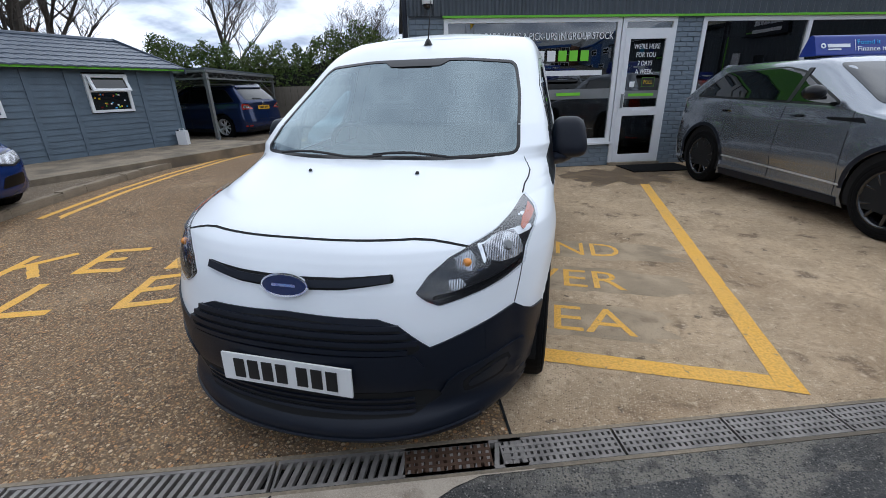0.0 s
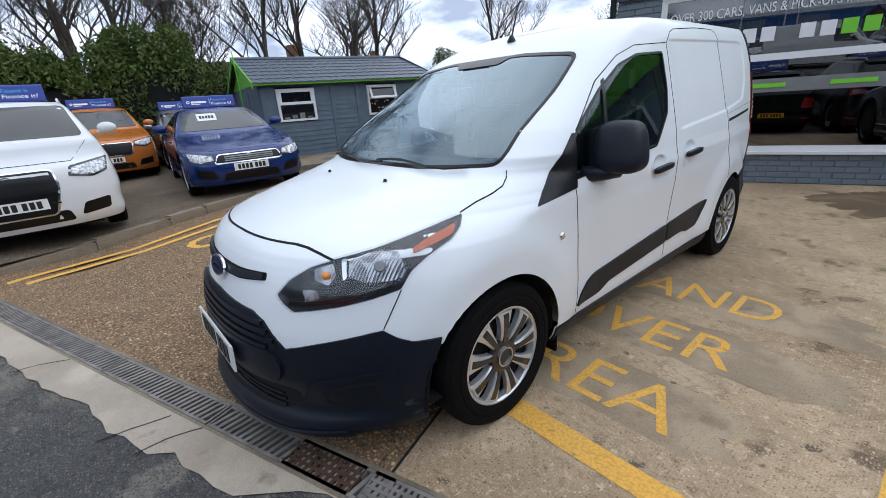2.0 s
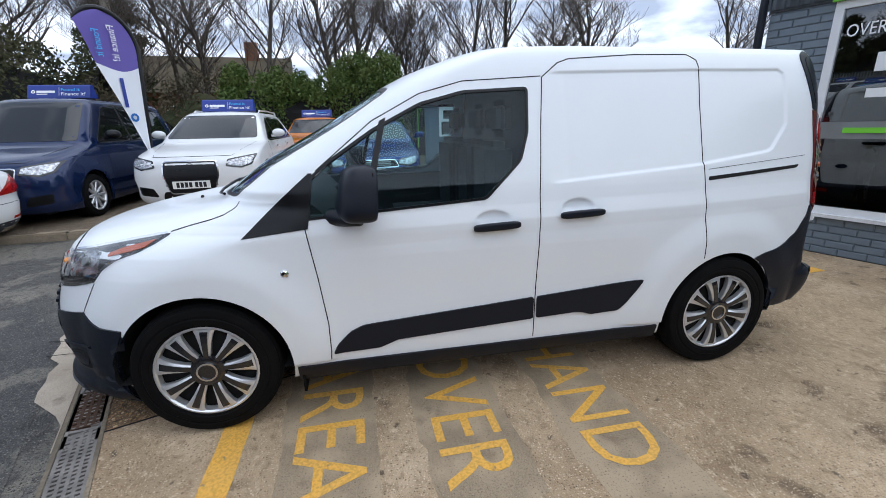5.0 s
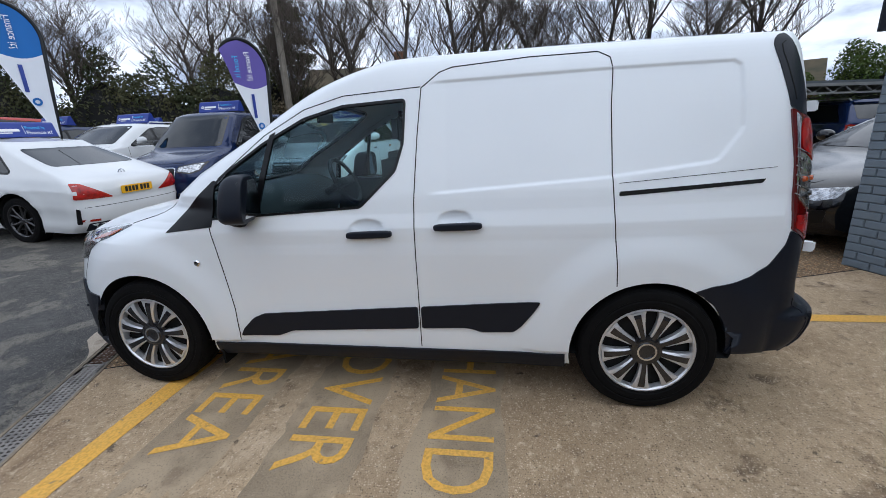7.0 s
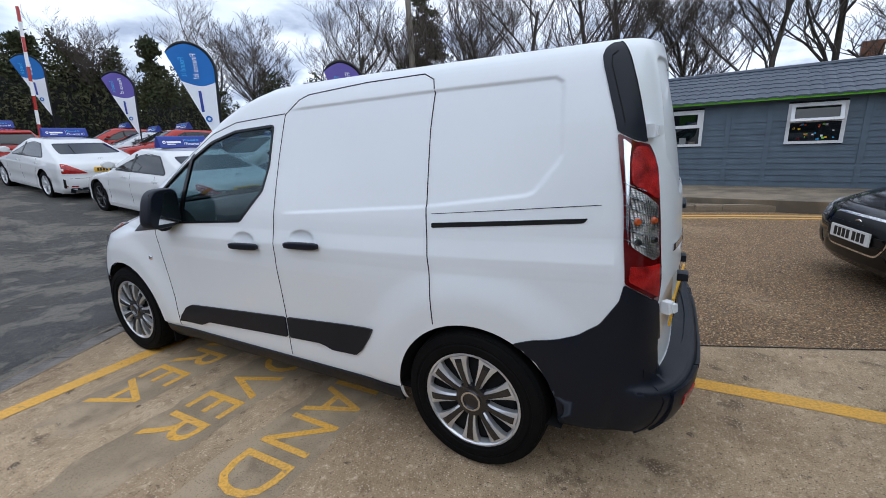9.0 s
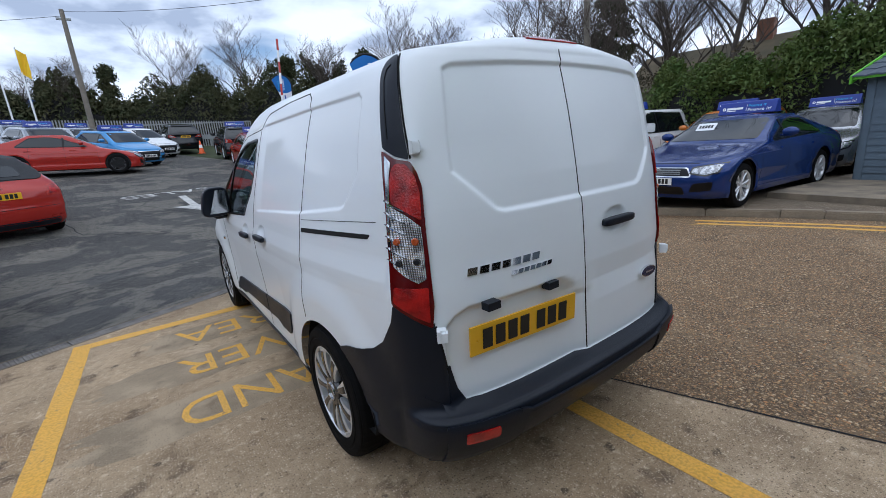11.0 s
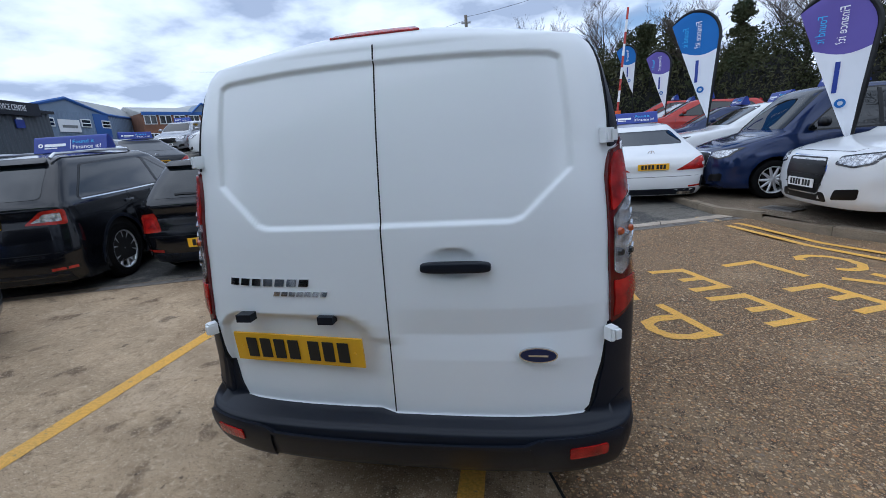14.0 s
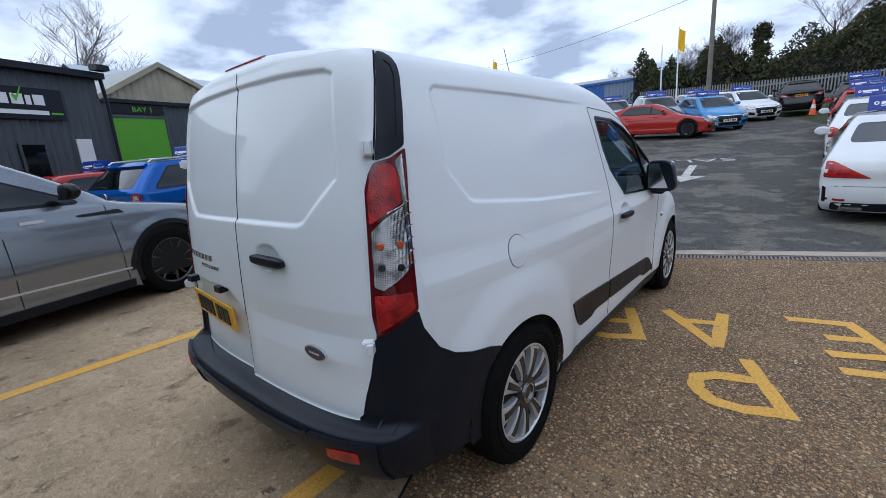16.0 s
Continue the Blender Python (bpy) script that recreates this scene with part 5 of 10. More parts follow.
def hub_bm(r0, r1, x0, x1):
    bm = bmesh.new()
    lathe(bm, [(0.0005, x1), (r1 * 0.8, x1), (r1, x1 - 0.004), (r0, x0)], 32)
    bmesh.ops.recalc_face_normals(bm, faces=bm.faces[:])
    return bm


def grip_bm(a, b, c):
    """A softly squared bar."""
    bm = bmesh.new()
    bmesh.ops.create_uvsphere(bm, u_segments=24, v_segments=14, radius=1)
    for v in bm.verts:
        v.co = [math.copysign(abs(q) ** 0.45, q) * k for q, k in zip(v.co, (a, b, c))]
    return bm


def band(pts, width):
    """The outline of a thin stripe along points."""
    a, b = [], []
    for i, p in enumerate(pts):
        p0, p1 = Vector(pts[max(0, i - 1)]), Vector(pts[min(len(pts) - 1, i + 1)])
        d = (p1 - p0).normalized()
        n = Vector((-d.y, d.x)) * width / 2
        a.append((p[0] + n.x, p[1] + n.y))
        b.append((p[0] - n.x, p[1] - n.y))
    return a + b[::-1]


def build_van():
    van = thing("panel_van", "white panel van with black plastic bumpers parked over yellow markings", "van")
    zs = [0.13 + 1.59 * t / 280 for t in range(281)]
    bm = body_mesh(VAN, zs, 50, 270, 90, 18)
    van_press(bm)
    bvh = body_tree(bm)
    white, black, trim = M["white_van"], M["black_plastic"], M["dark_trim"]

    def skin(nm, poly, axis, material, lift=0.004, s=1, parent=None, lab="", thick=0.012, step=0.035, hole=None):
        return part(nm, patch(poly, axis, bvh, lift, thick, step, hole, s), material, parent or van, lab)

    window = rounded([(0.475, 0.985), (1.30, 1.035), (1.475, 1.20), (1.515, 1.325), (1.525, 1.52), (1.22, 1.505), (1.02, 1.455), (0.80, 1.345), (0.60, 1.215), (0.50, 1.13)], 0.016, 3)
    screen = rounded([(-0.715, 1.075), (-0.35, 1.06), (0.35, 1.06), (0.715, 1.075), (0.675, 1.35), (0.62, 1.528), (0.3, 1.555), (-0.3, 1.555), (-0.62, 1.528), (-0.675, 1.35)], 0.05, 4)
    seam_door = [(0.485, 0.965), (0.50, 0.86), (0.52, 0.72), (0.545, 0.49), (0.545, 0.35), (0.54, 0.295)]
    seam_b = [(1.563, 0.295), (1.563, 0.6), (1.566, 1.05), (1.585, 1.35), (1.605, 1.57)]
    seam_slide = [(2.50, 0.655), (2.495, 0.75), (2.478, 0.95), (2.462, 1.16), (2.455, 1.45), (2.462, 1.60)]

    # split the shell into its panels
    bm.verts.ensure_lookup_table()
    bm.normal_update()
    normals = {v.index: v.normal.copy() for v in bm.verts}
    groups = {}
    wgrow, sgrow = grow(window, 0.0), grow(screen, 0.0)
    for f in bm.faces:
        c = f.calc_center_median()
        ax = abs(c.x)
        if (c.z < 0.215 and c.y > -0.30) or (c.z < 0.295 and c.y > 2.95):
            continue
        if ax > 0.55 and 0.4 < c.y < 1.6 and abs(f.normal.x) > 0.5 and inside(wgrow, c.y, c.z):
            continue
        if c.y < 1.2 and f.normal.y < -0.3 and c.z > 1.05 and inside(sgrow, c.x, c.z):
            continue
        key = "body"
        if (c.y > 2.93 and c.z < 0.506) or ((c.y > 3.25 or (c.y > 3.10 and f.normal.y > 0.25)) and c.z < 0.83 and ax > lerp([(0.505, 0.642), (0.53, 0.660), (0.60, 0.674), (0.68, 0.698), (0.83, 0.722)], c.z)):
            key = "bumper_core"
        elif c.y < -0.25 and c.z < 0.515:
            key = "front_bumper_core"
        elif c.y > 3.15 and 0.506 < c.z < 1.735 and ax < lerp([(0.506, 0.642), (0.53, 0.660), (0.60, 0.674), (0.68, 0.698), (0.85, 0.722), (1.16, 0.705), (1.29, 0.688), (1.36, 0.70), (1.60, 0.655), (1.735, 0.60)], c.z):
            key = "rear_door" if c.x > 0 else "rear_door_off"
        elif ax > 0.55 and c.z < 1.58:
            if lerp([(z, y) for y, z in seam_door[::-1]], c.z) < c.y < lerp([(z, y) for y, z in seam_b], c.z) and c.y > 0.45 and c.z < 1.50:
                key = "front_door" if c.x > 0 else "front_door_off"
            elif c.x > 0 and lerp([(z, y) for y, z in seam_b], c.z) <= c.y < lerp([(z, y) for y, z in seam_slide], c.z) and c.z > 0.26:
                key = "sliding_door"
        elif c.y < 0.1 and c.z > 0.886 and f.normal.z > 0.3 and ax < 0.76:
            key = "bonnet"
        groups.setdefault(key, []).append(f)
    parts = {}
    for key, faces in groups.items():
        used = sorted({v.index for f in faces for v in f.verts})
        remap = {i: k for k, i in enumerate(used)}
        me = bpy.data.meshes.new(key)
        me.from_pydata([bm.verts[i].co[:] for i in used], [], [[remap[v.index] for v in f.verts] for f in faces])
        me.polygons.foreach_set("use_smooth", [True] * len(me.polygons))
        me.normals_split_custom_set_from_vertices([normals[i][:] for i in used])
        nm = key.replace("_off", "")
        parts[key] = link_mesh(nm, me, black if "core" in key else white, van)
    bm.free()
    body, bonnet = parts["body"], parts["bonnet"]

    def seam(pts, axis, s=1, width=0.0045, parent=None):
        return skin("panel_gap", band(pts, width), axis, M["gap_and_shade"], 0.0012, s, parent or body, thick=0.003, step=0.011)

    for s in (1, -1):
        door = parts["front_door"] if s > 0 else parts["front_door_off"]
        g = skin("window_glass", window, "x", M["van_glass"], -0.004, s, door, "tinted side window glass", thick=0.002)
        g.visible_shadow = False
        skin("window_seal", grow(window, 0.007), "x", trim, 0.003, s, door, hole=grow(window, -0.005), thick=0.02)
        skin("window_divider", [(0.735, 1.0), (0.765, 1.0), (0.865, 1.40), (0.835, 1.385)], "x", trim, 0.003, s, door)
        skin("mirror_sail", [(0.225, 0.915), (0.40, 0.935), (0.50, 0.945), (0.515, 1.02), (0.535, 1.175), (0.52, 1.175), (0.40, 1.075)], "x", trim, 0.004, s, body, "black mirror corner trim")
        seam(seam_door, "x", s)
        seam(seam_b, "x", s)
        # crease above the door up to the roof
        seam([(0.55, 1.185), (0.80, 1.385), (1.02, 1.50), (1.22, 1.553), (1.60, 1.575)], "x", s, 0.004)
        hz = [(1.345, 0.905)] + ([(1.775, 0.94)] if s > 0 else [])
        for hy, h in hz:
            own = door if hy < 1.5 else parts["sliding_door"]
            p, n, _, _ = bvh.ray_cast(Vector((s * 9, hy, h)), Vector((-s, 0, 0)))
            hb = grip_bm(0.014, 0.115, 0.0175)
            bmesh.ops.transform(hb, matrix=pose(p.x + s * 0.026, hy, h + 0.002, 2), verts=hb.verts[:])
            part("handle", hb, black, own, "black door handle", smooth=True)
        # lower side mouldings
        m1 = rounded([(0.552, 0.332), (0.575, 0.375), (0.64, 0.437), (0.70, 0.462), (1.555, 0.52), (1.555, 0.402), (0.86, 0.368), (0.80, 0.345), (0.77, 0.335)], 0.012, 2)
        m2 = rounded([(1.572, 0.521), (2.165, 0.563), (2.13, 0.505), (2.075, 0.43), (2.035, 0.396), (1.875, 0.39), (1.835, 0.405), (1.79, 0.412), (1.572, 0.403)], 0.012, 2)
        skin("side_moulding", m1, "x", black, 0.009, s, door, "black side moulding")
        skin("side_moulding", m2, "x", black, 0.009, s, parts["sliding_door"] if s > 0 else body, "black side moulding")
        skin("sill_trim", [(0.385, 0.20), (2.29, 0.20), (2.285, 0.282), (0.385, 0.282)], "x", black, 0.010, s, body, "black sill trim")
        # side indicator
        p, n, _, _ = bvh.ray_cast(Vector((s * 9, 0.382, 0.754)), Vector((-s, 0, 0)))
        cap = bmesh.new()
        lathe(cap, [(0.0005, 0.012), (0.012, 0.011), (0.018, 0.006), (0.019, 0.0)], 18)
        part("side_indicator", cap, M["chrome"], body, "round clear side indicator").matrix_basis = pose(p.x, p.y, p.z, 0, 0, 0 if s > 0 else 180)
        # door mirror
        mb = bmesh.new()
        bmesh.ops.create_uvsphere(mb, u_segments=36, v_segments=24, radius=1)
        for v in mb.verts:
            x, y, z = [math.copysign(abs(q) ** e, q) for q, e in zip(v.co, (0.55, 0.6, 0.55))]
            y = min(y, 0.62)
            v.co = (s * (0.962 + x * 0.10 * (1.0 - 0.10 * z) - 0.010 * z), 0.73 + y * 0.085 * (1.0 - 0.12 * z) + 0.012 * z + 0.02 * x, 1.098 + z * 0.115)
        mo = part("door_mirror", mb, black, door, "black door mirror housing", smooth=True)
        ab = bmesh.new()
        tube(ab, [(s * 0.85, 0.60, 0.985), (s * 0.92, 0.66, 0.985), (s * 0.96, 0.72, 1.0)], [0.04, 0.032, 0.04], 10)
        part("mirror_arm", ab, black, mo, smooth=True)
        gl = boxes((-0.076, 0.076, -0.002, 0.002, -0.088, 0.088))
        part("mirror_glass", gl, M["chrome"], mo).matrix_basis = pose(s * 0.965, 0.786, 1.10)
        # rear corner: dark pillar trim over the lamp
        ax = Vector((s * 0.75, 0.66, 0))
        at_ = lambda pts: seen_from(ax, [(s * a, b, c) for a, b, c in pts])
        lamp = [(s * a, b) for a, b in ((1.880, 1.405), (1.881, 1.32), (1.887, 1.20), (1.886, 0.96), (1.886, 0.896), (1.973, 0.842), (2.020, 0.815), (2.029, 0.893), (2.016, 1.159), (2.011, 1.285), (1.997, 1.33), (1.978, 1.365), (1.928, 1.376))]
        post = [(s * a, b) for a, b in ((1.880, 1.413), (1.872, 1.52), (1.869, 1.63), (1.874, 1.665), (1.890, 1.690), (1.915, 1.705), (1.938, 1.706), (1.943, 1.615), (1.957, 1.48), (1.973, 1.372), (1.926, 1.384))]
        skin("pillar_trim", rounded(post, 0.008, 2), ax, black, 0.005, s, body, "black upper corner trim")
        skin("trim_groove", band([(s * a, b) for a, b in ((1.902, 1.44), (1.893, 1.54), (1.889, 1.63), (1.897, 1.662), (1.915, 1.675))], 0.003), ax, M["gap_and_shade"], 0.006, s, body, thick=0.002)
        skin("panel_gap", band([(s * a, b) for a, b in ((1.977, 1.375), (1.962, 1.48), (1.947, 1.615), (1.942, 1.70), (1.940, 1.728))], 0.006), ax, M["gap_and_shade"], 0.002, s, body, thick=0.003, step=0.03)
        tl = skin("tail_light", rounded(lamp, 0.008, 2), ax, M["red_lens"], 0.010, s, body, "red and clear tail light cluster", thick=0.03)
        strip_ = [(s * a, b) for a, b in ((1.893, 1.388), (1.915, 1.366), (1.908, 1.318), (1.904, 1.232), (1.899, 1.10), (1.899, 1.03), (1.892, 1.10), (1.893, 1.23))]
        skin("clear_strip", rounded(strip_, 0.004, 2), ax, M["lamp_bright"], 0.0130, s, tl, "clear outer strip", thick=0.004, step=0.02)
        clear = [(s * a, b) for a, b in ((1.906, 1.228), (1.958, 1.197), (2.002, 1.160), (2.006, 1.09), (2.010, 0.985), (1.984, 0.973), (1.942, 0.998), (1.906, 1.028), (1.903, 1.12))]
        skin("clear_lens", rounded(clear, 0.006, 2), ax, M["lamp_grid"], 0.0140, s, tl, "clear ribbed reversing and indicator lens", thick=0.005, step=0.02)
        dome = [(s * a, b) for a, b in ((1.934, 1.362), (1.965, 1.357), (1.990, 1.32), (2.003, 1.27), (2.006, 1.178), (1.962, 1.206), (1.912, 1.238), (1.910, 1.30), (1.918, 1.342))]
        skin("brake_lens", rounded(dome, 0.010, 3), ax, M["bright_red"], 0.016, s, tl, "bright red brake lens", thick=0.008, step=0.02)
        foot = [(s * a, b) for a, b in ((1.902, 0.958), (1.982, 0.955), (2.014, 0.958), (2.014, 0.835), (1.972, 0.858), (1.896, 0.905))]
        skin("fog_lens", rounded(foot, 0.008, 3), ax, M["bright_red"], 0.0135, s, tl, thick=0.005, step=0.02)
        for bx, by, zz, mt in ((0.775, 3.245, 1.112, "orange_lens"), (0.745, 3.295, 1.112, "orange_lens"), (0.782, 3.255, 1.04, "lamp_dark"), (0.75, 3.302, 1.045, "lamp_dark")):
            pb, nb, _, _ = bvh.ray_cast(Vector((s * bx, by, zz)) + ax * 3, -ax)
            part("bulb", hub_bm(0.013, 0.011, 0.0, 0.010), M[mt], tl, smooth=True).matrix_basis = Matrix.Translation(pb + nb * 0.013) @ nb.to_track_quat("X", "Z").to_matrix().to_4x4()
        for q in range(6):
            zz = 1.235 - q * 0.038
            rib = at_(((0.776, 3.196, zz + 0.01), (0.775, 3.235, zz - 0.008), (0.758, 3.268, zz - 0.024)))
            skin("lens_rib", band(rib, 0.003), ax, M["lamp_bright"], 0.0185, s, tl, thick=0.004, step=0.02)
        # rear bumper's side
        cx = Vector((s * 0.8, 0.6, 0))
        corner = seen_from(cx, [(s * p_, q_, r_) for p_, q_, r_ in ((0.875, 3.045, 0.30), (0.88, 3.0, 0.47), (0.88, 2.942, 0.555), (0.885, 2.845, 0.622), (0.88, 2.92, 0.648), (0.865, 3.02, 0.666), (0.845, 3.09, 0.688), (0.83, 3.155, 0.735), (0.818, 3.215, 0.83), (0.809, 3.224, 0.893), (0.728, 3.345, 0.805), (0.715, 3.36, 0.66), (0.695, 3.375, 0.56), (0.68, 3.40, 0.50), (0.66, 3.45, 0.30))])
        skin("bumper_corner", rounded(corner, 0.01, 2), cx, black, 0.006, s, body, "black rear corner bumper moulding", thick=0.02)
        # white door hinges
        for hx, hyy, hz_ in ((0.712, 3.285, 1.41), (0.725, 3.375, 0.795)):
            hb = boxes((-0.016, 0.016, -0.022, 0.008, -0.022, 0.022), (-0.02, 0.0, -0.014, 0.018, -0.016, 0.016), (0.004, 0.013, -0.014, 0.014, -0.02, 0.02))
            part("hinge", hb, white, parts["rear_door"] if s > 0 else parts["rear_door_off"], bevel=0.006).matrix_basis = pose(s * hx, hyy, hz_, 0, 0, s * -35)
    # sliding door and its rail
    seam(seam_slide, "x")
    seam([(2.462, 1.60), (2.45, 1.655), (2.40, 1.682), (2.1, 1.678), (1.75, 1.655), (1.69, 1.635), (1.605, 1.57)], "x")
    seam([(2.49, 1.12), (3.14, 1.168)], "x", 1, 0.0022)
    skin("door_rail", rounded([(2.492, 1.064), (3.085, 1.103), (3.10, 1.121), (2.492, 1.084)], 0.006, 2), "x", M["gap_and_shade"], 0.002, 1, body, "black sliding door rail", thick=0.004)
    # fuel flap on the far side
    cir = [(2.672 + 0.068 * math.cos(2 * math.pi * k / 28), 0.967 + 0.066 * math.sin(2 * math.pi * k / 28)) for k in range(28)]
    skin("fuel_flap_gap", grow(cir, 0.0025), "x", M["gap_and_shade"], 0.0012, -1, body, thick=0.003)
    skin("fuel_flap", cir, "x", white, 0.003, -1, body, "round white fuel flap", thick=0.003)

    # windscreen
    g = skin("windscreen", screen, "f", M["screen"], -0.002, thick=0.002, lab="large sloping windscreen reflecting clouds")
    g.visible_shadow = False
    skin("windscreen_seal", grow(screen, 0.005), "f", trim, 0.001, 1, body, hole=grow(screen, -0.010), thick=0.02)
    skin("windscreen_band", [(-0.16, 1.515), (0.16, 1.515), (0.22, 1.55), (-0.22, 1.55)], "f", trim, 0.0015, 1, g, thick=0.001)
    for x0, x1 in ((-0.55, 0.05), (0.0, 0.6)):
        wb = bmesh.new()
        pts = []
        for k in range(7):
            x = x0 + (x1 - x0) * k / 6
            p, n, _, _ = bvh.ray_cast(Vector((x, -9, 1.062 + 0.012 * math.sin(k))), Vector((0, 1, 0)))
            pts.append(p + n * 0.02)
        tube(wb, pts, 0.007, 6)
        part("wiper", wb, trim, body, "black windscreen wiper")
    # bonnet line, nozzles
    seam([(-0.612, 0.848), (-0.54, 0.866), (-0.48, 0.878), (-0.42, 0.884), (0.0, 0.887), (0.42, 0.884), (0.48, 0.878), (0.54, 0.866), (0.612, 0.848)], "f", 1, 0.005)
    for s in (1, -1):
        slant = Vector((s * 0.8, -0.6, 0))
        edge = seen_from(slant, [(s * a, b, c) for a, b, c in ((0.785, -0.108, 0.942), (0.80, -0.03, 0.966), (0.808, 0.05, 0.985), (0.80, 0.12, 1.005), (0.775, 0.17, 1.03), (0.745, 0.20, 1.056))])
        seam(edge, slant, s, 0.004)
        drop = seen_from(slant, [(s * a, b, c) for a, b, c in ((0.786, -0.408, 0.742), (0.780, -0.449, 0.677), (0.769, -0.488, 0.611))])
        seam(drop, slant, s, 0.004)
        nz = bmesh.new()
        lathe(nz, [(0.0005, 0.014), (0.007, 0.012), (0.010, 0.0)], 12, "z")
        p, n, _, _ = bvh.ray_cast(Vector((s * 0.275, -0.10, 9)), Vector((0, 0, -1)))
        part("washer_nozzle", nz, trim, bonnet, smooth=True).matrix_basis = pose(p.x, p.y, p.z, -10)

    # nose: bumper, grilles, bar with the oval badge
    top = [(0.0, 0.662), (0.33, 0.650), (0.40, 0.625), (0.503, 0.538), (0.62, 0.572), (0.768, 0.609), (0.80, 0.578), (0.829, 0.557), (0.862, 0.537)]
    low = [(0.86, 0.30), (0.80, 0.14), (0.4, 0.132), (0.0, 0.132)]
    half = top + low
    outline = half + [(-a, z) for a, z in half[::-1] if a > 0]
    bumper = skin("front_bumper", outline, "f", black, 0.008, lab="black textured plastic front bumper", thick=0.03, step=0.03)
    for s in (1, -1):
        skin("bumper_side", rounded([(-0.62, 0.14), (-0.32, 0.14), (-0.365, 0.31), (-0.215, 0.538), (-0.32, 0.545), (-0.425, 0.557), (-0.46, 0.575), (-0.50, 0.606), (-0.62, 0.58)], 0.008, 2), "x", black, 0.0085, s, bumper, thick=0.03)
        fog = [(s * a, b) for a, b in ((0.60, 0.30), (0.74, 0.32), (0.78, 0.40), (0.72, 0.42), (0.60, 0.37))]
        skin("fog_recess", rounded(fog[::s], 0.025, 3), "f", M["gap_and_shade"], 0.0095, 1, bumper, thick=0.004)
        skin("fog_blank", rounded(grow(fog[::s], -0.018), 0.02, 3), "f", black, 0.012, 1, bumper, thick=0.006)
        fl = band([(s * a, b) for a, b in ((0.53, 0.34), (0.56, 0.39), (0.60, 0.415), (0.70, 0.438), (0.80, 0.455))], 0.010)
        skin("bumper_fin", fl, "f", black, 0.016, 1, bumper, thick=0.012)
    upper = rounded([(-0.44, 0.520), (0.44, 0.520), (0.478, 0.545), (0.385, 0.622), (0.0, 0.645), (-0.385, 0.622), (-0.478, 0.545)], 0.02, 3)
    ug = skin("upper_grille", upper, "f", M["gap_and_shade"], 0.0095, 1, bumper, "black slatted upper grille", thick=0.004)
    for q in range(4):
        z = 0.54 + q * 0.028
        w = 0.46 - abs(q - 1) * 0.03
        skin("slat", band([(-w, z - 0.004), (-w / 2, z), (0, z + 0.001), (w / 2, z), (w, z - 0.004)], 0.016), "f", black, 0.020, 1, ug, thick=0.016)
    lower = rounded([(-0.50, 0.365), (0.50, 0.365), (0.54, 0.33), (0.44, 0.245), (0.0, 0.235), (-0.44, 0.245), (-0.54, 0.33)], 0.02, 3)
    lg = skin("lower_grille", lower, "f", M["gap_and_shade"], 0.0095, 1, bumper, "black slatted lower grille", thick=0.004)
    for q in range(3):
        z = 0.265 + q * 0.032
        skin("slat", band([(-0.44, z), (0, z - 0.002), (0.44, z)], 0.013), "f", black, 0.018, 1, lg, thick=0.014)
    skin("plate_panel", rounded([(-0.45, 0.385), (0.45, 0.385), (0.49, 0.46), (0.45, 0.525), (-0.45, 0.525), (-0.49, 0.46)], 0.03, 3), "f", black, 0.020, 1, bumper, thick=0.02)
    fp = part("front_plate", boxes((-0.26, 0.26, -0.004, 0.004, -0.0555, 0.0555)), M["plate_w"], van, "white number plate with plain dark bars")
    fp.matrix_basis = pose(0.0, -0.880, 0.442, -3)
    characters(fp)
    skin("bumper_lip", band([(-0.66, 0.185), (-0.45, 0.170), (0, 0.165), (0.45, 0.170), (0.66, 0.185)], 0.030), "f", black, 0.016, 1, bumper, thick=0.02)
    bar = skin("nose_bar", rounded([(-0.378, 0.765), (-0.2, 0.742), (0, 0.735), (0.2, 0.742), (0.378, 0.765), (0.372, 0.792), (0.2, 0.782), (0, 0.778), (-0.2, 0.782), (-0.372, 0.792)], 0.008, 2), "f", M["gap_and_shade"], 0.002, 1, body, "black slot across the nose", thick=0.006)
    skin("bar", band([(-0.365, 0.778), (-0.2, 0.761), (0, 0.756), (0.2, 0.761), (0.365, 0.778)], 0.024), "f", black, 0.012, 1, bar, thick=0.012)
    oval_badge(0.0, -0.800, 0.755, 0.092, 0.042, pose(0, 0, 0, -20), van)
    # head lights
    for s in (1, -1):
        ax = Vector((s * 0.64, -0.77, 0))
        out = seen_from(ax, [(s * a, b, c) for a, b, c in ((0.448, -0.718, 0.728), (0.48, -0.712, 0.70), (0.525, -0.698, 0.677), (0.60, -0.645, 0.690), (0.665, -0.587, 0.702), (0.735, -0.50, 0.722), (0.787, -0.410, 0.745), (0.802, -0.375, 0.80), (0.819, -0.313, 0.840), (0.829, -0.205, 0.875), (0.812, -0.14, 0.905),
                                                           (0.785, -0.108, 0.938), (0.747, -0.294, 0.906), (0.693, -0.451, 0.875), (0.620, -0.555, 0.854), (0.553, -0.63, 0.826), (0.497, -0.69, 0.782))])
        hl = skin("headlight", rounded(out, 0.008, 2), ax, M["lamp_dark"], 0.002, 1, body, "clear headlight with chrome reflectors", thick=0.01)
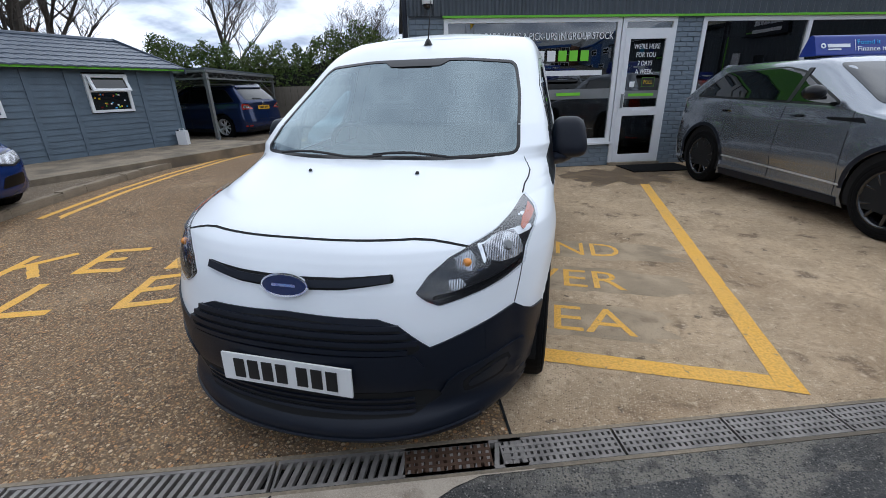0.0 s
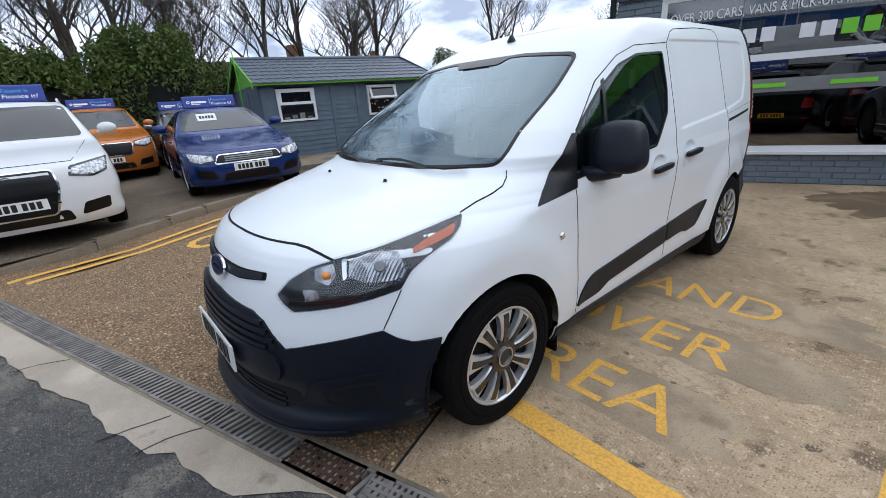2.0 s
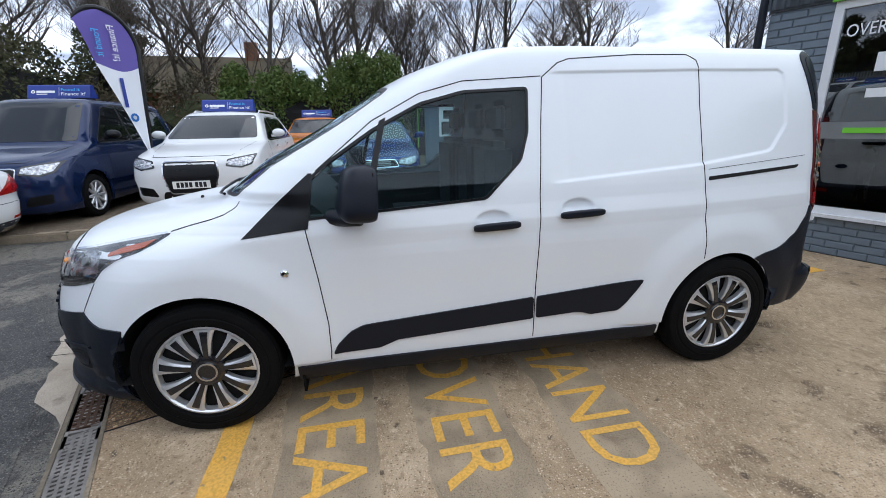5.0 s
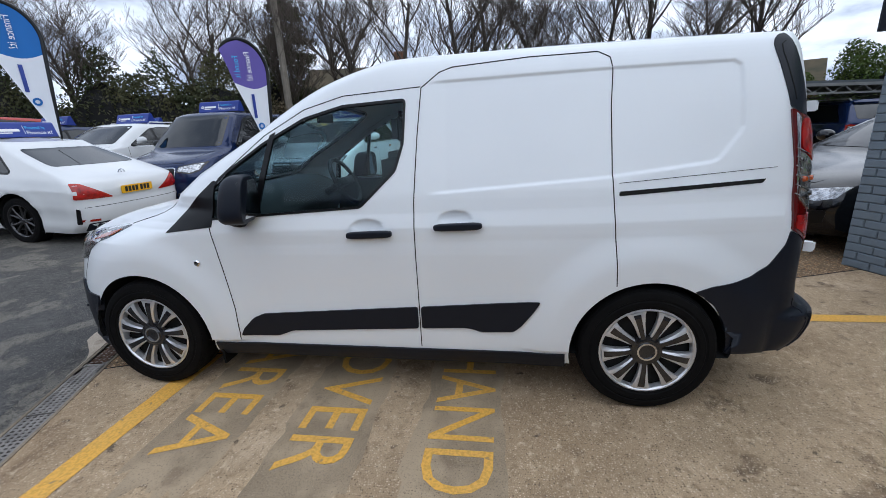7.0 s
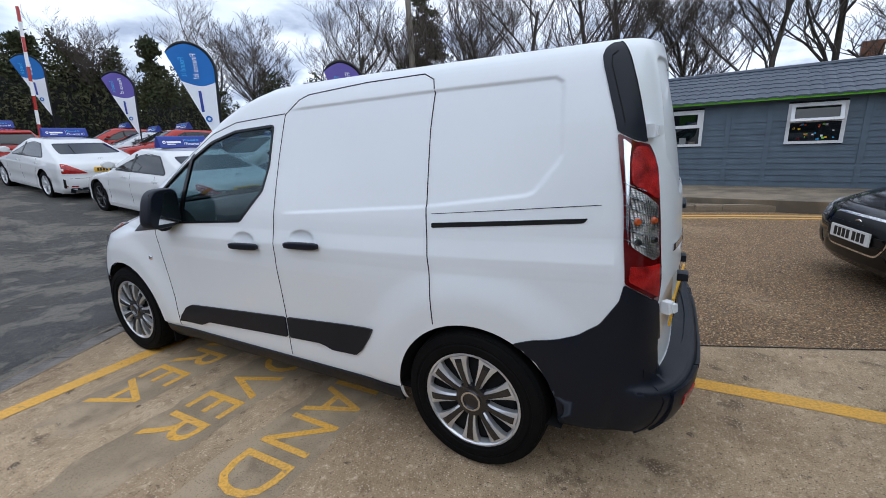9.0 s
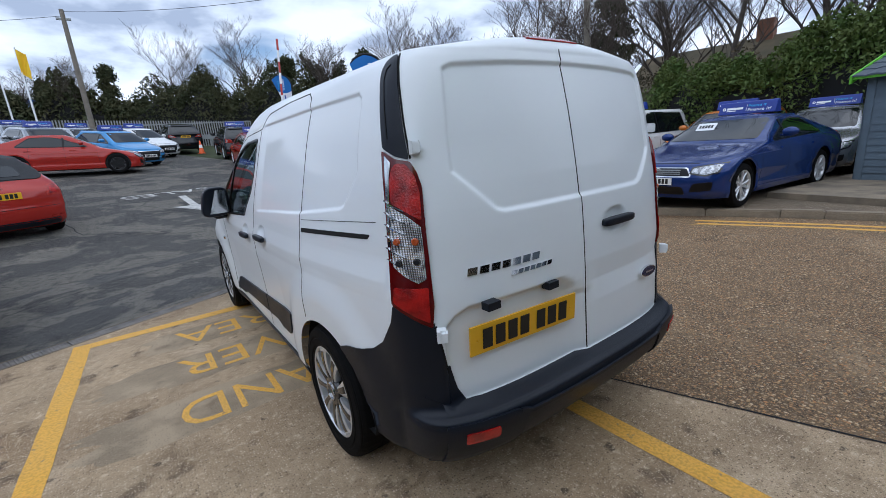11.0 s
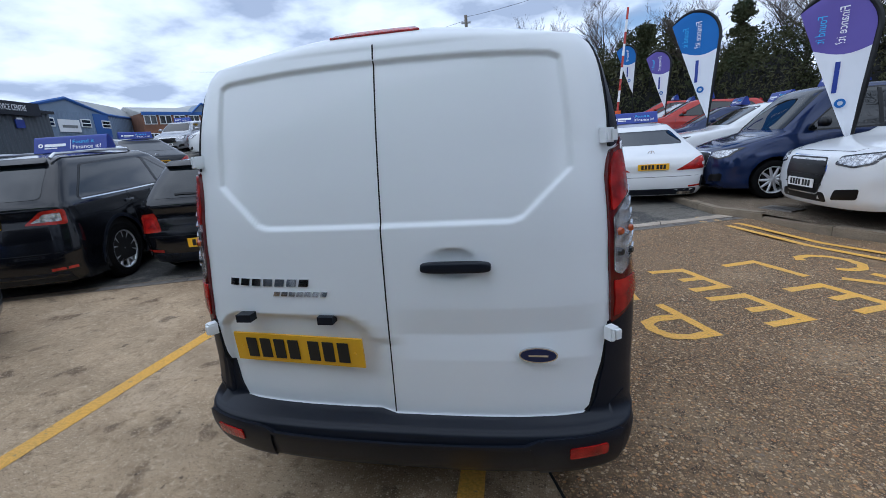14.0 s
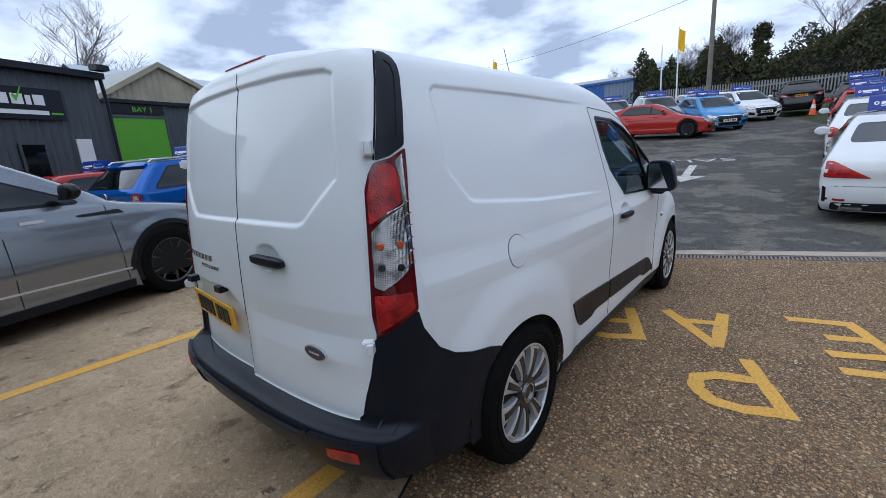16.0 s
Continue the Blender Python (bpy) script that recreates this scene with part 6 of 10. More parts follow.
        for nm, pts, mt, up_ in (("main_reflector", ((0.660, -0.527, 0.848), (0.70, -0.444, 0.868), (0.753, -0.383, 0.864), (0.787, -0.392, 0.82), (0.797, -0.40, 0.786), (0.772, -0.44, 0.776), (0.72, -0.516, 0.779), (0.675, -0.55, 0.80)), "facet", 0.004),
                            ("reflector_rim", ((0.640, -0.548, 0.851), (0.652, -0.535, 0.853), (0.672, -0.552, 0.795), (0.665, -0.565, 0.787)), "lamp_bright", 0.006),
                            ("turn_reflector", ((0.570, -0.618, 0.822), (0.619, -0.571, 0.840), (0.645, -0.577, 0.801), (0.630, -0.608, 0.772), (0.590, -0.64, 0.79)), "facet", 0.004),
                            ("bezel", ((0.50, -0.700, 0.700), (0.60, -0.640, 0.708), (0.70, -0.54, 0.728), (0.775, -0.43, 0.755), (0.772, -0.435, 0.764), (0.70, -0.54, 0.740), (0.60, -0.64, 0.722), (0.51, -0.70, 0.712)), "dark_trim", 0.005),
                            ("indicator", ((0.777, -0.343, 0.865), (0.783, -0.292, 0.885), (0.79, -0.21, 0.903), (0.800, -0.158, 0.917), (0.824, -0.190, 0.890), (0.812, -0.26, 0.872), (0.788, -0.347, 0.853)), "orange_lens", 0.005),
                            ("side_lamp", ((0.554, -0.666, 0.757), (0.595, -0.635, 0.757), (0.608, -0.626, 0.730), (0.565, -0.664, 0.714)), "facet", 0.005)):
            skin(nm, rounded(seen_from(ax, [(s * a, b, c) for a, b, c in pts]), 0.006, 3), ax, M[mt], up_, 1, hl, thick=0.003, step=0.02)
        bulb = bmesh.new()
        bmesh.ops.create_uvsphere(bulb, u_segments=12, v_segments=8, radius=0.016)
        pb, nb, _, _ = bvh.ray_cast(Vector((s * 0.612, -0.60, 0.803)) + ax * 3, -ax)
        part("bulb", bulb, M["amber"], hl, "amber bulb", smooth=True).matrix_basis = Matrix.Translation(pb + nb * 0.004)
        pb, nb, _, _ = bvh.ray_cast(Vector((s * 0.735, -0.455, 0.825)) + ax * 3, -ax)
        part("bulb", hub_bm(0.02, 0.02, 0.0, 0.014), M["galv"], hl, smooth=True).matrix_basis = Matrix.Translation(pb) @ nb.to_track_quat("X", "Z").to_matrix().to_4x4()
        ln = skin("headlight_lens", rounded(out, 0.012, 2), ax, M["lens"], 0.014, 1, hl, thick=0.012)
        ln.visible_shadow = False
    # tail
    rear, off = parts["rear_door"], parts["rear_door_off"]
    seam([(0.005, 0.51), (0.005, 0.80), (0.005, 1.0), (0.005, 1.3), (0.005, 1.67), (0.005, 1.735)], "r", 1, 0.0045)
    for s in (1, -1):
        seam([(s * a, z) for a, z in ((0.644, 0.512), (0.662, 0.53), (0.676, 0.60), (0.700, 0.68), (0.718, 0.79))], "r", 1, 0.009)
    b = [(0.77, 0.285), (0.78, 0.40), (0.775, 0.56), (0.70, 0.508), (0.35, 0.497), (0.0, 0.494)]
    rb = skin("rear_bumper", b + [(-a, z) for a, z in b[::-1] if a > 0] + [(0, 0.285)], "r", black, 0.008, 1, van, "black plastic rear bumper", thick=0.03)
    for s in (1, -1):
        skin("bumper_step", rounded([(s * a, z) for a, z in ((0.50, 0.30), (0.745, 0.30), (0.755, 0.478), (0.50, 0.474), (0.455, 0.456), (0.47, 0.36))][::s], 0.012, 2), "r", black, 0.016, 1, rb, thick=0.016)
    skin("bumper_lip", band([(-0.49, 0.468), (-0.44, 0.452), (0, 0.446), (0.44, 0.452), (0.49, 0.468)], 0.012), "r", black, 0.018, 1, rb, thick=0.016)
    for s in (1, -1):
        skin("rear_reflector", rounded([(s * a, z) for a, z in ((0.58, 0.405), (0.70, 0.410), (0.70, 0.449), (0.58, 0.445))][::s], 0.008, 2), "r", M["bright_red"], 0.020, 1, rb, "red rear reflector", thick=0.008)
    rp = part("rear_plate", boxes((-0.26, 0.26, -0.004, 0.004, -0.0555, 0.0555)), M["plate_y"], rear, "yellow number plate with plain dark bars")
    rp.matrix_basis = pose(0.358, 3.408, 0.735, 3, 0, 180 - 5)
    characters(rp)
    for x in (-0.23, 0.23):
        part("plate_screw", hub_bm(0.006, 0.005, 0, 0.003), M["plate_y"], rp).matrix_basis = pose(x, -0.006, 0, 0, 0, -90)
    for x, z in ((0.535, 0.862), (0.225, 0.855)):
        part("plate_lamp", boxes((-0.028, 0.028, -0.03, 0.008, -0.014, 0.014)), black, rear, "black number plate lamp", bevel=0.008).matrix_basis = pose(x, 3.425, z)
    p, n, _, _ = bvh.ray_cast(Vector((-0.235, 9, 1.04)), Vector((0, -1, 0)))
    hb = grip_bm(0.115, 0.016, 0.018)
    bmesh.ops.transform(hb, matrix=pose(-0.235, p.y + 0.028, 1.035), verts=hb.verts[:])
    part("handle", hb, black, off, "black rear door handle", smooth=True)
    oval_badge(-0.49, 3.418, 0.737, 0.062, 0.027, pose(0, 0, 0, 0, 0, 180), off)
    # model lettering, drawn as plain chrome bars
    for x0, x1, z, h in ((0.60, 0.27, 0.985, 0.026), (0.42, 0.21, 0.945, 0.016)):
        n_b = 7
        for k in range(n_b):
            xa = x0 + (x1 - x0) * k / n_b
            xb = xa + (x1 - x0) / n_b * 0.78
            skin("lettering_bar", [(xb, z - h / 2), (xa, z - h / 2), (xa - 0.006, z + h / 2), (xb - 0.006, z + h / 2)], "r", M["chrome"], 0.004, 1, rear, thick=0.004)
    skin("high_brake_light", [(-0.145, 1.768), (0.155, 1.768), (0.135, 1.782), (-0.125, 1.782)], "r", M["bright_red"], 0.006, 1, body, "red high level brake light", thick=0.02)
    # roof aerial
    ab = bmesh.new()
    lathe(ab, [(0.03, 0.0), (0.024, 0.012), (0.012, 0.035), (0.0008, 0.04)], 16, "z")
    an = part("aerial", ab, trim, body, "black roof aerial", smooth=True)
    p, n, _, _ = bvh.ray_cast(Vector((0.0, 1.12, 9)), Vector((0, 0, -1)))
    an.matrix_basis = pose(p.x, p.y, p.z)
    rod = bmesh.new()
    tube(rod, [(0, 0, 0.02), (0, 0.05, 0.16), (0, 0.16, 0.42)], [0.006, 0.003, 0.002], 6)
    part("aerial_rod", rod, trim, an)
    # wheels
    for cy in (0.0, 2.662):
        for s in (1, -1):
            wh = placed("wheel", ("van", "tyre"), lambda: wheel_tyre(0.322, 0.205, 0.222), M["tyre"], van, pose(s * 0.792, cy, 0.32, 23 * s * cy, 0, 0 if s > 0 else 180))
            wt = placed("wheel_trim", ("van", "trim"), trim_blades, M["silver"], wh, None, "silver plastic wheel trim with black inlays")
            for k in range(9):
                placed("trim_inlay", ("van", "inlay"), trim_inlay, M["lamp_dark"], wt, pose(0, 0, 0, 40 * k))
            placed("trim_back", ("van", "back"), lambda: hub_bm(0.21, 0.21, 0.03, 0.055), M["gap_and_shade"], wh)
            placed("hub_cap", ("van", "hub"), lambda: hub_bm(0.078, 0.072, 0.08, 0.1015), M["lamp_dark"], wh)
            placed("hub_ring", ("van", "ring"), lambda: ring_x(0.045, 0.037, 0.106), M["chrome"], wh)
            placed("wheel_arch_liner", ("van", "liner"), lambda: liner_bm(0.385, 0.34, -0.03), M["gap_and_shade"], van, pose(s * 0.69, cy, 0.31))
    part("underbody", boxes((-0.60, 0.60, -0.6, 3.3, 0.2, 0.45)), M["gap_and_shade"], van)
    for s in (1, -1):
        part("mud_flap", boxes((-0.09, 0.09, -0.006, 0.006, 0.14, 0.30)), M["tyre"], van).matrix_basis = pose(s * 0.78, 0.405, 0)
    # cabin
    part("cab_floor", boxes((-0.74, 0.74, -0.1, 1.6, 0.42, 0.5)), M["seat"], van)
    part("bulkhead", prism(bmesh.new(), [(-0.83, 0.45), (0.83, 0.45), (0.83, 1.0), (0.62, 1.62), (-0.62, 1.62), (-0.83, 1.0)], 1.58, 1.60, "y"), M["bulkhead"], van, "grey steel bulkhead")
    db = bmesh.new()
    prism(db, rounded([(0.02, 0.55), (0.45, 0.55), (0.60, 0.90), (0.50, 1.02), (0.36, 1.06), (0.12, 1.05)], 0.05, 3), -0.66, 0.66, "x")
    part("dashboard", db, M["dash"], van, "dark grey dashboard", smooth=True)
    for x in (-0.40, 0.18, 0.55):
        seat = part("seat", seat_bm(0.30 if x > 0 else 0.46), M["seat"], van, "dark cloth cab seat", smooth=True)
        seat.matrix_basis = pose(x, 1.18, 0.46)
    sw = bmesh.new()
    n = 24
    tube(sw, [(0.185 * math.cos(2 * math.pi * k / n), 0.185 * math.sin(2 * math.pi * k / n), 0) for k in range(n + 1)], 0.016, 8)
    box(sw, -0.18, 0.18, -0.03, 0.03, -0.02, 0.0)
    tube(sw, [(0, 0, 0), (0, 0, -0.25)], 0.03, 8)
    part("steering_wheel", sw, M["dash"], van, "black steering wheel", smooth=True).matrix_basis = pose(-0.40, 0.74, 1.02, -62)
    for s in (1, -1):
        part("door_card", boxes((-0.02, 0.02, 0.5, 1.55, 0.5, 0.99)), M["dash"], van).matrix_basis = pose(s * 0.82, 0, 0)
    part("roof_lining", boxes((-0.56, 0.56, 1.15, 1.58, 1.60, 1.62)), M["headlining"], van)
    bm2 = boxes((-0.11, 0.11, -0.01, 0.01, -0.03, 0.03))
    part("interior_mirror", bm2, trim, van, bevel=0.008).matrix_basis = pose(0, 0.80, 1.48)
    return van


def ring_x(r1, r0, x):
    bm = bmesh.new()
    lathe(bm, [(r0, x - 0.004), (r0, x + 0.002), (r1, x + 0.002), (r1, x - 0.004)], 32)
    bmesh.ops.recalc_face_normals(bm, faces=bm.faces[:])
    return bm


def seat_bm(w):
    bm = bmesh.new()
    for b in ((-w / 2, w / 2, -0.25, 0.25, 0.16, 0.32), (-w / 2, w / 2, 0.18, 0.32, 0.30, 0.82), (-0.12, 0.12, 0.24, 0.32, 0.84, 1.02)):
        box(bm, *b)
    bmesh.ops.bevel(bm, geom=bm.edges[:], offset=0.04, segments=3, affect="EDGES", clamp_overlap=True)
    return bm


def oval_badge(x, y, z, a, b, m, parent):
    """A blue oval badge in a bright rim; its script is left as a plain bar."""
    def oval(k, h0, h1):
        bm = bmesh.new()
        pts = [(a * k * math.cos(2 * math.pi * q / 40), (b + a * (k - 1)) * math.sin(2 * math.pi * q / 40)) for q in range(40)]
        prism(bm, pts, h1, h0, "y")
        return bm
    ob = part("badge", oval(1.0, 0.004, -0.006), M["chrome"], parent, "blue oval badge with a bright rim")
    ob.matrix_basis = Matrix.Translation((x, y, z)) @ m
    part("badge_face", oval(0.92, 0.0, -0.008), M["badge_blue"], ob)
    part("badge_script", boxes((-a * 0.5, a * 0.5, -0.0095, -0.008, -b * 0.12, b * 0.12)), M["chrome"], ob)
    return ob


build_van()

# ---- ground ----
def sheet(name, label, category, material, u0, u1, v0, v1, z, step=0.5, kind="structure"):
    """A piece of ground between lines of the site, following the slope."""
    bm = bmesh.new()
    nu, nv = max(1, int((u1 - u0) / step)), max(1, int((v1 - v0) / step))
    g = []
    for j in range(nv + 1):
        row = []
        for i in range(nu + 1):
            p = site(u0 + (u1 - u0) * i / nu, v0 + (v1 - v0) * j / nv)
            p.z = ground_z(p.x, p.y) + z
            row.append(bm.verts.new(p))
        g.append(row)
    for j in range(nv):
        for i in range(nu):
            bm.faces.new((g[j][i], g[j][i + 1], g[j + 1][i + 1], g[j + 1][i]))
    return tagged(part(name, bm, material), label, category, kind=kind)


def spread_sheet():
    """The ground to the horizon, fine near the yard and coarse far off."""
    bm = bmesh.new()
    r = [0, 2, 4, 6, 9, 12, 16, 20, 25, 31, 38, 48, 60, 80, 120, 200, 400, 900, 2500]
    cs = sorted([-a for a in r[1:]] + r)
    g = []
    for v in cs:
        row = []
        for u in cs:
            p = site(u, v)
            z = ground_z(p.x, p.y)
            z = min(z, 5.6) - 0.16
            row.append(bm.verts.new((p.x, p.y, z)))
        g.append(row)
    for j in range(len(cs) - 1):
        for i in range(len(cs) - 1):
            bm.faces.new((g[j][i], g[j][i + 1], g[j + 1][i + 1], g[j + 1][i]))
    return tagged(part("ground", bm, M["grass"]), "rough grass and scrub ground beyond the yard", "ground", kind="structure")


spread_sheet()
sheet("road", "patched dark tarmac yard with pale worn patches", "road", M["tarmac"], -9, 40, -60, -0.93, 0.0, 1.0)
sheet("pavement", "pale brown concrete apron with oil stains", "pavement", M["concrete"], 0.55, 20, -0.79, 5.29, 0.0)
sheet("driveway", "brown exposed-aggregate concrete drive", "pavement", M["aggregate"], -9, 0.55, -0.79, 16, 0.0, 0.25)


def strip(name, label, pts, width, material, z=0.0025, category="road marking"):
    """A painted stripe along ground points (x, y)."""
    bm = bmesh.new()
    rows = []
    rnd = random.Random(len(pts) * 7 + int(width * 1000))
    for i, p in enumerate(pts):
        a, b = Vector(pts[max(0, i - 1)]), Vector(pts[min(len(pts) - 1, i + 1)])
        d = (b - a).normalized()
        n = Vector((-d.y, d.x)) * width / 2
        j = 1 + rnd.uniform(-0.05, 0.05)
        q = Vector(p)
        rows.append([bm.verts.new((*(q - n * j), ground_z(*q) + z)), bm.verts.new((*(q + n * j), ground_z(*q) + z))])
    for a, b in zip(rows, rows[1:]):
        bm.faces.new((a[0], b[0], b[1], a[1]))
    return tagged(part(name, bm, material), label, category, kind="structure")


def run(a, b, n=24):
    return [(a[0] + (b[0] - a[0]) * k / n, a[1] + (b[1] - a[1]) * k / n) for k in range(n + 1)]


strip("bay_line", "worn yellow painted bay line on concrete", run((2.06, 0.02), (2.22, 4.75)), 0.12, M["yellow_line"])
strip("bay_line", "worn yellow painted bay line on concrete", run((-0.17, 0.08), (-0.24, 4.9)), 0.11, M["yellow_line"])
strip("bay_line", "worn yellow painted bay line on concrete", run((-0.10, 0.08), (2.0, 0.08)), 0.12, M["yellow_line"])
KERB = [(-3.55, -2.65), (-3.95, -2.05), (-4.4, -1.1), (-4.95, 0.1), (-5.6, 1.6), (-6.1, 2.9), (-6.45, 4.2), (-6.75, 5.8), (-7.0, 8.0), (-7.2, 12.0)]


def shifted(pts, d):
    out = []
    for i, p in enumerate(pts):
        a, b = Vector(pts[max(0, i - 1)]), Vector(pts[min(len(pts) - 1, i + 1)])
        t = (b - a).normalized()
        out.append((p[0] + t.y * d, p[1] - t.x * d))
    return out


strip("double_yellow_line", "worn yellow double line beside the kerb", shifted(KERB, 0.40), 0.09, M["yellow_line"])
strip("double_yellow_line", "worn yellow double line beside the kerb", shifted(KERB, 0.62), 0.09, M["yellow_line"])


def yard():
    """The raised parking yard behind the kerb."""
    bm = bmesh.new()
    edge = [(-3.2, -12.0), (-3.3, -8), (-3.4, -4.5)] + KERB
    n = 14
    g = []
    for x, y in edge:
        row = []
        for k in range(n + 1):
            px = x - 28 * (k / n) ** 1.5
            row.append(bm.verts.new((px, y, ground_z(x, y) + 0.10)))
        g.append(row)
    for a, b in zip(g, g[1:]):
        for k in range(n):
            bm.faces.new((a[k], a[k + 1], b[k + 1], b[k]))
    bmesh.ops.recalc_face_normals(bm, faces=bm.faces[:])
    return tagged(part("parking_yard", bm, M["yard"]), "damp earthy parking yard behind the kerb", "ground", kind="structure")


yard()


def words(name, string, x, y, angle, height, width, material, z=0.003, label=""):
    bm = fit_text(text_bm(string, height), width, pose(x, y, 0, 0, 0, angle))
    for v in bm.verts:
        v.co.z = ground_z(v.co.x, v.co.y) + z
    return tagged(part(name, bm, material), label, "road marking", kind="structure")


for s, x, y, w in (("HAND", 0.43, 1.63, 1.07), ("OVER", 0.40, 0.98, 1.06), ("AREA", 0.37, 0.36, 1.06)):
    words("ground_lettering", s, x, y, 0.5, 0.31, w, M["yellow_line"], label="yellow stencilled word %s on the concrete" % s)
# hand-painted capitals as brush strokes in a box one unit wide and high
STROKES = {
    "K": [[(0.06, 0), (0.06, 1)], [(0.98, 1.0), (0.08, 0.42)], [(0.36, 0.58), (0.95, 0.0)]],
    "E": [[(0.06, -0.02), (0.06, 1.02)], [(0.0, 0.06), (0.98, 0.04)], [(0.06, 0.52), (0.70, 0.52)], [(0.0, 0.94), (0.95, 0.96)]],
    "P": [[(0.06, 0), (0.06, 1.02)], [(0.0, 0.94), (0.55, 0.97), (0.86, 0.90), (0.98, 0.70), (0.90, 0.50), (0.60, 0.42), (0.06, 0.43)]],
    "C": [[(0.98, 0.80), (0.80, 0.94), (0.48, 0.96), (0.18, 0.80), (0.06, 0.52), (0.16, 0.24), (0.46, 0.06), (0.80, 0.06), (0.98, 0.22)]],
    "L": [[(0.06, 1.0), (0.06, -0.02)], [(0.0, 0.06), (0.98, 0.05)]],
    "A": [[(0.02, 0.0), (0.50, 1.02)], [(0.50, 1.02), (0.98, 0.0)], [(0.20, 0.34), (0.82, 0.34)]],
    "R": [[(0.06, 0), (0.06, 1.02)], [(0.0, 0.94), (0.55, 0.97), (0.86, 0.90), (0.96, 0.72), (0.86, 0.54), (0.55, 0.47), (0.06, 0.48)], [(0.48, 0.48), (0.98, 0.0)]],
}


def brushed(word, bases, right, up):
    """A word painted by hand, each letter at its own base, its strokes a hand's width across."""
    bm = bmesh.new()
    rnd = random.Random(len(word) * 3)
    for n_, (ch, base) in enumerate(zip(word, bases)):
        for q, line in enumerate(STROKES[ch]):
            pts = []
            for (a, b), (c, d) in zip(line, line[1:]):
                pts += [(a + (c - a) * k / 5, b + (d - b) * k / 5) for k in range(5)]
            pts.append(line[-1])
            g = [Vector(base) + Vector(right) * a + Vector(up) * b for a, b in pts]
            rows = []
            for k, p in enumerate(g):
                t = (g[min(len(g) - 1, k + 1)] - g[max(0, k - 1)]).normalized()
                w = Vector((-t.y, t.x)) * (0.042 + rnd.uniform(-0.005, 0.005))
                rows.append([bm.verts.new((*o, ground_z(*o) + 0.003 + 0.0004 * q)) for o in (p - w, p, p + w)])
            for a, b in zip(rows, rows[1:]):
                bm.faces.new((a[0], b[0], b[1], a[1]))
                bm.faces.new((a[1], b[1], b[2], a[2]))
    bmesh.ops.recalc_face_normals(bm, faces=bm.faces[:])
    for f in bm.faces:
        if f.normal.z < 0:
            f.normal_flip()
    return tagged(part("ground_lettering", bm, M["yellow_line"]), "yellow hand-painted word %s on the drive" % word, "road marking", kind="structure")


brushed("KEEP", [(-3.77, 0.24), (-3.15, 0.52), (-2.40, 0.78), (-1.61, 1.12)], (0.38, 0.15), (-0.225, 0.54))
brushed("CLEAR", [(-3.75, -0.50), (-2.96, -0.24), (-2.14, 0.065), (-1.39, 0.415), (-0.78, 0.66)], (0.39, 0.16), (-0.225, 0.54))
words("ground_lettering", "SALES", -0.31, -10.5, 18, 0.5, 2.28, M["white_line"], label="white painted word SALES on the tarmac")


def ragged_sheet(name, label, category, material, centre, half, turn, z, seed, wobble=0.12, n=64, power=5.0):
    """A patch of ground with an uneven edge."""
    bm = bmesh.new()
    rows = []
    for k in range(n):
        a = 2 * math.pi * k / n
        c, s = math.cos(a), math.sin(a)
        r = (abs(c) ** power + abs(s) ** power) ** (-1 / power)
        d = 1 + wobble * noise.noise(Vector((c * 2.5, s * 2.5, seed))) + wobble * 0.6 * noise.noise(Vector((c * 9, s * 9, seed + 5)))
        p = pose(centre[0], centre[1], 0, 0, 0, turn) @ Vector((half[0] * c * r * d, half[1] * s * r * d, 0))
        rows.append([bm.verts.new((p.x * q + centre[0] * (1 - q), p.y * q + centre[1] * (1 - q), 0)) for q in (0.25, 0.5, 0.75, 1.0)])
    mid = bm.verts.new((centre[0], centre[1], 0))
    for k in range(n):
        a, b = rows[k], rows[(k + 1) % n]
        bm.faces.new((mid, a[0], b[0]))
        for q in range(3):
            bm.faces.new((a[q], a[q + 1], b[q + 1], b[q]))
    for v in bm.verts:
        v.co.z = ground_z(v.co.x, v.co.y) + z
    return tagged(part(name, bm, material), label, category, kind="structure")


def arrow():
    bm = bmesh.new()
    tip, tail = Vector((0.29, -6.83)), Vector((0.45, -9.2))
    d = (tip - tail).normalized()
    n = Vector((-d.y, d.x))
    neck = tip - d * 0.75
    for pts in ((tail - n * 0.09, tail + n * 0.09, neck + n * 0.09, neck - n * 0.09), (neck - n * 0.45, neck + n * 0.45, tip)):
        bm.faces.new([bm.verts.new((p.x, p.y, ground_z(p.x, p.y) + 0.006)) for p in pts])
    bmesh.ops.subdivide_edges(bm, edges=bm.edges[:], cuts=3, use_grid_fill=True)
    for v in bm.verts:
        v.co.z = ground_z(v.co.x, v.co.y) + 0.006
    tagged(part("ground_arrow", bm, M["white_line"]), "worn white painted arrow on the tarmac", "road marking", kind="structure")


arrow()
for y, x0, x1, sd in ((1.78, 0.30, 1.95, 2), (1.13, 0.28, 1.88, 3), (0.51, 0.28, 1.62, 4)):
    ragged_sheet("painted_out_patch", "greyed-out patch round the stencilled words", "road marking", M["overpaint"], ((x0 + x1) / 2, y), ((x1 - x0) / 2, 0.215), 0.5, 0.0012, sd, 0.22)
ragged_sheet("tarmac_repair", "darker newer tarmac along the drain", "road", M["new_tarmac"], tuple(site(3.6, -2.35)[:2]), (5.4, 1.22), 20, 0.0022, 9, 0.10)
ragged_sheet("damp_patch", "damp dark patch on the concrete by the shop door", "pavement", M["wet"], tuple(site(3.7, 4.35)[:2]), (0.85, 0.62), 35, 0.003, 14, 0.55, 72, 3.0)


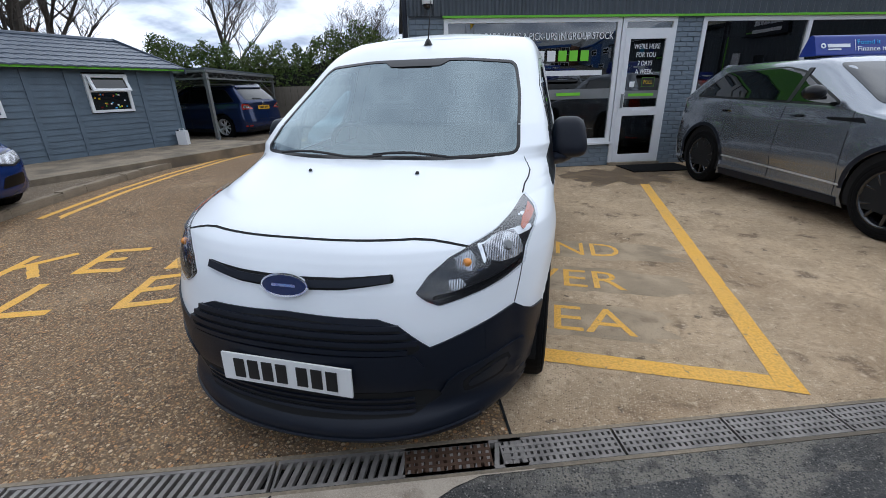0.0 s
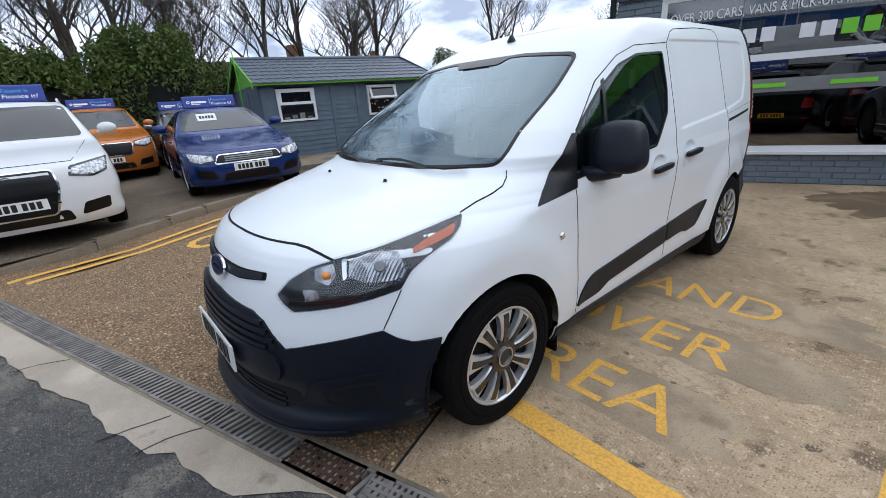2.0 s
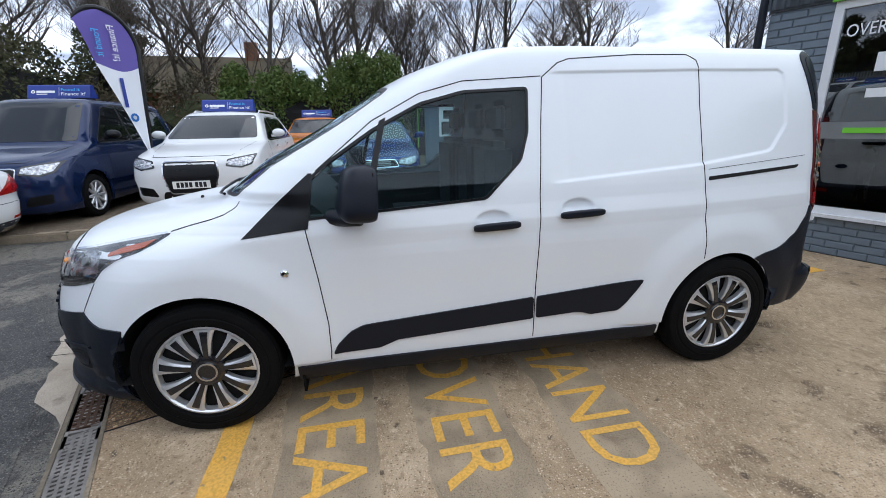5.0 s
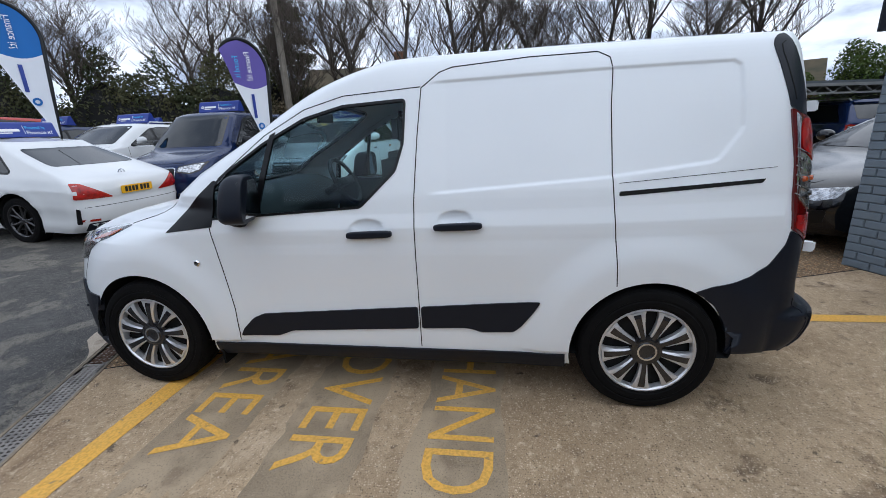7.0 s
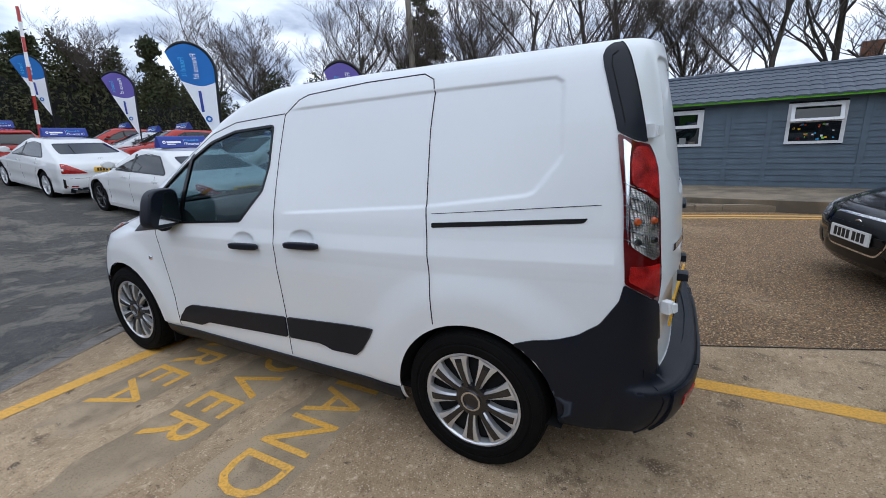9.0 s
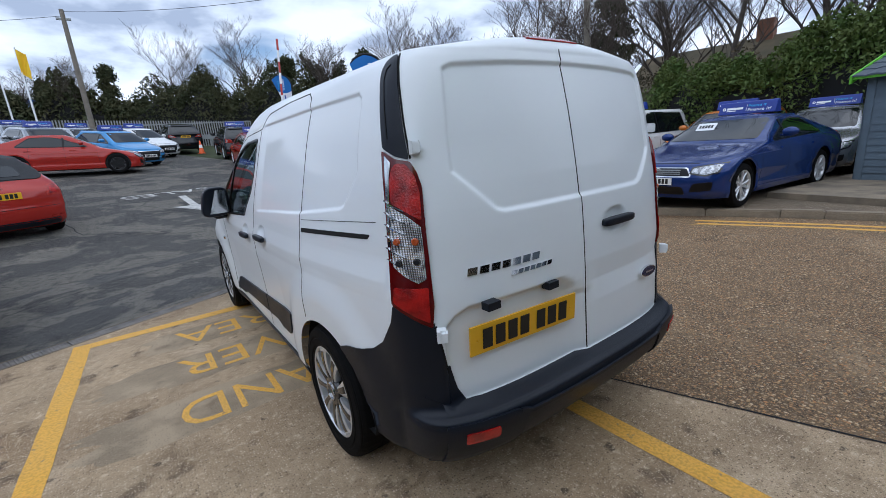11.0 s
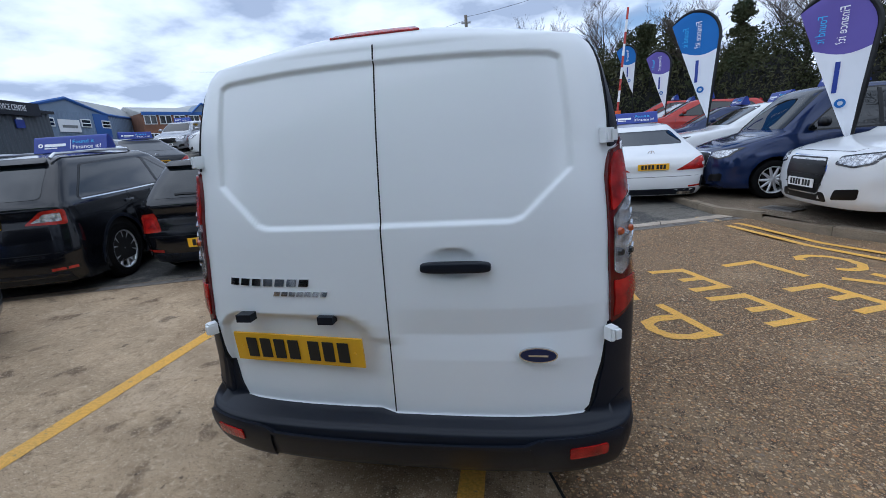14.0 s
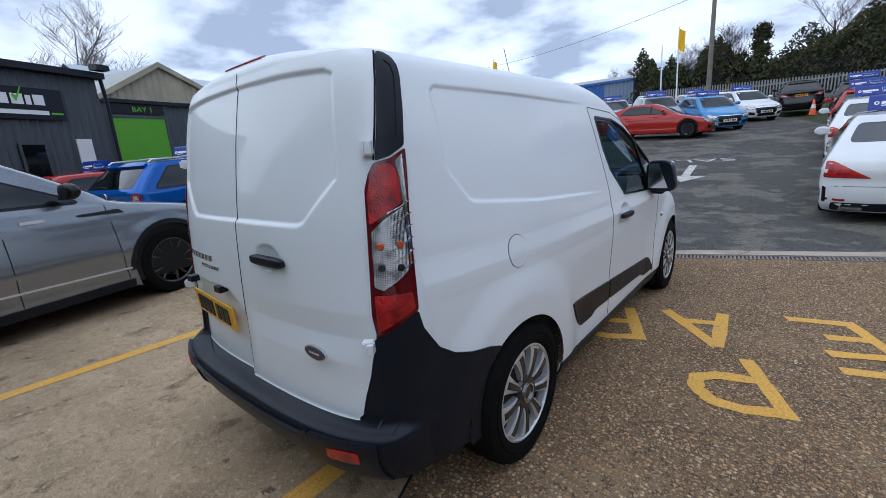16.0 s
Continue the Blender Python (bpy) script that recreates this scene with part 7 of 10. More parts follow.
def crack(pts, width, seed):
    """A meandering crack between ground points."""
    out = []
    for (a, b), (c, d) in zip(pts, pts[1:]):
        n = 14
        for k in range(n):
            t = k / n
            x, y = a + (c - a) * t, b + (d - b) * t
            out.append((x + 0.07 * noise.noise(Vector((x * 2.1, y * 2.1, seed))), y + 0.07 * noise.noise(Vector((x * 2.1, y * 2.1, seed + 7)))))
    strip("ground_crack", "thin dark meandering crack in the ground", out, width, M["pit"], 0.0075, "crack")


crack([(0.6, -2.6), (1.9, -2.2), (3.2, -1.3)], 0.014, 1)
crack([(-1.2, -4.2), (0.8, -4.6), (2.4, -5.6), (2.8, -7.2)], 0.018, 2)
crack([(0.3, -6.2), (1.4, -8.2), (0.8, -10.4)], 0.018, 3)

# ---- drain channel along the edge of the apron ----
def drain():
    """Cast gratings end to end over a dark channel: slotted ones on one side, square-holed ones on the other."""
    ch = thing("drain_channel", "long drain channel with worn cast iron gratings", "drain", None, kind="structure")
    R = Matrix.Rotation(SITE, 4, "Z")
    part("channel", boxes((-8.5, 12, -0.93, -0.79, -0.12, -0.06), m=R), M["pit"], ch)
    part("edging", boxes((-8.5, 12, -0.952, -0.935, -0.05, 0.003), m=R), M["kerb"], ch)
    part("edging", boxes((-8.5, 12, -0.79, -0.772, -0.05, 0.004), m=R), M["kerb"], ch)

    def slotted(n, L):
        bm = bmesh.new()
        box(bm, 0, L, -0.07, -0.056, -0.03, 0)
        box(bm, 0, L, 0.056, 0.07, -0.03, 0)
        for k in range(n + 1):
            x = L * k / n
            x0, x1 = max(0, x - L / n * 0.26), min(L, x + L / n * 0.26)
            vs = box(bm, x0, x1, -0.056, 0.056, -0.025, -0.002)
            if 0 < k < n:
                for v in vs:
                    v.co.x += 0.012 if v.co.y > 0 else -0.012
        return bm

    def holed(n, L):
        bm = bmesh.new()
        for y in (-0.07, -0.036, -0.006, 0.024, 0.056):
            box(bm, 0, L, y, y + 0.014, -0.03, 0)
        for k in range(n + 1):
            x = L * k / n
            box(bm, max(0, x - 0.0075), min(L, x + 0.0075), -0.07, 0.07, -0.028, -0.001)
        return bm
    u = -7.4
    while u < 0.05:
        placed("grating", ("grate", "slot"), lambda: slotted(26, 0.985), M["grate"], ch, Matrix.Translation(site(u, -0.86, 0.001)) @ R)
        u += 1.0
    u = 0.0
    for k in range(9):
        mt = "rust" if k == 0 else "grate"
        n, L = (12, 0.36) if k == 0 else (18, 0.5)
        placed("grating", ("grate", "hole%d" % n), lambda n=n, L=L: holed(n, L - 0.012), M[mt], ch, Matrix.Translation(site(u + 0.1, -0.86, 0.001)) @ R, "rusty square-holed grating" if k == 0 else "")
        u += L + (0.03 if k == 0 else 0)
    return ch


drain()


# ragged concrete strip between channel and tarmac
def ragged():
    bm = bmesh.new()
    rnd = random.Random(4)
    a, b = [], []
    n = 90
    for k in range(n + 1):
        u = -9 + 9.6 * k / n
        w = 0.19 + 0.06 * noise.noise(Vector((u * 2.1, 0, 0))) + 0.05 * noise.noise(Vector((u * 7.0, 3, 0)))
        if u > 0.0:
            w *= max(0.03, 1 - u / 0.35)
        a.append(bm.verts.new(site(u, -0.953, 0.0065)))
        b.append(bm.verts.new(site(u, -0.953 - w, 0.0065)))
    for k in range(n):
        bm.faces.new((a[k], b[k], b[k + 1], a[k + 1]))
    tagged(part("concrete_strip", bm, M["screed"]), "cracked pale concrete strip beside the drain", "pavement", kind="structure")


ragged()
for u_, sd_ in ((-4.6, 11), (-3.05, 12), (-1.75, 13), (-0.62, 14), (-0.38, 15)):
    crack([tuple(site(u_, -0.955)[:2]), tuple(site(u_ - 0.10, -1.08)[:2]), tuple(site(u_ - 0.16, -1.20)[:2])], 0.008, sd_)
strip("expansion_joint", "dark open joint between two concrete slabs", [tuple(site(0.55, -0.79 + 6.5 * k / 20)[:2]) for k in range(21)], 0.013, M["pit"], 0.003, "joint")


# ---- kerb stones ----
def kerb():
    k = thing("kerb", "worn concrete kerb stones beside the drive", "kerb", None, kind="structure")
    pts = [Vector(p) for p in [(-3.15, -12.0), (-3.3, -7.5), (-3.4, -4.0)] + KERB]
    i, pos = 0, pts[0].copy()
    rnd = random.Random(8)
    while i < len(pts) - 1:
        d = pts[i + 1] - pos
        step = min(0.91, d.length)
        if d.length < 0.15:
            i += 1
            continue
        d.normalize()
        mid = pos + d * step / 2
        z = ground_z(*mid)
        nm = "kerb_stone"
        m = pose(mid.x, mid.y, z + rnd.uniform(-0.006, 0.006), 0, 0, math.degrees(math.atan2(d.y, d.x)) + rnd.uniform(-0.6, 0.6))

        def stone(L=step):
            bm = boxes((-L / 2 + 0.004, L / 2 - 0.004, -0.02, 0.13, -0.15, 0.112))
            bmesh.ops.bevel(bm, geom=[e for e in bm.edges if all(v.co.z > 0.1 for v in e.verts)], offset=0.018, segments=2, affect="EDGES")
            return bm
        placed("kerb_stone", ("kerb", "%.2f" % step), stone, M["kerb"], k, m)
        pos = pos + d * step
        if step < 0.90:
            i += 1
            pos = pts[i].copy()


kerb()


# ---- the shop ----
def shop():
    R = Matrix.Rotation(SITE, 4, "Z")
    sh = thing("shop_building", "blue-grey painted brick sales office with large windows", "building", R)
    brick, mortar = M["blue_brick"], M["mortar"]
    F, B = 5.29, 12.5
    # walls as mortar cores, bricks laid proud of them
    runs = [(0.39, 0.94, 0.0, 2.42), (0.94, 3.90, 0.0, 0.42), (4.84, 5.30, 0.0, 2.42), (5.30, 15.0, 0.0, 0.42)]
    for u0, u1, z0, z1 in runs:
        part("wall_core", boxes((u0, u1, F + 0.012, F + 0.24, z0, z1)), mortar, sh)
    part("side_wall", boxes((0.402, 0.64, F + 0.24, B, 0, 2.95)), mortar, sh)
    part("back_wall", boxes((0.64, 15, B - 0.24, B, 0, 2.95)), mortar, sh)
    part("end_wall", boxes((14.8, 15.04, F + 0.24, B - 0.24, 0, 2.95)), mortar, sh)
    # Inner faces are near-black: the unlit room's shade is put into their colour.
    part("inner_floor", boxes((0.64, 14.8, F + 0.24, B - 0.24, 0.0, 0.05)), M["inside_shade"], sh)
    part("inner_ceiling", boxes((0.64, 14.8, F + 0.24, B - 0.24, 2.40, 2.44)), M["inside_shade"], sh)
    part("partition", boxes((0.7, 14.7, 8.6, 8.7, 0.05, 2.40)), M["inside_shade"], sh)
    rnd = random.Random(2)
    for row in range(32):
        z = row * 0.075 + 0.005
        for u0, u1, z0, z1 in runs:
            if z + 0.065 > z1:
                continue
            u = u0 - (0.1125 if row % 2 else 0)
            while u < u1:
                a, b = max(u, u0), min(u + 0.215, u1)
                if b - a > 0.04 and a < 7.2:
                    placed("brick", ("brick", "%.3f" % round(b - a, 2)), lambda L=b - a: brick_bm(L), brick, sh, pose(a, F + rnd.uniform(-0.001, 0.001), z))
                u += 0.225
    # the left flank's bricks
    for row in range(38):
        z = row * 0.075 + 0.005
        v = F - (0.1125 if row % 2 else 0)
        while v < F + 2.0:
            a, b = max(v, F), v + 0.215
            if b - a > 0.05:
                placed("brick", ("brick", "%.3f" % round(b - a, 2)), lambda L=b - a: brick_bm(L), brick, sh, pose(0.39, b, z, 0, 0, -90))
            v += 0.225
    # corrugated fascia and lime trim
    bm = bmesh.new()
    n = 240
    lo, hi = [], []
    for k in range(n * 2):
        u = 0.36 + 14.7 * k / (2 * n)
        d = -0.055 if (k // 2) % 2 else -0.03
        lo.append(bm.verts.new((u, F + d, 2.44)))
        hi.append(bm.verts.new((u, F + d, 3.3)))
    for k in range(2 * n - 1):
        bm.faces.new((lo[k], lo[k + 1], hi[k + 1], hi[k]))
    part("fascia", bm, M["clad"], sh, "grey corrugated metal fascia")
    part("lime_trim", boxes((0.92, 15, F - 0.06, F - 0.02, 2.405, 2.437)), M["lime"], sh, "lime green trim strip")
    part("roof", boxes((0.3, 15.1, F + 0.24, B + 0.1, 3.0, 3.08)), M["clad"], sh)
    part("fascia_core", boxes((0.39, 15, F - 0.015, F + 0.24, 2.42, 3.3)), M["clad"], sh)
    part("fascia_sign", boxes((1.0, 9.0, F - 0.10, F - 0.06, 2.80, 3.26)), M["lime"], sh, "lime green fascia sign board")
    up = M["upvc"]

    def frame_of(nm, u0, u1, z0, z1, bars=(), w=0.07, glass="shop_glass", f=F - 0.015):
        w_ = part(nm, boxes((u0, u1, f, f + 0.07, z0, z0 + w), (u0, u1, f, f + 0.07, z1 - w, z1), (u0, u0 + w, f, f + 0.07, z0 + w, z1 - w), (u1 - w, u1, f, f + 0.07, z0 + w, z1 - w), *[(b - 0.035, b + 0.035, f, f + 0.07, z0 + w, z1 - w) for b in bars]), up, sh, "white plastic window frame")
        g = part("pane", boxes((u0 + w, u1 - w, f + 0.03, f + 0.036, z0 + w, z1 - w)), M[glass], w_)
        g.visible_shadow = False
        return w_
    win = frame_of("shop_window", 0.94, 3.88, 0.42, 2.405)
    part("window_sill", boxes((0.90, 3.92, F - 0.06, F + 0.02, 0.385, 0.42)), up, win)
    win2 = frame_of("shop_window", 5.30, 9.2, 0.42, 2.405, (7.25,))
    frame_of("shop_window", 9.3, 14.6, 0.42, 2.405, (11.0, 12.8))
    dr = frame_of("door_frame", 3.90, 4.84, 0.05, 2.405)
    part("door_transom", boxes((3.97, 4.77, F - 0.02, F + 0.05, 2.17, 2.24)), up, dr)
    leaf = part("shop_door", boxes((3.97, 4.06, F - 0.025, F + 0.03, 0.08, 2.17), (4.68, 4.77, F - 0.025, F + 0.03, 0.08, 2.17), (4.06, 4.68, F - 0.025, F + 0.03, 2.08, 2.17), (4.06, 4.68, F - 0.025, F + 0.03, 0.08, 0.19), (4.06, 4.68, F - 0.025, F + 0.03, 0.86, 1.0)), up, sh, "white glazed shop door")
    for z0, z1 in ((0.19, 0.86), (1.0, 2.08)):
        g = part("pane", boxes((4.06, 4.68, F, F + 0.006, z0, z1)), M["shop_glass"], leaf)
        g.visible_shadow = False
    part("letter_plate", boxes((4.24, 4.50, F - 0.035, F - 0.025, 0.905, 0.955)), up, leaf, bevel=0.004)
    part("door_handle", boxes((4.0, 4.03, F - 0.06, F - 0.025, 1.0, 1.22)), M["galv"], leaf, bevel=0.005)
    part("step", boxes((3.9, 4.84, F - 0.10, F, 0, 0.05)), M["kerb"], sh)
    # window lettering
    T = Matrix.Rotation(radians(90), 4, "X")

    def sign(string, u, z, h, w, material, owner, lab=""):
        return part("window_lettering", fit_text(text_bm(string, h, 0.002), w, pose(u, F - 0.006, z) @ T), M[material], owner, lab)
    sign("OVER 300 CARS, VANS & PICK-UPS IN GROUP STOCK", 1.06, 2.085, 0.105, 2.70, "white_ink", win, "white window lettering")
    for k in range(11):
        if k != 5:
            part("window_bar", boxes((1.32 + k * 0.19, 1.46 + k * 0.19, F - 0.008, F - 0.006, 1.76, 1.92)), M["white_ink" if k < 8 else "green_ink"], win)
    part("window_bar", boxes((1.30, 3.62, F - 0.008, F - 0.006, 1.535, 1.615)), M["white_ink"], win)
    part("frosted_band", boxes((1.01, 3.81, F + 0.012, F + 0.014, 1.16, 1.32)), M["galv"], win, "pale frosted band on the window")
    for u in (1.2, 2.0, 2.85):
        part("window_bar", boxes((u, u + 0.42, F - 0.008, F - 0.006, 1.215, 1.265)), M["green_ink"], win)
    for s_, z, w in (("WE'RE HERE", 1.93, 0.46), ("FOR YOU", 1.80, 0.34), ("7 DAYS", 1.67, 0.26), ("A WEEK.", 1.54, 0.32)):
        sign(s_, 4.37 - w / 2, z, 0.075, w, "white_ink", leaf, "white lettering on the door glass")
    part("pull_sign", boxes((4.36, 4.58, F - 0.004, F - 0.002, 1.34, 1.48)), M["ink"], leaf)
    part("pull_edge", boxes((4.355, 4.585, F - 0.002, F - 0.001, 1.335, 1.485)), M["lime"], leaf)
    part("pull_word", fit_text(text_bm("PULL", 0.06, 0.001), 0.16, pose(4.39, F - 0.005, 1.38) @ T), M["flag_yellow"], leaf)
    part("square_mark", boxes((4.14, 4.23, F - 0.003, F - 0.001, 1.33, 1.42)), M["white_ink"], leaf)
    part("door_band", boxes((4.06, 4.68, F - 0.003, F - 0.001, 1.14, 1.27)), M["galv"], leaf)
    part("window_bar", boxes((4.14, 4.60, F - 0.005, F - 0.003, 1.18, 1.225)), M["green_ink"], leaf)
    # downpipe
    dp = bmesh.new()
    tube(dp, [(0.33, F - 0.03, 2.0), (0.33, F - 0.03, 2.5), (0.33, F + 0.02, 3.0)], 0.04, 10)
    part("downpipe", dp, M["black_plastic"], sh)
    return sh


def brick_bm(L):
    bm = boxes((0, L, 0, 0.05, 0, 0.065))
    bmesh.ops.bevel(bm, geom=[e for e in bm.edges if all(v.co.y < 0.01 for v in e.verts)], offset=0.005, segments=1, affect="EDGES")
    return bm


shop()


def wall_camera():
    c = thing("dome_camera", "white dome security camera on a wall bracket", "camera", Matrix.Translation(site(0.68, 5.29, 2.60)) @ Matrix.Rotation(SITE, 4, "Z"))
    bm = bmesh.new()
    lathe(bm, [(0.001, 0.10), (0.07, 0.09), (0.085, 0.05), (0.085, -0.02), (0.075, -0.03)], 24, "z")
    part("housing", bm, M["upvc"], c, smooth=True).matrix_basis = pose(0, -0.20, 0)
    bm = bmesh.new()
    bmesh.ops.create_uvsphere(bm, u_segments=20, v_segments=12, radius=0.07)
    part("dome", bm, M["tint"], c, "dark glass dome", smooth=True).matrix_basis = pose(0, -0.20, -0.03)
    part("bracket", boxes((-0.03, 0.03, -0.16, 0.0, 0.03, 0.09)), M["upvc"], c, bevel=0.01)


wall_camera()
dm = tagged(part("door_mat", boxes((-0.55, 0.55, -0.32, 0.32, 0.0, 0.018)), M["tyre"]), "dark ribbed rubber door mat", "mat")
dm.matrix_basis = Matrix.Translation(site(4.55, 4.82, 0.002)) @ Matrix.Rotation(SITE, 4, "Z")


# ---- the boarded hut on its slab ----
def hut():
    d = Vector((0.155, 0.988))
    ang = math.degrees(math.atan2(-d.x, d.y))
    m = pose(-9.12, 2.62, 0.2, 0, 0, ang) @ Matrix.Diagonal((1, 1, 0.88, 1))
    h = thing("hut", "blue-grey boarded hut with lime green gable and tiled roof", "hut", m)
    L, D, H, A = 4.75, 4.4, 2.02, 2.76
    part("slab", boxes((-D - 0.4, 2.15, -0.35, L + 0.8, -0.3, 0.0)), M["kerb"], h, "concrete slab with a broken edge")
    part("core", boxes((-D, -0.03, 0.03, L - 0.03, 0.0, H)), M["inside_shade"], h)
    board = M["hut_board"]
    rnd = random.Random(5)
    for k in range(15):
        z0 = k * 0.136
        bm = bmesh.new()
        # feather-edge boards leave the window openings free
        spans = [(0.0, L)]
        for w0, w1, wz0, wz1 in ((0.36, 1.30, 0.98, 1.86), (2.74, 3.62, 0.98, 1.86)):
            if z0 + 0.136 > wz0 and z0 < wz1:
                spans = [q for a, b in spans for q in ((a, min(b, w0)), (max(a, w1), b)) if q[1] - q[0] > 0.02]
        for a, b in spans:
            bm = bmesh.new()
            o = rnd.uniform(0, 0.003)
            prism(bm, [(0.0 + o, z0), (0.022 + o, z0), (0.008 + o, z0 + 0.14), (0.0 + o, z0 + 0.14)], a, b, "y")
            for v in bm.verts:
                v.co = (v.co.x - 0.0, v.co.y, v.co.z)
            # profile lies in x, z
            part("board", bm, board, h)
        bm = bmesh.new()
        prism(bm, [(-0.022, z0), (0.0, z0), (0.0, z0 + 0.14), (-0.008, z0 + 0.14)], -D, 0.0, "x")
        part("board", bm, board, h)
        bm = bmesh.new()
        prism(bm, [(L, z0), (L + 0.022, z0), (L + 0.008, z0 + 0.14), (L, z0 + 0.14)], -D, 0.0, "x")
        part("board", bm, board, h)
    for y in (0.0, 1.72, 2.42, 3.86, L - 0.08):
        part("cover_strip", boxes((0.0, 0.036, y, y + 0.09, 0, H)), board, h)
    for x in (-D, -D * 0.72, -D * 0.38, -0.08):
        part("cover_strip", boxes((x, x + 0.08, -0.036, 0.0, 0, H)), board, h)
    # gable, lime barge boards
    for y, s in ((0.0, -1), (L, 1)):
        bm = bmesh.new()
        prism(bm, [(-D - 0.02, H), (0.02, H), (-D / 2, A)], y, y + s * 0.025, "y")
        part("gable", bm, M["lime"], h, "lime green boarded gable")
        for x0, x1 in ((-D - 0.28, -D / 2), (0.28, -D / 2)):
            bm = bmesh.new()
            za, zb = H - 0.06, A + 0.12
            prism(bm, [(x0, za - 0.08), (x0, za + 0.08), (x1, zb + 0.08), (x1, zb - 0.08)], y + s * 0.16, y + s * 0.19, "y")
            part("barge_board", bm, M["lime"] if s < 0 else M["tile"], h)
    part("flag_cane", tube(bmesh.new(), [(-1.2, -0.25, 0.6), (-1.5, -0.22, 3.0)], 0.015, 6), M["lime"], h)
    part("fascia_strip", boxes((0.22, 0.25, -0.18, L + 0.18, H - 0.06, H - 0.01)), M["lime"], h)
    # pressed tile roof: wavy sheets in courses
    for side in (1, -1):
        run_, rise = D / 2 + 0.28, A + 0.10 - (H - 0.02)
        for c in range(7):
            bm = bmesh.new()
            nn = 96
            t0, t1 = c / 7, (c + 1) / 7 + 0.02
            lo, hi = [], []
            for k in range(nn + 1):
                y = -0.2 + (L + 0.4) * k / nn
                wv = 0.018 * abs(math.sin(math.pi * k / 4)) ** 0.8
                for t, row, lift in ((t0, lo, 0.024), (t1, hi, 0.0)):
                    x = (0.28 - run_ * t) if side > 0 else (-D - 0.28 + run_ * t)
                    row.append(bm.verts.new((x, y, H - 0.02 + rise * t + wv + lift)))
            for k in range(nn):
                bm.faces.new((lo[k], lo[k + 1], hi[k + 1], hi[k]) if side > 0 else (lo[k], hi[k], hi[k + 1], lo[k + 1]))
            lip = [bm.verts.new(v.co + Vector((0, 0, -0.03))) for v in lo]
            for k in range(nn):
                bm.faces.new((lip[k], lip[k + 1], lo[k + 1], lo[k]))
            part("tile_course", bm, M["tile"], h)
    part("ridge_cap", tube(bmesh.new(), [(-D / 2, -0.2, A + 0.12), (-D / 2, L + 0.2, A + 0.12)], 0.07, 8), M["tile"], h)
    for w0, w1, z0, z1, ajar in ((0.36, 1.30, 0.98, 1.86, 0), (2.74, 3.62, 0.98, 1.86, 1)):
        zm = z0 + (z1 - z0) * 0.53
        fr = part("window_frame", boxes((0.0, 0.06, w0, w1, z0, z0 + 0.06), (0.0, 0.06, w0, w1, z1 - 0.06, z1), (0.0, 0.06, w0, w0 + 0.06, z0 + 0.06, z1 - 0.06), (0.0, 0.06, w1 - 0.06, w1, z0 + 0.06, z1 - 0.06), (0.0, 0.06, w0 + 0.06, w1 - 0.06, zm, zm + 0.06)), M["upvc"], h, "white plastic hut window")
        part("pane", boxes((0.02, 0.026, w0 + 0.06, w1 - 0.06, z0 + 0.06, zm)), M["tint"], fr)
        top = part("top_light", boxes((0, 0.05, w0 + 0.05, w1 - 0.05, -0.38, -0.32), (0, 0.05, w0 + 0.05, w1 - 0.05, -0.05, 0.0), (0, 0.05, w0 + 0.05, w0 + 0.11, -0.32, -0.05), (0, 0.05, w1 - 0.11, w1 - 0.05, -0.32, -0.05)), M["upvc"], fr)
        top.matrix_basis = pose(0.03, 0, z1 - 0.05, 0, -22 if ajar else 0)
        g = part("pane", boxes((0.02, 0.026, w0 + 0.11, w1 - 0.11, -0.32, -0.05)), M["tint"], fr)
        g.matrix_basis = top.matrix_basis
        if ajar:
            cols = ["cyan_ink", "cone", "white_ink", "green_ink", "flag_yellow", "red_lens"]
            for k in range(26):
                yy, zz = rnd.uniform(w0 + 0.09, w1 - 0.12), rnd.uniform(z0 + 0.08, zm - 0.06)
                q = rnd.uniform(0.02, 0.04)
                part("sticker", boxes((0.0265, 0.029, yy, yy + q, zz, zz + q)), M[cols[k % 6]], fr)
        else:
            for k in range(4):
                yy = w0 + 0.12 + k * 0.19
                part("parcel", boxes((0.0265, 0.03, yy, yy + 0.13, z0 + 0.07, z0 + 0.12 + 0.05 * (k % 3))), M["wood" if k % 2 else "galv"], fr)
    return h


hut()


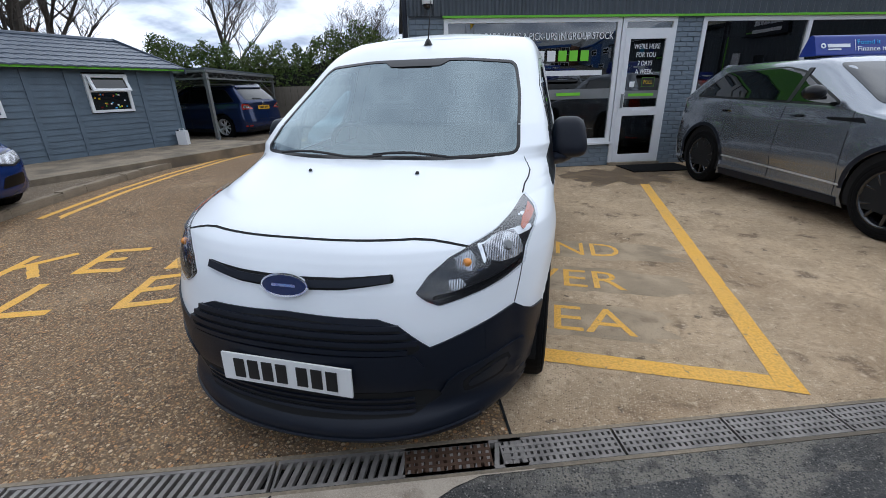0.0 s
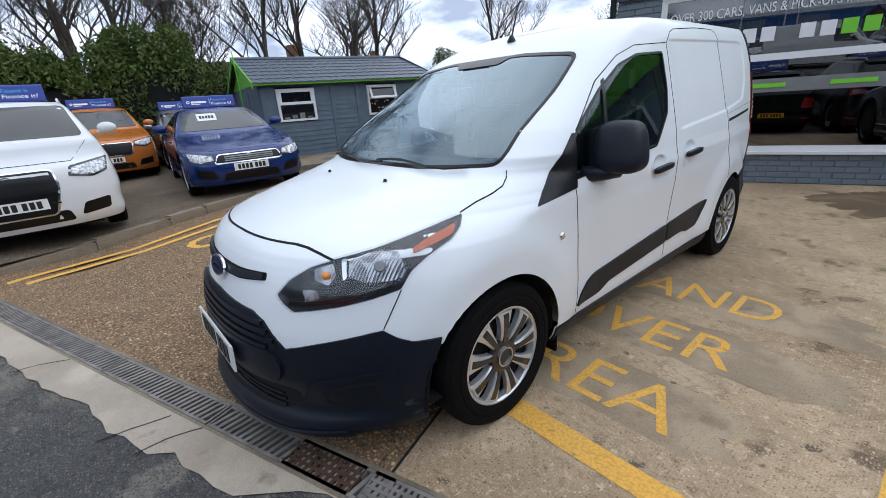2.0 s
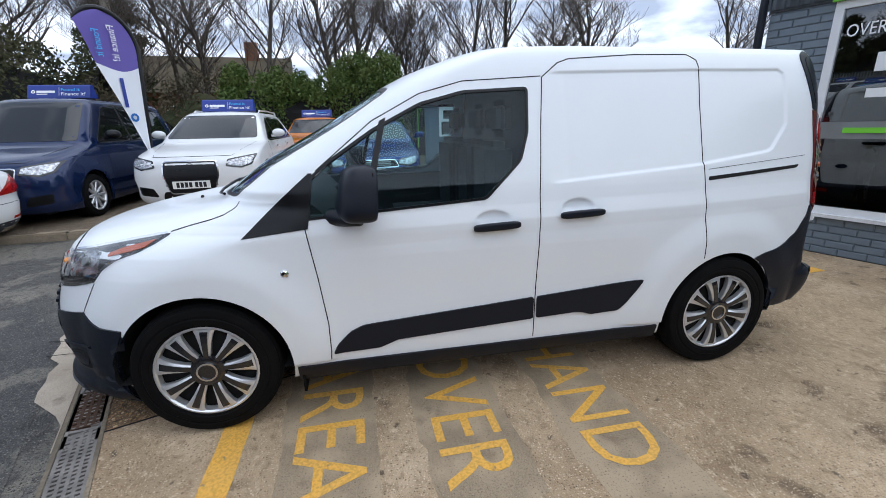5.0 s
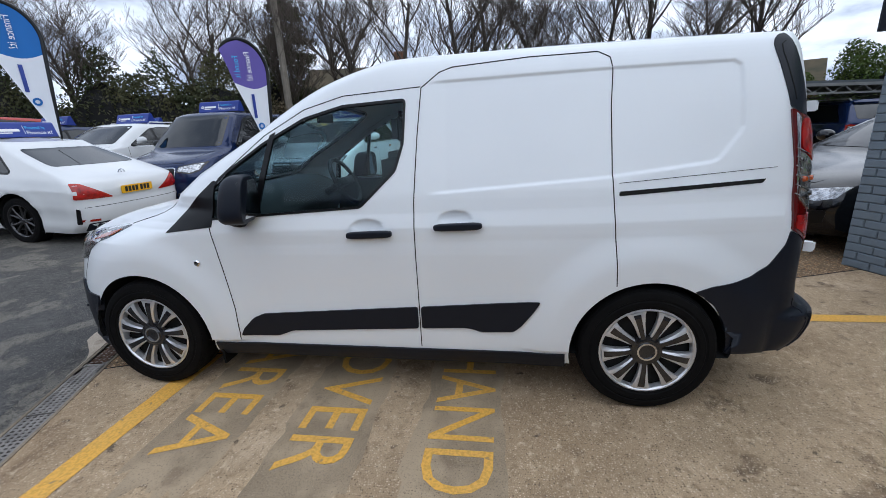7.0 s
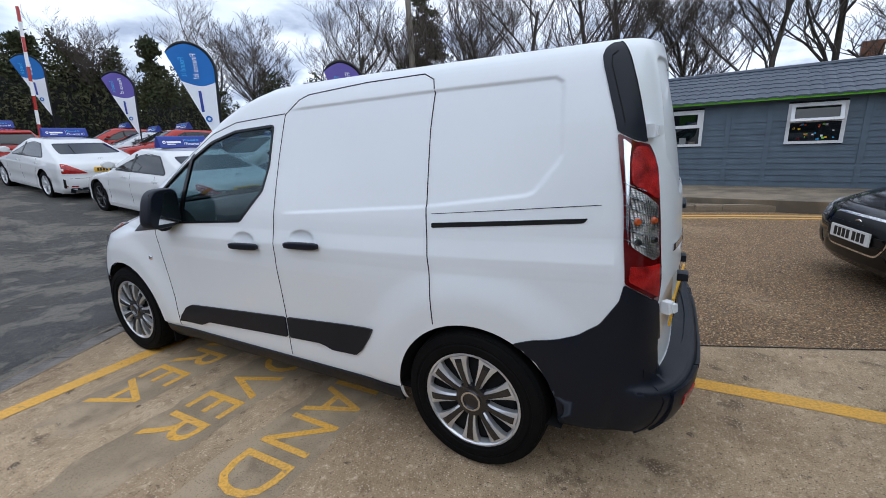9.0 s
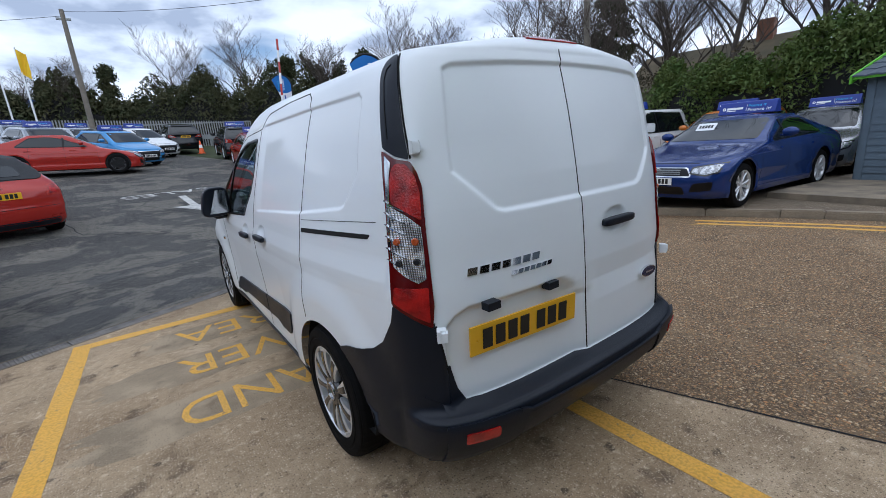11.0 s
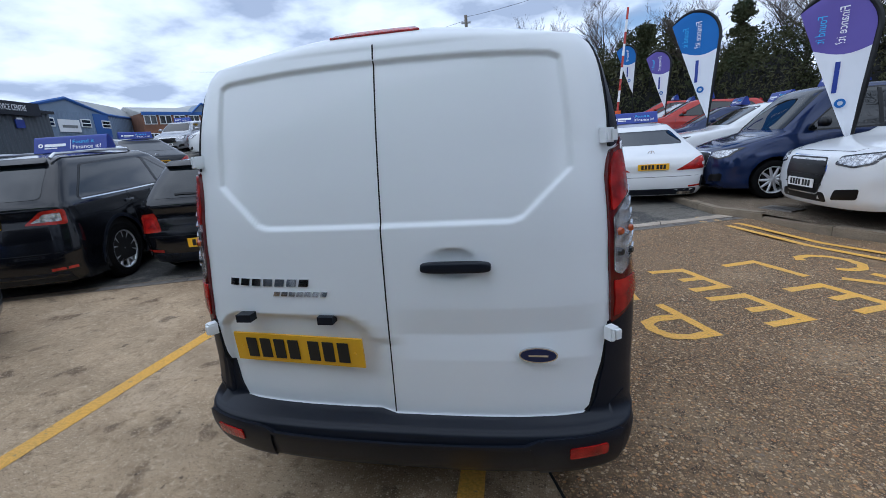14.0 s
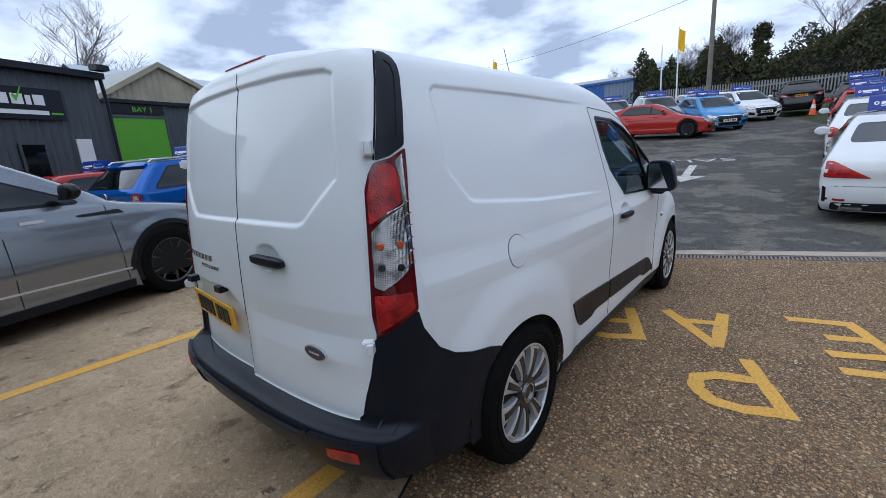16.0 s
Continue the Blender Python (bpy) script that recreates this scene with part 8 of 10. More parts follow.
# ---- open canopy by the hedge, with its lattice frame ----
def canopy():
    """A flat dark roof on lattice beams; its long open edge faces the drive."""
    c = thing("canopy", "flat dark canopy on a grey lattice steel frame", "canopy")
    A, B, C, D = Vector((-8.3, 8.35)), Vector((-10.3, 14.2)), Vector((-15.0, 13.4)), Vector((-14.2, 8.75))
    part("roof_sheet", prism(bmesh.new(), [tuple(p) for p in (A, B, C, D)], 2.18, 2.24), M["clad"], c)
    for p, q in ((A, B), (A, D), (B, C), ((A + B) / 2, (C + D) / 2)):
        d = q - p
        m = pose(p.x, p.y, 0.0, 0, 0, math.degrees(math.atan2(d.y, d.x)))
        L = d.length
        part("beam", boxes((0, L, -0.025, 0.025, 2.11, 2.18)), M["galv"], c).matrix_basis = m
        part("beam", boxes((0, L, -0.025, 0.025, 1.92, 1.965)), M["galv"], c).matrix_basis = m
        bm = bmesh.new()
        n = int(L / 0.55)
        for k in range(n):
            x = L * k / n
            tube(bm, [(x, 0, 1.95), (x + L / n / 2, 0, 2.12), (x + L / n, 0, 1.95)], 0.016, 5)
        part("lattice", bm, M["galv"], c).matrix_basis = m
    c.matrix_basis = Matrix.Diagonal((1, 1, 0.92, 1))
    mid = (A + B + C + D) / 4
    for p in (A, B, C, D):
        w = (mid - p).normalized()
        q = p + w * 0.1
        part("post", boxes((-0.045, 0.045, -0.045, 0.045, 0, 2.12)), M["galv"], c).matrix_basis = pose(q.x, q.y, 0.05)
        e = q + (w * 0.6)
        part("brace", tube(bmesh.new(), [(q.x, q.y, 1.4), (e.x, e.y, 2.1)], 0.025, 6), M["galv"], c)
    return c


canopy()


def fence():
    f = thing("fence", "weathered close-boarded timber fence", "fence", None)
    rnd = random.Random(3)
    a, b = Vector((-15.5, 13.6)), Vector((-1.2, 15.4))
    n = 96
    for k in range(n):
        p = a + (b - a) * k / n
        h = 1.55 + rnd.uniform(-0.02, 0.02)
        placed("fence_board", ("fence", "board"), lambda: boxes((0, 0.14, 0, 0.018, 0, 1.55)), M["wood"], f, pose(p.x, p.y + (0.01 if k % 2 else 0), 0.05, 0, 0, 7.2))
    part("rail", boxes((0, 14.4, 0.02, 0.07, 0.4, 0.5), (0, 14.4, 0.02, 0.07, 1.2, 1.3)), M["wood"], f).matrix_basis = pose(a.x, a.y, 0.05, 0, 0, 7.2)


fence()


# ---- small things in the yard ----
def container(x, y, z):
    """A white plastic jerrycan."""
    c = thing("jerrycan", "white plastic jerrycan standing beside the hut", "container", pose(x, y, z, 0, 0, 20))
    part("body", boxes((-0.11, 0.11, -0.09, 0.09, 0, 0.34)), M["upvc"], c, bevel=0.03)
    part("handle", tube(bmesh.new(), [(-0.07, 0, 0.33), (-0.05, 0, 0.385), (0.05, 0, 0.385), (0.07, 0, 0.33)], 0.014, 8), M["upvc"], c, smooth=True)
    part("cap", hub_bm(0.025, 0.025, 0, 0.03), M["black_plastic"], c).matrix_basis = pose(-0.07, -0.05, 0.34, 0, -90)


container(-8.22, 7.05, 0.2)


def gully(x, y, turn):
    g = thing("gully_grate", "square iron gully grate set behind the kerb", "drain", pose(x, y, ground_z(x, y) + 0.105, 0, 0, turn), kind="structure")
    part("frame", boxes((-0.24, 0.24, -0.16, -0.13, -0.02, 0.006), (-0.24, 0.24, 0.13, 0.16, -0.02, 0.006), (-0.24, -0.21, -0.13, 0.13, -0.02, 0.006), (0.21, 0.24, -0.13, 0.13, -0.02, 0.006)), M["grate"], g)
    for k in range(11):
        placed("bar", ("gully", "bar"), lambda: boxes((-0.01, 0.01, -0.13, 0.13, -0.02, 0.004)), M["grate"], g, pose(-0.19 + 0.038 * k, 0, 0))
    part("pit", boxes((-0.21, 0.21, -0.13, 0.13, -0.03, 0.0005)), M["pit"], g)


gully(-4.35, -2.35, 118)

# ---- parked cars ----
def stand(x, y, heading, dz=0.0):
    """On the ground at x, y; heading 0 looks towards -y, 90 towards +x."""
    h = radians(heading)
    f = Vector((math.sin(h), -math.cos(h)))
    a, b = ground_z(x + f.x * 1.3, y + f.y * 1.3), ground_z(x - f.x * 1.3, y - f.y * 1.3)
    return pose(x, y, (a + b) / 2 + dz, 0, 0, heading) @ pose(0, 0, 0, -math.degrees(math.atan2(a - b, 2.6)))


build_car("coupe", "blue", stand(-7.62, 1.17, 85, 0.1), "glossy dark blue coupe for sale beside the kerb", face="star", price=True)
build_car("suv", "white", stand(-6.42, -1.70, 89, 0.1), "white compact off-road car with black wheels", face="shield", rim_mat="black_rim", price=True)
build_car("mpv", "navy", stand(-6.0, -4.15, 89, 0.1), "dark blue small passenger van", face="bars", rim="single", spokes=10, price=True)
build_car("saloon", "white", stand(-3.0, -5.95, -3), "white saloon with black wheels parked nose uphill", rim_mat="black_rim", face="star")
build_car("evoque", "grey", stand(4.27, 4.06, 17), "metallic grey off-road car with black wheels", rim_mat="black_rim", tail="slim", face="slim")
build_car("hatch", "black", stand(3.88, -1.75, 17), "black hatchback with a blue roof sign", tail="slim")
build_car("suv", "black", stand(5.85, -0.85, 17), "black off-road car with silver wheels", tail="wide")
build_car("suv", "royal", stand(8.4, 0.1, 17), "bright blue and black off-road car", tail="slim")
build_car("hatch", "red", stand(11.0, 1.2, 17), "red hatchback under a blue roof sign", tail="slim")
build_car("saloon", "dark", stand(-2.93, 7.05, 12), "black saloon beside the sales office", face="shield", sign=False)
build_car("mini", "red", stand(4.03, -7.35, 23), "red convertible with a black hood and rear plate", tail="slim", rim_mat="black_rim", sign=False, hood=True)
build_car("suv", "orange", stand(-12.0, -0.5, 88, 0.1), "orange off-road car by the hedge", price=True)
build_car("hatch", "silver", stand(-12.3, 1.45, 90, 0.1), "silver hatchback beside the hut")
build_car("mpv", "white", stand(-11.6, -3.2, 88, 0.1), "white passenger van by the hedge")
build_car("suv", "navy", stand(-10.4, 10.6, -93, 0.05), "dark blue off-road car under the canopy", sign=False)
build_car("suv", "white", stand(-6.2, -6.8, 84, 0.1), "white family car with a roof sign")
build_car("hatch", "navy", stand(-6.4, -9.3, 82, 0.1), "dark blue hatchback in the yard row")
build_car("suv", "red", stand(-6.6, -11.9, 80, 0.1), "red family car in the yard row")
build_car("saloon", "silver", stand(-6.9, -14.4, 80, 0.1), "silver saloon in the yard row")
build_car("hatch", "red", stand(-7.2, -17.0, 80, 0.1), "red hatchback in the yard row")
build_car("suv", "dark", stand(-11.5, -6.0, 86, 0.1), "dark car in the back row of the yard")
build_car("hatch", "sky", stand(-11.8, -8.8, 84, 0.1), "light blue car in the back row")
build_car("suv", "maroon", stand(-12.0, -11.6, 82, 0.1), "maroon car in the back row of the yard")
build_car("saloon", "white", stand(-3.15, -11.3, -2), "white saloon queued nose uphill", tail="wide")
build_car("hatch", "red", stand(-3.3, -16.3, -2), "red hatchback queued nose uphill", tail="slim")
build_car("suv", "dark", stand(-3.5, -21.2, -2), "dark off-road car queued nose uphill", tail="slim")
build_car("saloon", "red", stand(3.25, -16.3, -91), "red saloon parked across the slope", rim_mat="black_rim", face="shield", sign=False)
build_car("hatch", "sky", stand(1.7, -19.6, 212), "light blue hatchback facing downhill")
build_car("hatch", "white", stand(0.75, -23.6, 214), "white hatchback facing downhill")
build_car("suv", "dark", stand(-1.4, -27.5, 5), "dark off-road car at the yard's far end", sign=False)
build_car("saloon", "royal", stand(7.6, -12.4, 98), "bright blue estate parked across the yard", sign=False)
build_car("van", "white", stand(13.9, -16.6, 130), "large white panel van across the yard", category="van", name="cargo_van", sign=False)
for x, y, h, kd, col in ((4.2, -20.8, 205, "suv", "grey"), (6.6, -21.4, 203, "suv", "silver"), (9.0, -21.8, 205, "hatch", "navy"), (3.2, -25.4, 207, "hatch", "silver"), (5.7, -26.2, 205, "suv", "grey"), (8.3, -26.6, 205, "saloon", "white"),
                         (11.2, -26.4, 205, "hatch", "royal"), (13.6, -22.2, 204, "suv", "white"), (12.5, -8.2, 60, "saloon", "dark"), (10.6, -5.2, 35, "hatch", "grey"), (16.5, -20.5, 200, "hatch", "red"), (19.5, -19, 196, "suv", "silver")):
    build_car(kd, col, stand(x, y, h), "%s car in the crowded sales rows" % {"grey": "grey metallic", "silver": "silver metallic", "navy": "dark blue", "white": "white family", "royal": "bright blue", "dark": "black polished", "red": "red family"}[col], group="cars for sale")


# ---- feather flags ----
def feather(x, y, z0, z1, lean, turn, colour, label):
    """A sail-shaped flag: its pole bends over the top towards +x, the cloth runs to a point at the foot."""
    f = thing("feather_flag", label, "flag", pose(x, y, 0, 0, 0, turn), "feather flags")
    g = ground_z(x, y)
    H = z1 - z0
    W = 0.41 * H
    zc, hz, end = z0 + 0.75 * H, 0.25 * H, radians(143)
    rx = W / (1 - math.cos(end))
    tip = Vector((lean + W, 0, zc + hz * math.sin(end)))

    def bend(a):
        return Vector((lean + rx * (1 - math.cos(a)), 0, zc + hz * math.sin(a)))

    def edges(z):
        """Where the cloth begins and ends at a height: at the pole, and at the free edge."""
        a = math.asin(max(-1, min(1, (z - zc) / hz))) if z > zc else 0.0
        x0 = bend(a).x if z > zc else lean * (z - z0) / (zc - z0)
        if z <= tip.z:
            x1 = tip.x * ((z - z0) / (tip.z - z0)) ** 0.93
        else:
            x1 = bend(math.pi - a).x
        return x0, max(x1, x0 + 0.004)
    pole = bmesh.new()
    sweep = [bend(end * k / 20) for k in range(21)]
    tube(pole, [(0, 0, g), (0, 0, z0), (lean * 0.5, 0, (z0 + zc) / 2)] + [tuple(p) for p in sweep], [0.016, 0.020, 0.034] + [0.036] * 15 + [0.034, 0.031, 0.028, 0.024, 0.018, 0.01], 8)
    for v in pole.verts:
        v.co.y *= 0.55
    part("pole", pole, M["dark_trim"], f)
    split = z0 + 0.65 * H
    for nm, za, zb, mt in (("flag_foot", z0 + 0.01, split, "flag_white"), ("flag_head", split, z0 + 0.998 * H, colour)):
        bm = bmesh.new()
        rows = []
        for k in range(25):
            t = k / 24
            sag = (t if nm == "flag_foot" else 1 - t) ** 3 * 0.045 * H
            row = []
            for q in range(9):
                z = za + (zb - za) * t - sag * math.sin(math.pi * q / 8)
                x0, x1 = edges(max(z, z0 + 0.005))
                row.append(bm.verts.new((x0 + (x1 - x0) * q / 8, 0.022 * math.sin(q * 0.7 + k * 0.2) * q / 8, z)))
            rows.append(row)
        for r0, r1 in zip(rows, rows[1:]):
            for q in range(8):
                bm.faces.new((r0[q], r0[q + 1], r1[q + 1], r1[q]))
        for fc in bm.faces:
            fc.smooth = True
        part(nm, bm, M[mt], f)
    # the slogan runs down the flag, read from either face
    for nm, s_, mt, off, w, z in (("slogan", "Finance it?", "white_ink", 0.36, 0.23, 0.90), ("slogan_top", "Found it", "cyan_ink", 0.62, 0.17, 0.86)):
        for yy, turn_y in ((-0.03, 0), (0.03, 180)):
            bm = fit_text(text_bm(s_, 0.05 * H, 0.001), w * H)
            if turn_y:
                # the print shows through, so the back reads in mirror writing
                bmesh.ops.scale(bm, vec=(1, -1, 1), verts=bm.verts[:])
                bmesh.ops.reverse_faces(bm, faces=bm.faces[:])
            m = Matrix.Translation(Vector((lean * 0.8 + W * off, yy, z0 + z * H))) @ pose(0, 0, 0, 90, 0, turn_y) @ pose(0, 0, 0, 0, 0, -90)
            bmesh.ops.transform(bm, matrix=m, verts=bm.verts[:])
            part(nm, bm, M[mt], f)
    for yy in (-0.028, 0.028):
        part("maker_mark", boxes((-0.013 * H, 0.013 * H, yy - 0.001, yy + 0.001, -0.10 * H, 0.10 * H)), M["sign_blue"], f).matrix_basis = Matrix.Translation((lean * 0.45 + W * 0.36, 0, z0 + 0.46 * H))
        part("roundel", ring_bm(0.03 * H), M["flag_blue"], f).matrix_basis = Matrix.Translation((lean * 0.3 + W * 0.24, yy, z0 + 0.29 * H)) @ pose(0, 0, 0, 90)
    return f


feather(-5.30, -2.65, 0.95, 3.10, -0.12, -30, "purple", "purple and white feather flag between parked cars")
feather(-5.25, -7.45, 1.5, 4.10, -0.12, -30, "flag_blue", "blue and white feather flag between parked cars")
feather(-5.75, -12.3, 2.0, 4.0, -0.10, -30, "purple", "small purple and white feather flag")
feather(-6.7, -20.7, 3.2, 5.7, -0.10, -30, "flag_blue", "small blue and white feather flag")

# ---- buildings across the yard ----
def clad_wall(nm, a, b, z0, z1, material, parent, pitch=0.25, deep=0.03):
    """Ribbed metal sheet from plan point a to b."""
    a, b = Vector(a), Vector(b)
    d = b - a
    L = d.length
    d.normalize()
    nrm = Vector((-d.y, d.x))
    n = int(L / pitch)
    bm = bmesh.new()
    lo, hi = [], []
    for k in range(n + 1):
        for s, off in ((0.0, 0.0), (0.30, 0.0), (0.5, deep), (0.8, deep)):
            q = a + d * min(L, (k + s) * pitch) + nrm * off
            lo.append(bm.verts.new((q.x, q.y, z0)))
            hi.append(bm.verts.new((q.x, q.y, z1)))
    for k in range(len(lo) - 1):
        if (lo[k].co - lo[k + 1].co).length > 1e-4:
            bm.faces.new((lo[k], lo[k + 1], hi[k + 1], hi[k]))
    return part(nm, bm, material, parent)


def workshop():
    """Dark clad workshops: a near block at the yard's edge, the bays under a lichened gable, and the long service range with a big pale roof behind."""
    w = thing("workshop", "dark grey metal-clad workshops with green roller doors", "building")
    d = Vector((0.276, -0.961))
    out = Vector((-0.961, -0.276))
    A = Vector((17.92, -0.5))
    turn = math.degrees(math.atan2(d.y, d.x))
    P = lambda s_, o=0.0: (A.x + d.x * s_ - out.x * o, A.y + d.y * s_ - out.y * o)
    face = lambda s_, z=0.0: pose(*P(s_), z, 0, 0, turn)      # x along the wall, -y out of it
    clad_wall("front_wall", P(-0.4), P(13.0), -0.6, 4.0, M["clad"], w, 0.22, 0.03)
    part("core", prism(bmesh.new(), [P(-0.4, 0.1), P(13.0, 0.1), P(13.0, 9), P(-0.4, 9)], -0.8, 3.98), M["clad"], w)
    part("gutter", boxes((-0.5, 13.1, -0.16, -0.035, 3.95, 4.08)), M["black_plastic"], w).matrix_basis = face(0)
    # lichened ribbed gable with pale barge boards
    gb = bmesh.new()
    n = 40
    top_at = lambda q: 4.06 + 1.42 * (q / 2.3 if q < 2.3 else (5.7 - q) / 3.4)
    edge = []
    for k in range(n + 1):
        for q, off in ((5.7 * k / n, 0.03 if k % 2 else 0.07), (5.7 * min(n, k + 0.3) / n, 0.07 if k % 2 else 0.03)):
            edge.append([gb.verts.new((q, off - 0.06, zz)) for zz in (4.05, top_at(q))])
    for a, b in zip(edge, edge[1:]):
        gb.faces.new((a[0], b[0], b[1], a[1]))
    part("gable", gb, M["tan_clad"], w, "lichened ribbed gable").matrix_basis = face(0)
    for q0, q1 in ((-0.15, 2.3), (2.3, 5.85)):
        bb = bmesh.new()
        vs = [(q0, top_at(max(0, min(5.7, q0)))), (q1, top_at(max(0, min(5.7, q1))))]
        prism(bb, [(vs[0][0], vs[0][1] - 0.06), (vs[1][0], vs[1][1] - 0.06), (vs[1][0], vs[1][1] + 0.14), (vs[0][0], vs[0][1] + 0.14)], -0.16, -0.05, "y")
        part("barge_board", bb, M["tan_clad"], w).matrix_basis = face(0)
    rb = bmesh.new()
    for q0, q1 in ((0.0, 2.3), (2.3, 5.7)):
        rb.faces.new([rb.verts.new((*P(q, o), top_at(q) + 0.1)) for q, o in ((q0, -0.1), (q1, -0.1), (q1, 8), (q0, 8))])
    part("bay_roof", rb, M["steel_roof"], w)
    # the big pale roof of the range behind
    rf = bmesh.new()
    rf.faces.new([rf.verts.new(p) for p in ((18.3, -1.0, 4.1), (19.75, -9.7, 4.2), (30.2, -13.1, 7.0), (27.4, -1.5, 7.0))])
    rf.faces.new([rf.verts.new(p) for p in ((27.4, -1.5, 7.0), (30.2, -13.1, 7.0), (38.0, -16.0, 4.2), (36.0, -1.0, 4.2))])
    part("roof", rf, M["pale_roof"], w, "large pale sheet roof")
    # roller doors with their lettered boards
    for s0, wd, label in ((0.15, 2.0, "BAY 1"), (3.7, 1.35, "BAY 2")):
        sh = part("roller_door", boxes((0, wd, -0.05, -0.035, 0, 3.42)), M["roller"], w, "green roller shutter door")
        sh.matrix_basis = face(s0)
        for k in range(34):
            placed("slat", ("shutter", "slat", wd), lambda: boxes((0.02, wd - 0.02, -0.062, -0.05, 0.012, 0.092)), M["roller"], sh, pose(0, 0, 0.1 * k))
        part("door_frame", boxes((-0.1, 0.0, -0.09, -0.035, 0, 3.5), (wd, wd + 0.1, -0.09, -0.035, 0, 3.5), (-0.1, wd + 0.1, -0.09, -0.035, 3.42, 3.52)), M["clad"], sh)
        b = part("bay_sign", boxes((0.0, wd, -0.075, -0.04, 3.56, 3.92)), M["black_plastic"], w, "dark board lettered %s" % label)
        b.matrix_basis = face(s0)
        part("bay_lettering", fit_text(text_bm(label, 0.19, 0.01), 0.72, pose(wd * 0.5 - 0.2, -0.085, 3.65, 90)), M["lime"], b)
    for s0, z0, z1, c, lab in ((5.35, 3.07, 3.82, "sign_red", "red and white service sign"), (7.9, 3.15, 3.66, "sign_blue", "blue test sign"), (8.9, 3.25, 3.66, "cyan_ink", "pale blue wall sign"), (10.9, 3.25, 3.62, "sign_blue", "blue wall sign")):
        q = part("wall_sign", boxes((0, 0.45, -0.07, -0.035, z0, z1)), M[c], w, lab)
        q.matrix_basis = face(s0)
        part("sign_bar", boxes((0.08, 0.37, -0.076, -0.07, z0 + 0.36, z0 + 0.44)), M["white_ink"], q)
        if c == "sign_red":
            part("sign_foot", boxes((0, 0.45, -0.075, -0.07, z0, z0 + 0.2)), M["white_ink"], q)
    rc = part("reception_board", boxes((0, 1.0, -0.10, -0.035, 2.72, 2.95)), M["black_plastic"], w, "dark board over the service entrance")
    rc.matrix_basis = face(6.6)
    part("sign_bar", boxes((0.15, 0.85, -0.106, -0.10, 2.79, 2.88)), M["lime"], rc)
    # long service board with flood lamps on top
    sg = part("sign_board", boxes((0, 6.2, -0.22, -0.12, 3.78, 4.34)), M["black_plastic"], w, "long dark service sign with white lettering")
    sg.matrix_basis = face(6.0)
    part("logo_bar", boxes((0.12, 0.42, -0.232, -0.22, 4.02, 4.2)), M["lime"], sg)
    part("logo_bar", boxes((0.44, 1.02, -0.232, -0.22, 4.02, 4.2)), M["white_ink"], sg)
    part("sign_bar", boxes((1.25, 2.05, -0.232, -0.22, 4.14, 4.2)), M["white_ink"], sg)
    part("sign_bar", boxes((1.35, 1.95, -0.232, -0.22, 3.98, 4.04)), M["white_ink"], sg)
    part("sign_lettering", fit_text(text_bm("APPROVED CARS SERVICE CENTRE", 0.24, 0.01), 3.2, pose(2.25, -0.225, 3.97, 90)), M["white_ink"], sg, "white capital lettering")
    for s0 in (7.9, 8.9, 10.0):
        part("flood_lamp", boxes((-0.12, 0.12, -0.30, -0.14, 4.36, 4.48)), M["black_plastic"], w).matrix_basis = face(s0)
    # the near block
    a, b = Vector((12.81, 2.48)), Vector((13.64, 0.55))
    nd = (b - a).normalized()
    nt_ = math.degrees(math.atan2(nd.y, nd.x))
    a0 = a - nd * 6.0
    no = Vector((nd.y, -nd.x))
    no = -no if no.dot(Vector((-1, 0))) > 0 else no
    clad_wall("near_wall", tuple(a0), tuple(b), -0.4, 4.0, M["clad"], w, 0.20, 0.03)
    part("near_core", prism(bmesh.new(), [tuple(a0 + no * 0.1), tuple(b + no * 0.1), tuple(b + no * 2.2), tuple(a0 + no * 6)], -0.6, 3.98), M["clad"], w)
    nf = pose(*a, 0, 0, 0, nt_)
    L = (b - a).length
    part("roof_edge", boxes((-6, L + 0.12, -0.22, 0.1, 3.98, 4.14)), M["black_plastic"], w).matrix_basis = nf
    nb = part("sign_board", boxes((-0.9, 1.06, -0.10, -0.05, 2.83, 3.57)), M["black_plastic"], w, "dark sign board with pale shapes and a green tick")
    nb.matrix_basis = nf
    for nm, x0, x1, z0, z1, mt in (("logo_bar", -0.60, -0.10, 0.34, 0.58, "white_ink"), ("logo_bar", -0.04, 0.20, 0.34, 0.58, "white_ink"), ("logo_bar", 0.25, 0.36, 0.34, 0.56, "white_ink"), ("logo_bar", 0.41, 0.64, 0.34, 0.58, "white_ink"), ("sign_bar", -0.60, 0.68, 0.11, 0.21, "white_ink"), ("sign_bar", 0.74, 1.0, 0.13, 0.17, "lime")):
        part(nm, boxes((x0, x1, -0.112, -0.10, 2.83 + z0, 2.83 + z1)), M[mt], nb)
    tick = bmesh.new()
    prism(tick, [(-0.02, 0.64), (0.05, 0.50), (0.16, 0.72), (0.20, 0.86), (0.07, 0.62), (0.02, 0.68)], -0.126, -0.112, "y")
    part("sign_tick", tick, M["lime"], nb).matrix_basis = pose(0, 0, 2.83 - 0.1)
    for x0, x1, z0, z1, mt, lab in ((-0.12, 0.45, 1.25, 2.27, "tint", "dark office window"), (1.18, 1.56, 1.25, 2.36, "upvc", "white plastic panel door")):
        fr = part("window", boxes((x0, x1, -0.07, -0.03, z0, z1)), M["upvc" if mt == "upvc" else "clad"], w, lab)
        fr.matrix_basis = nf
        part("pane", boxes((x0 + 0.05, x1 - 0.05, -0.078, -0.07, z0 + 0.05, z1 - 0.05)), M[mt], fr)
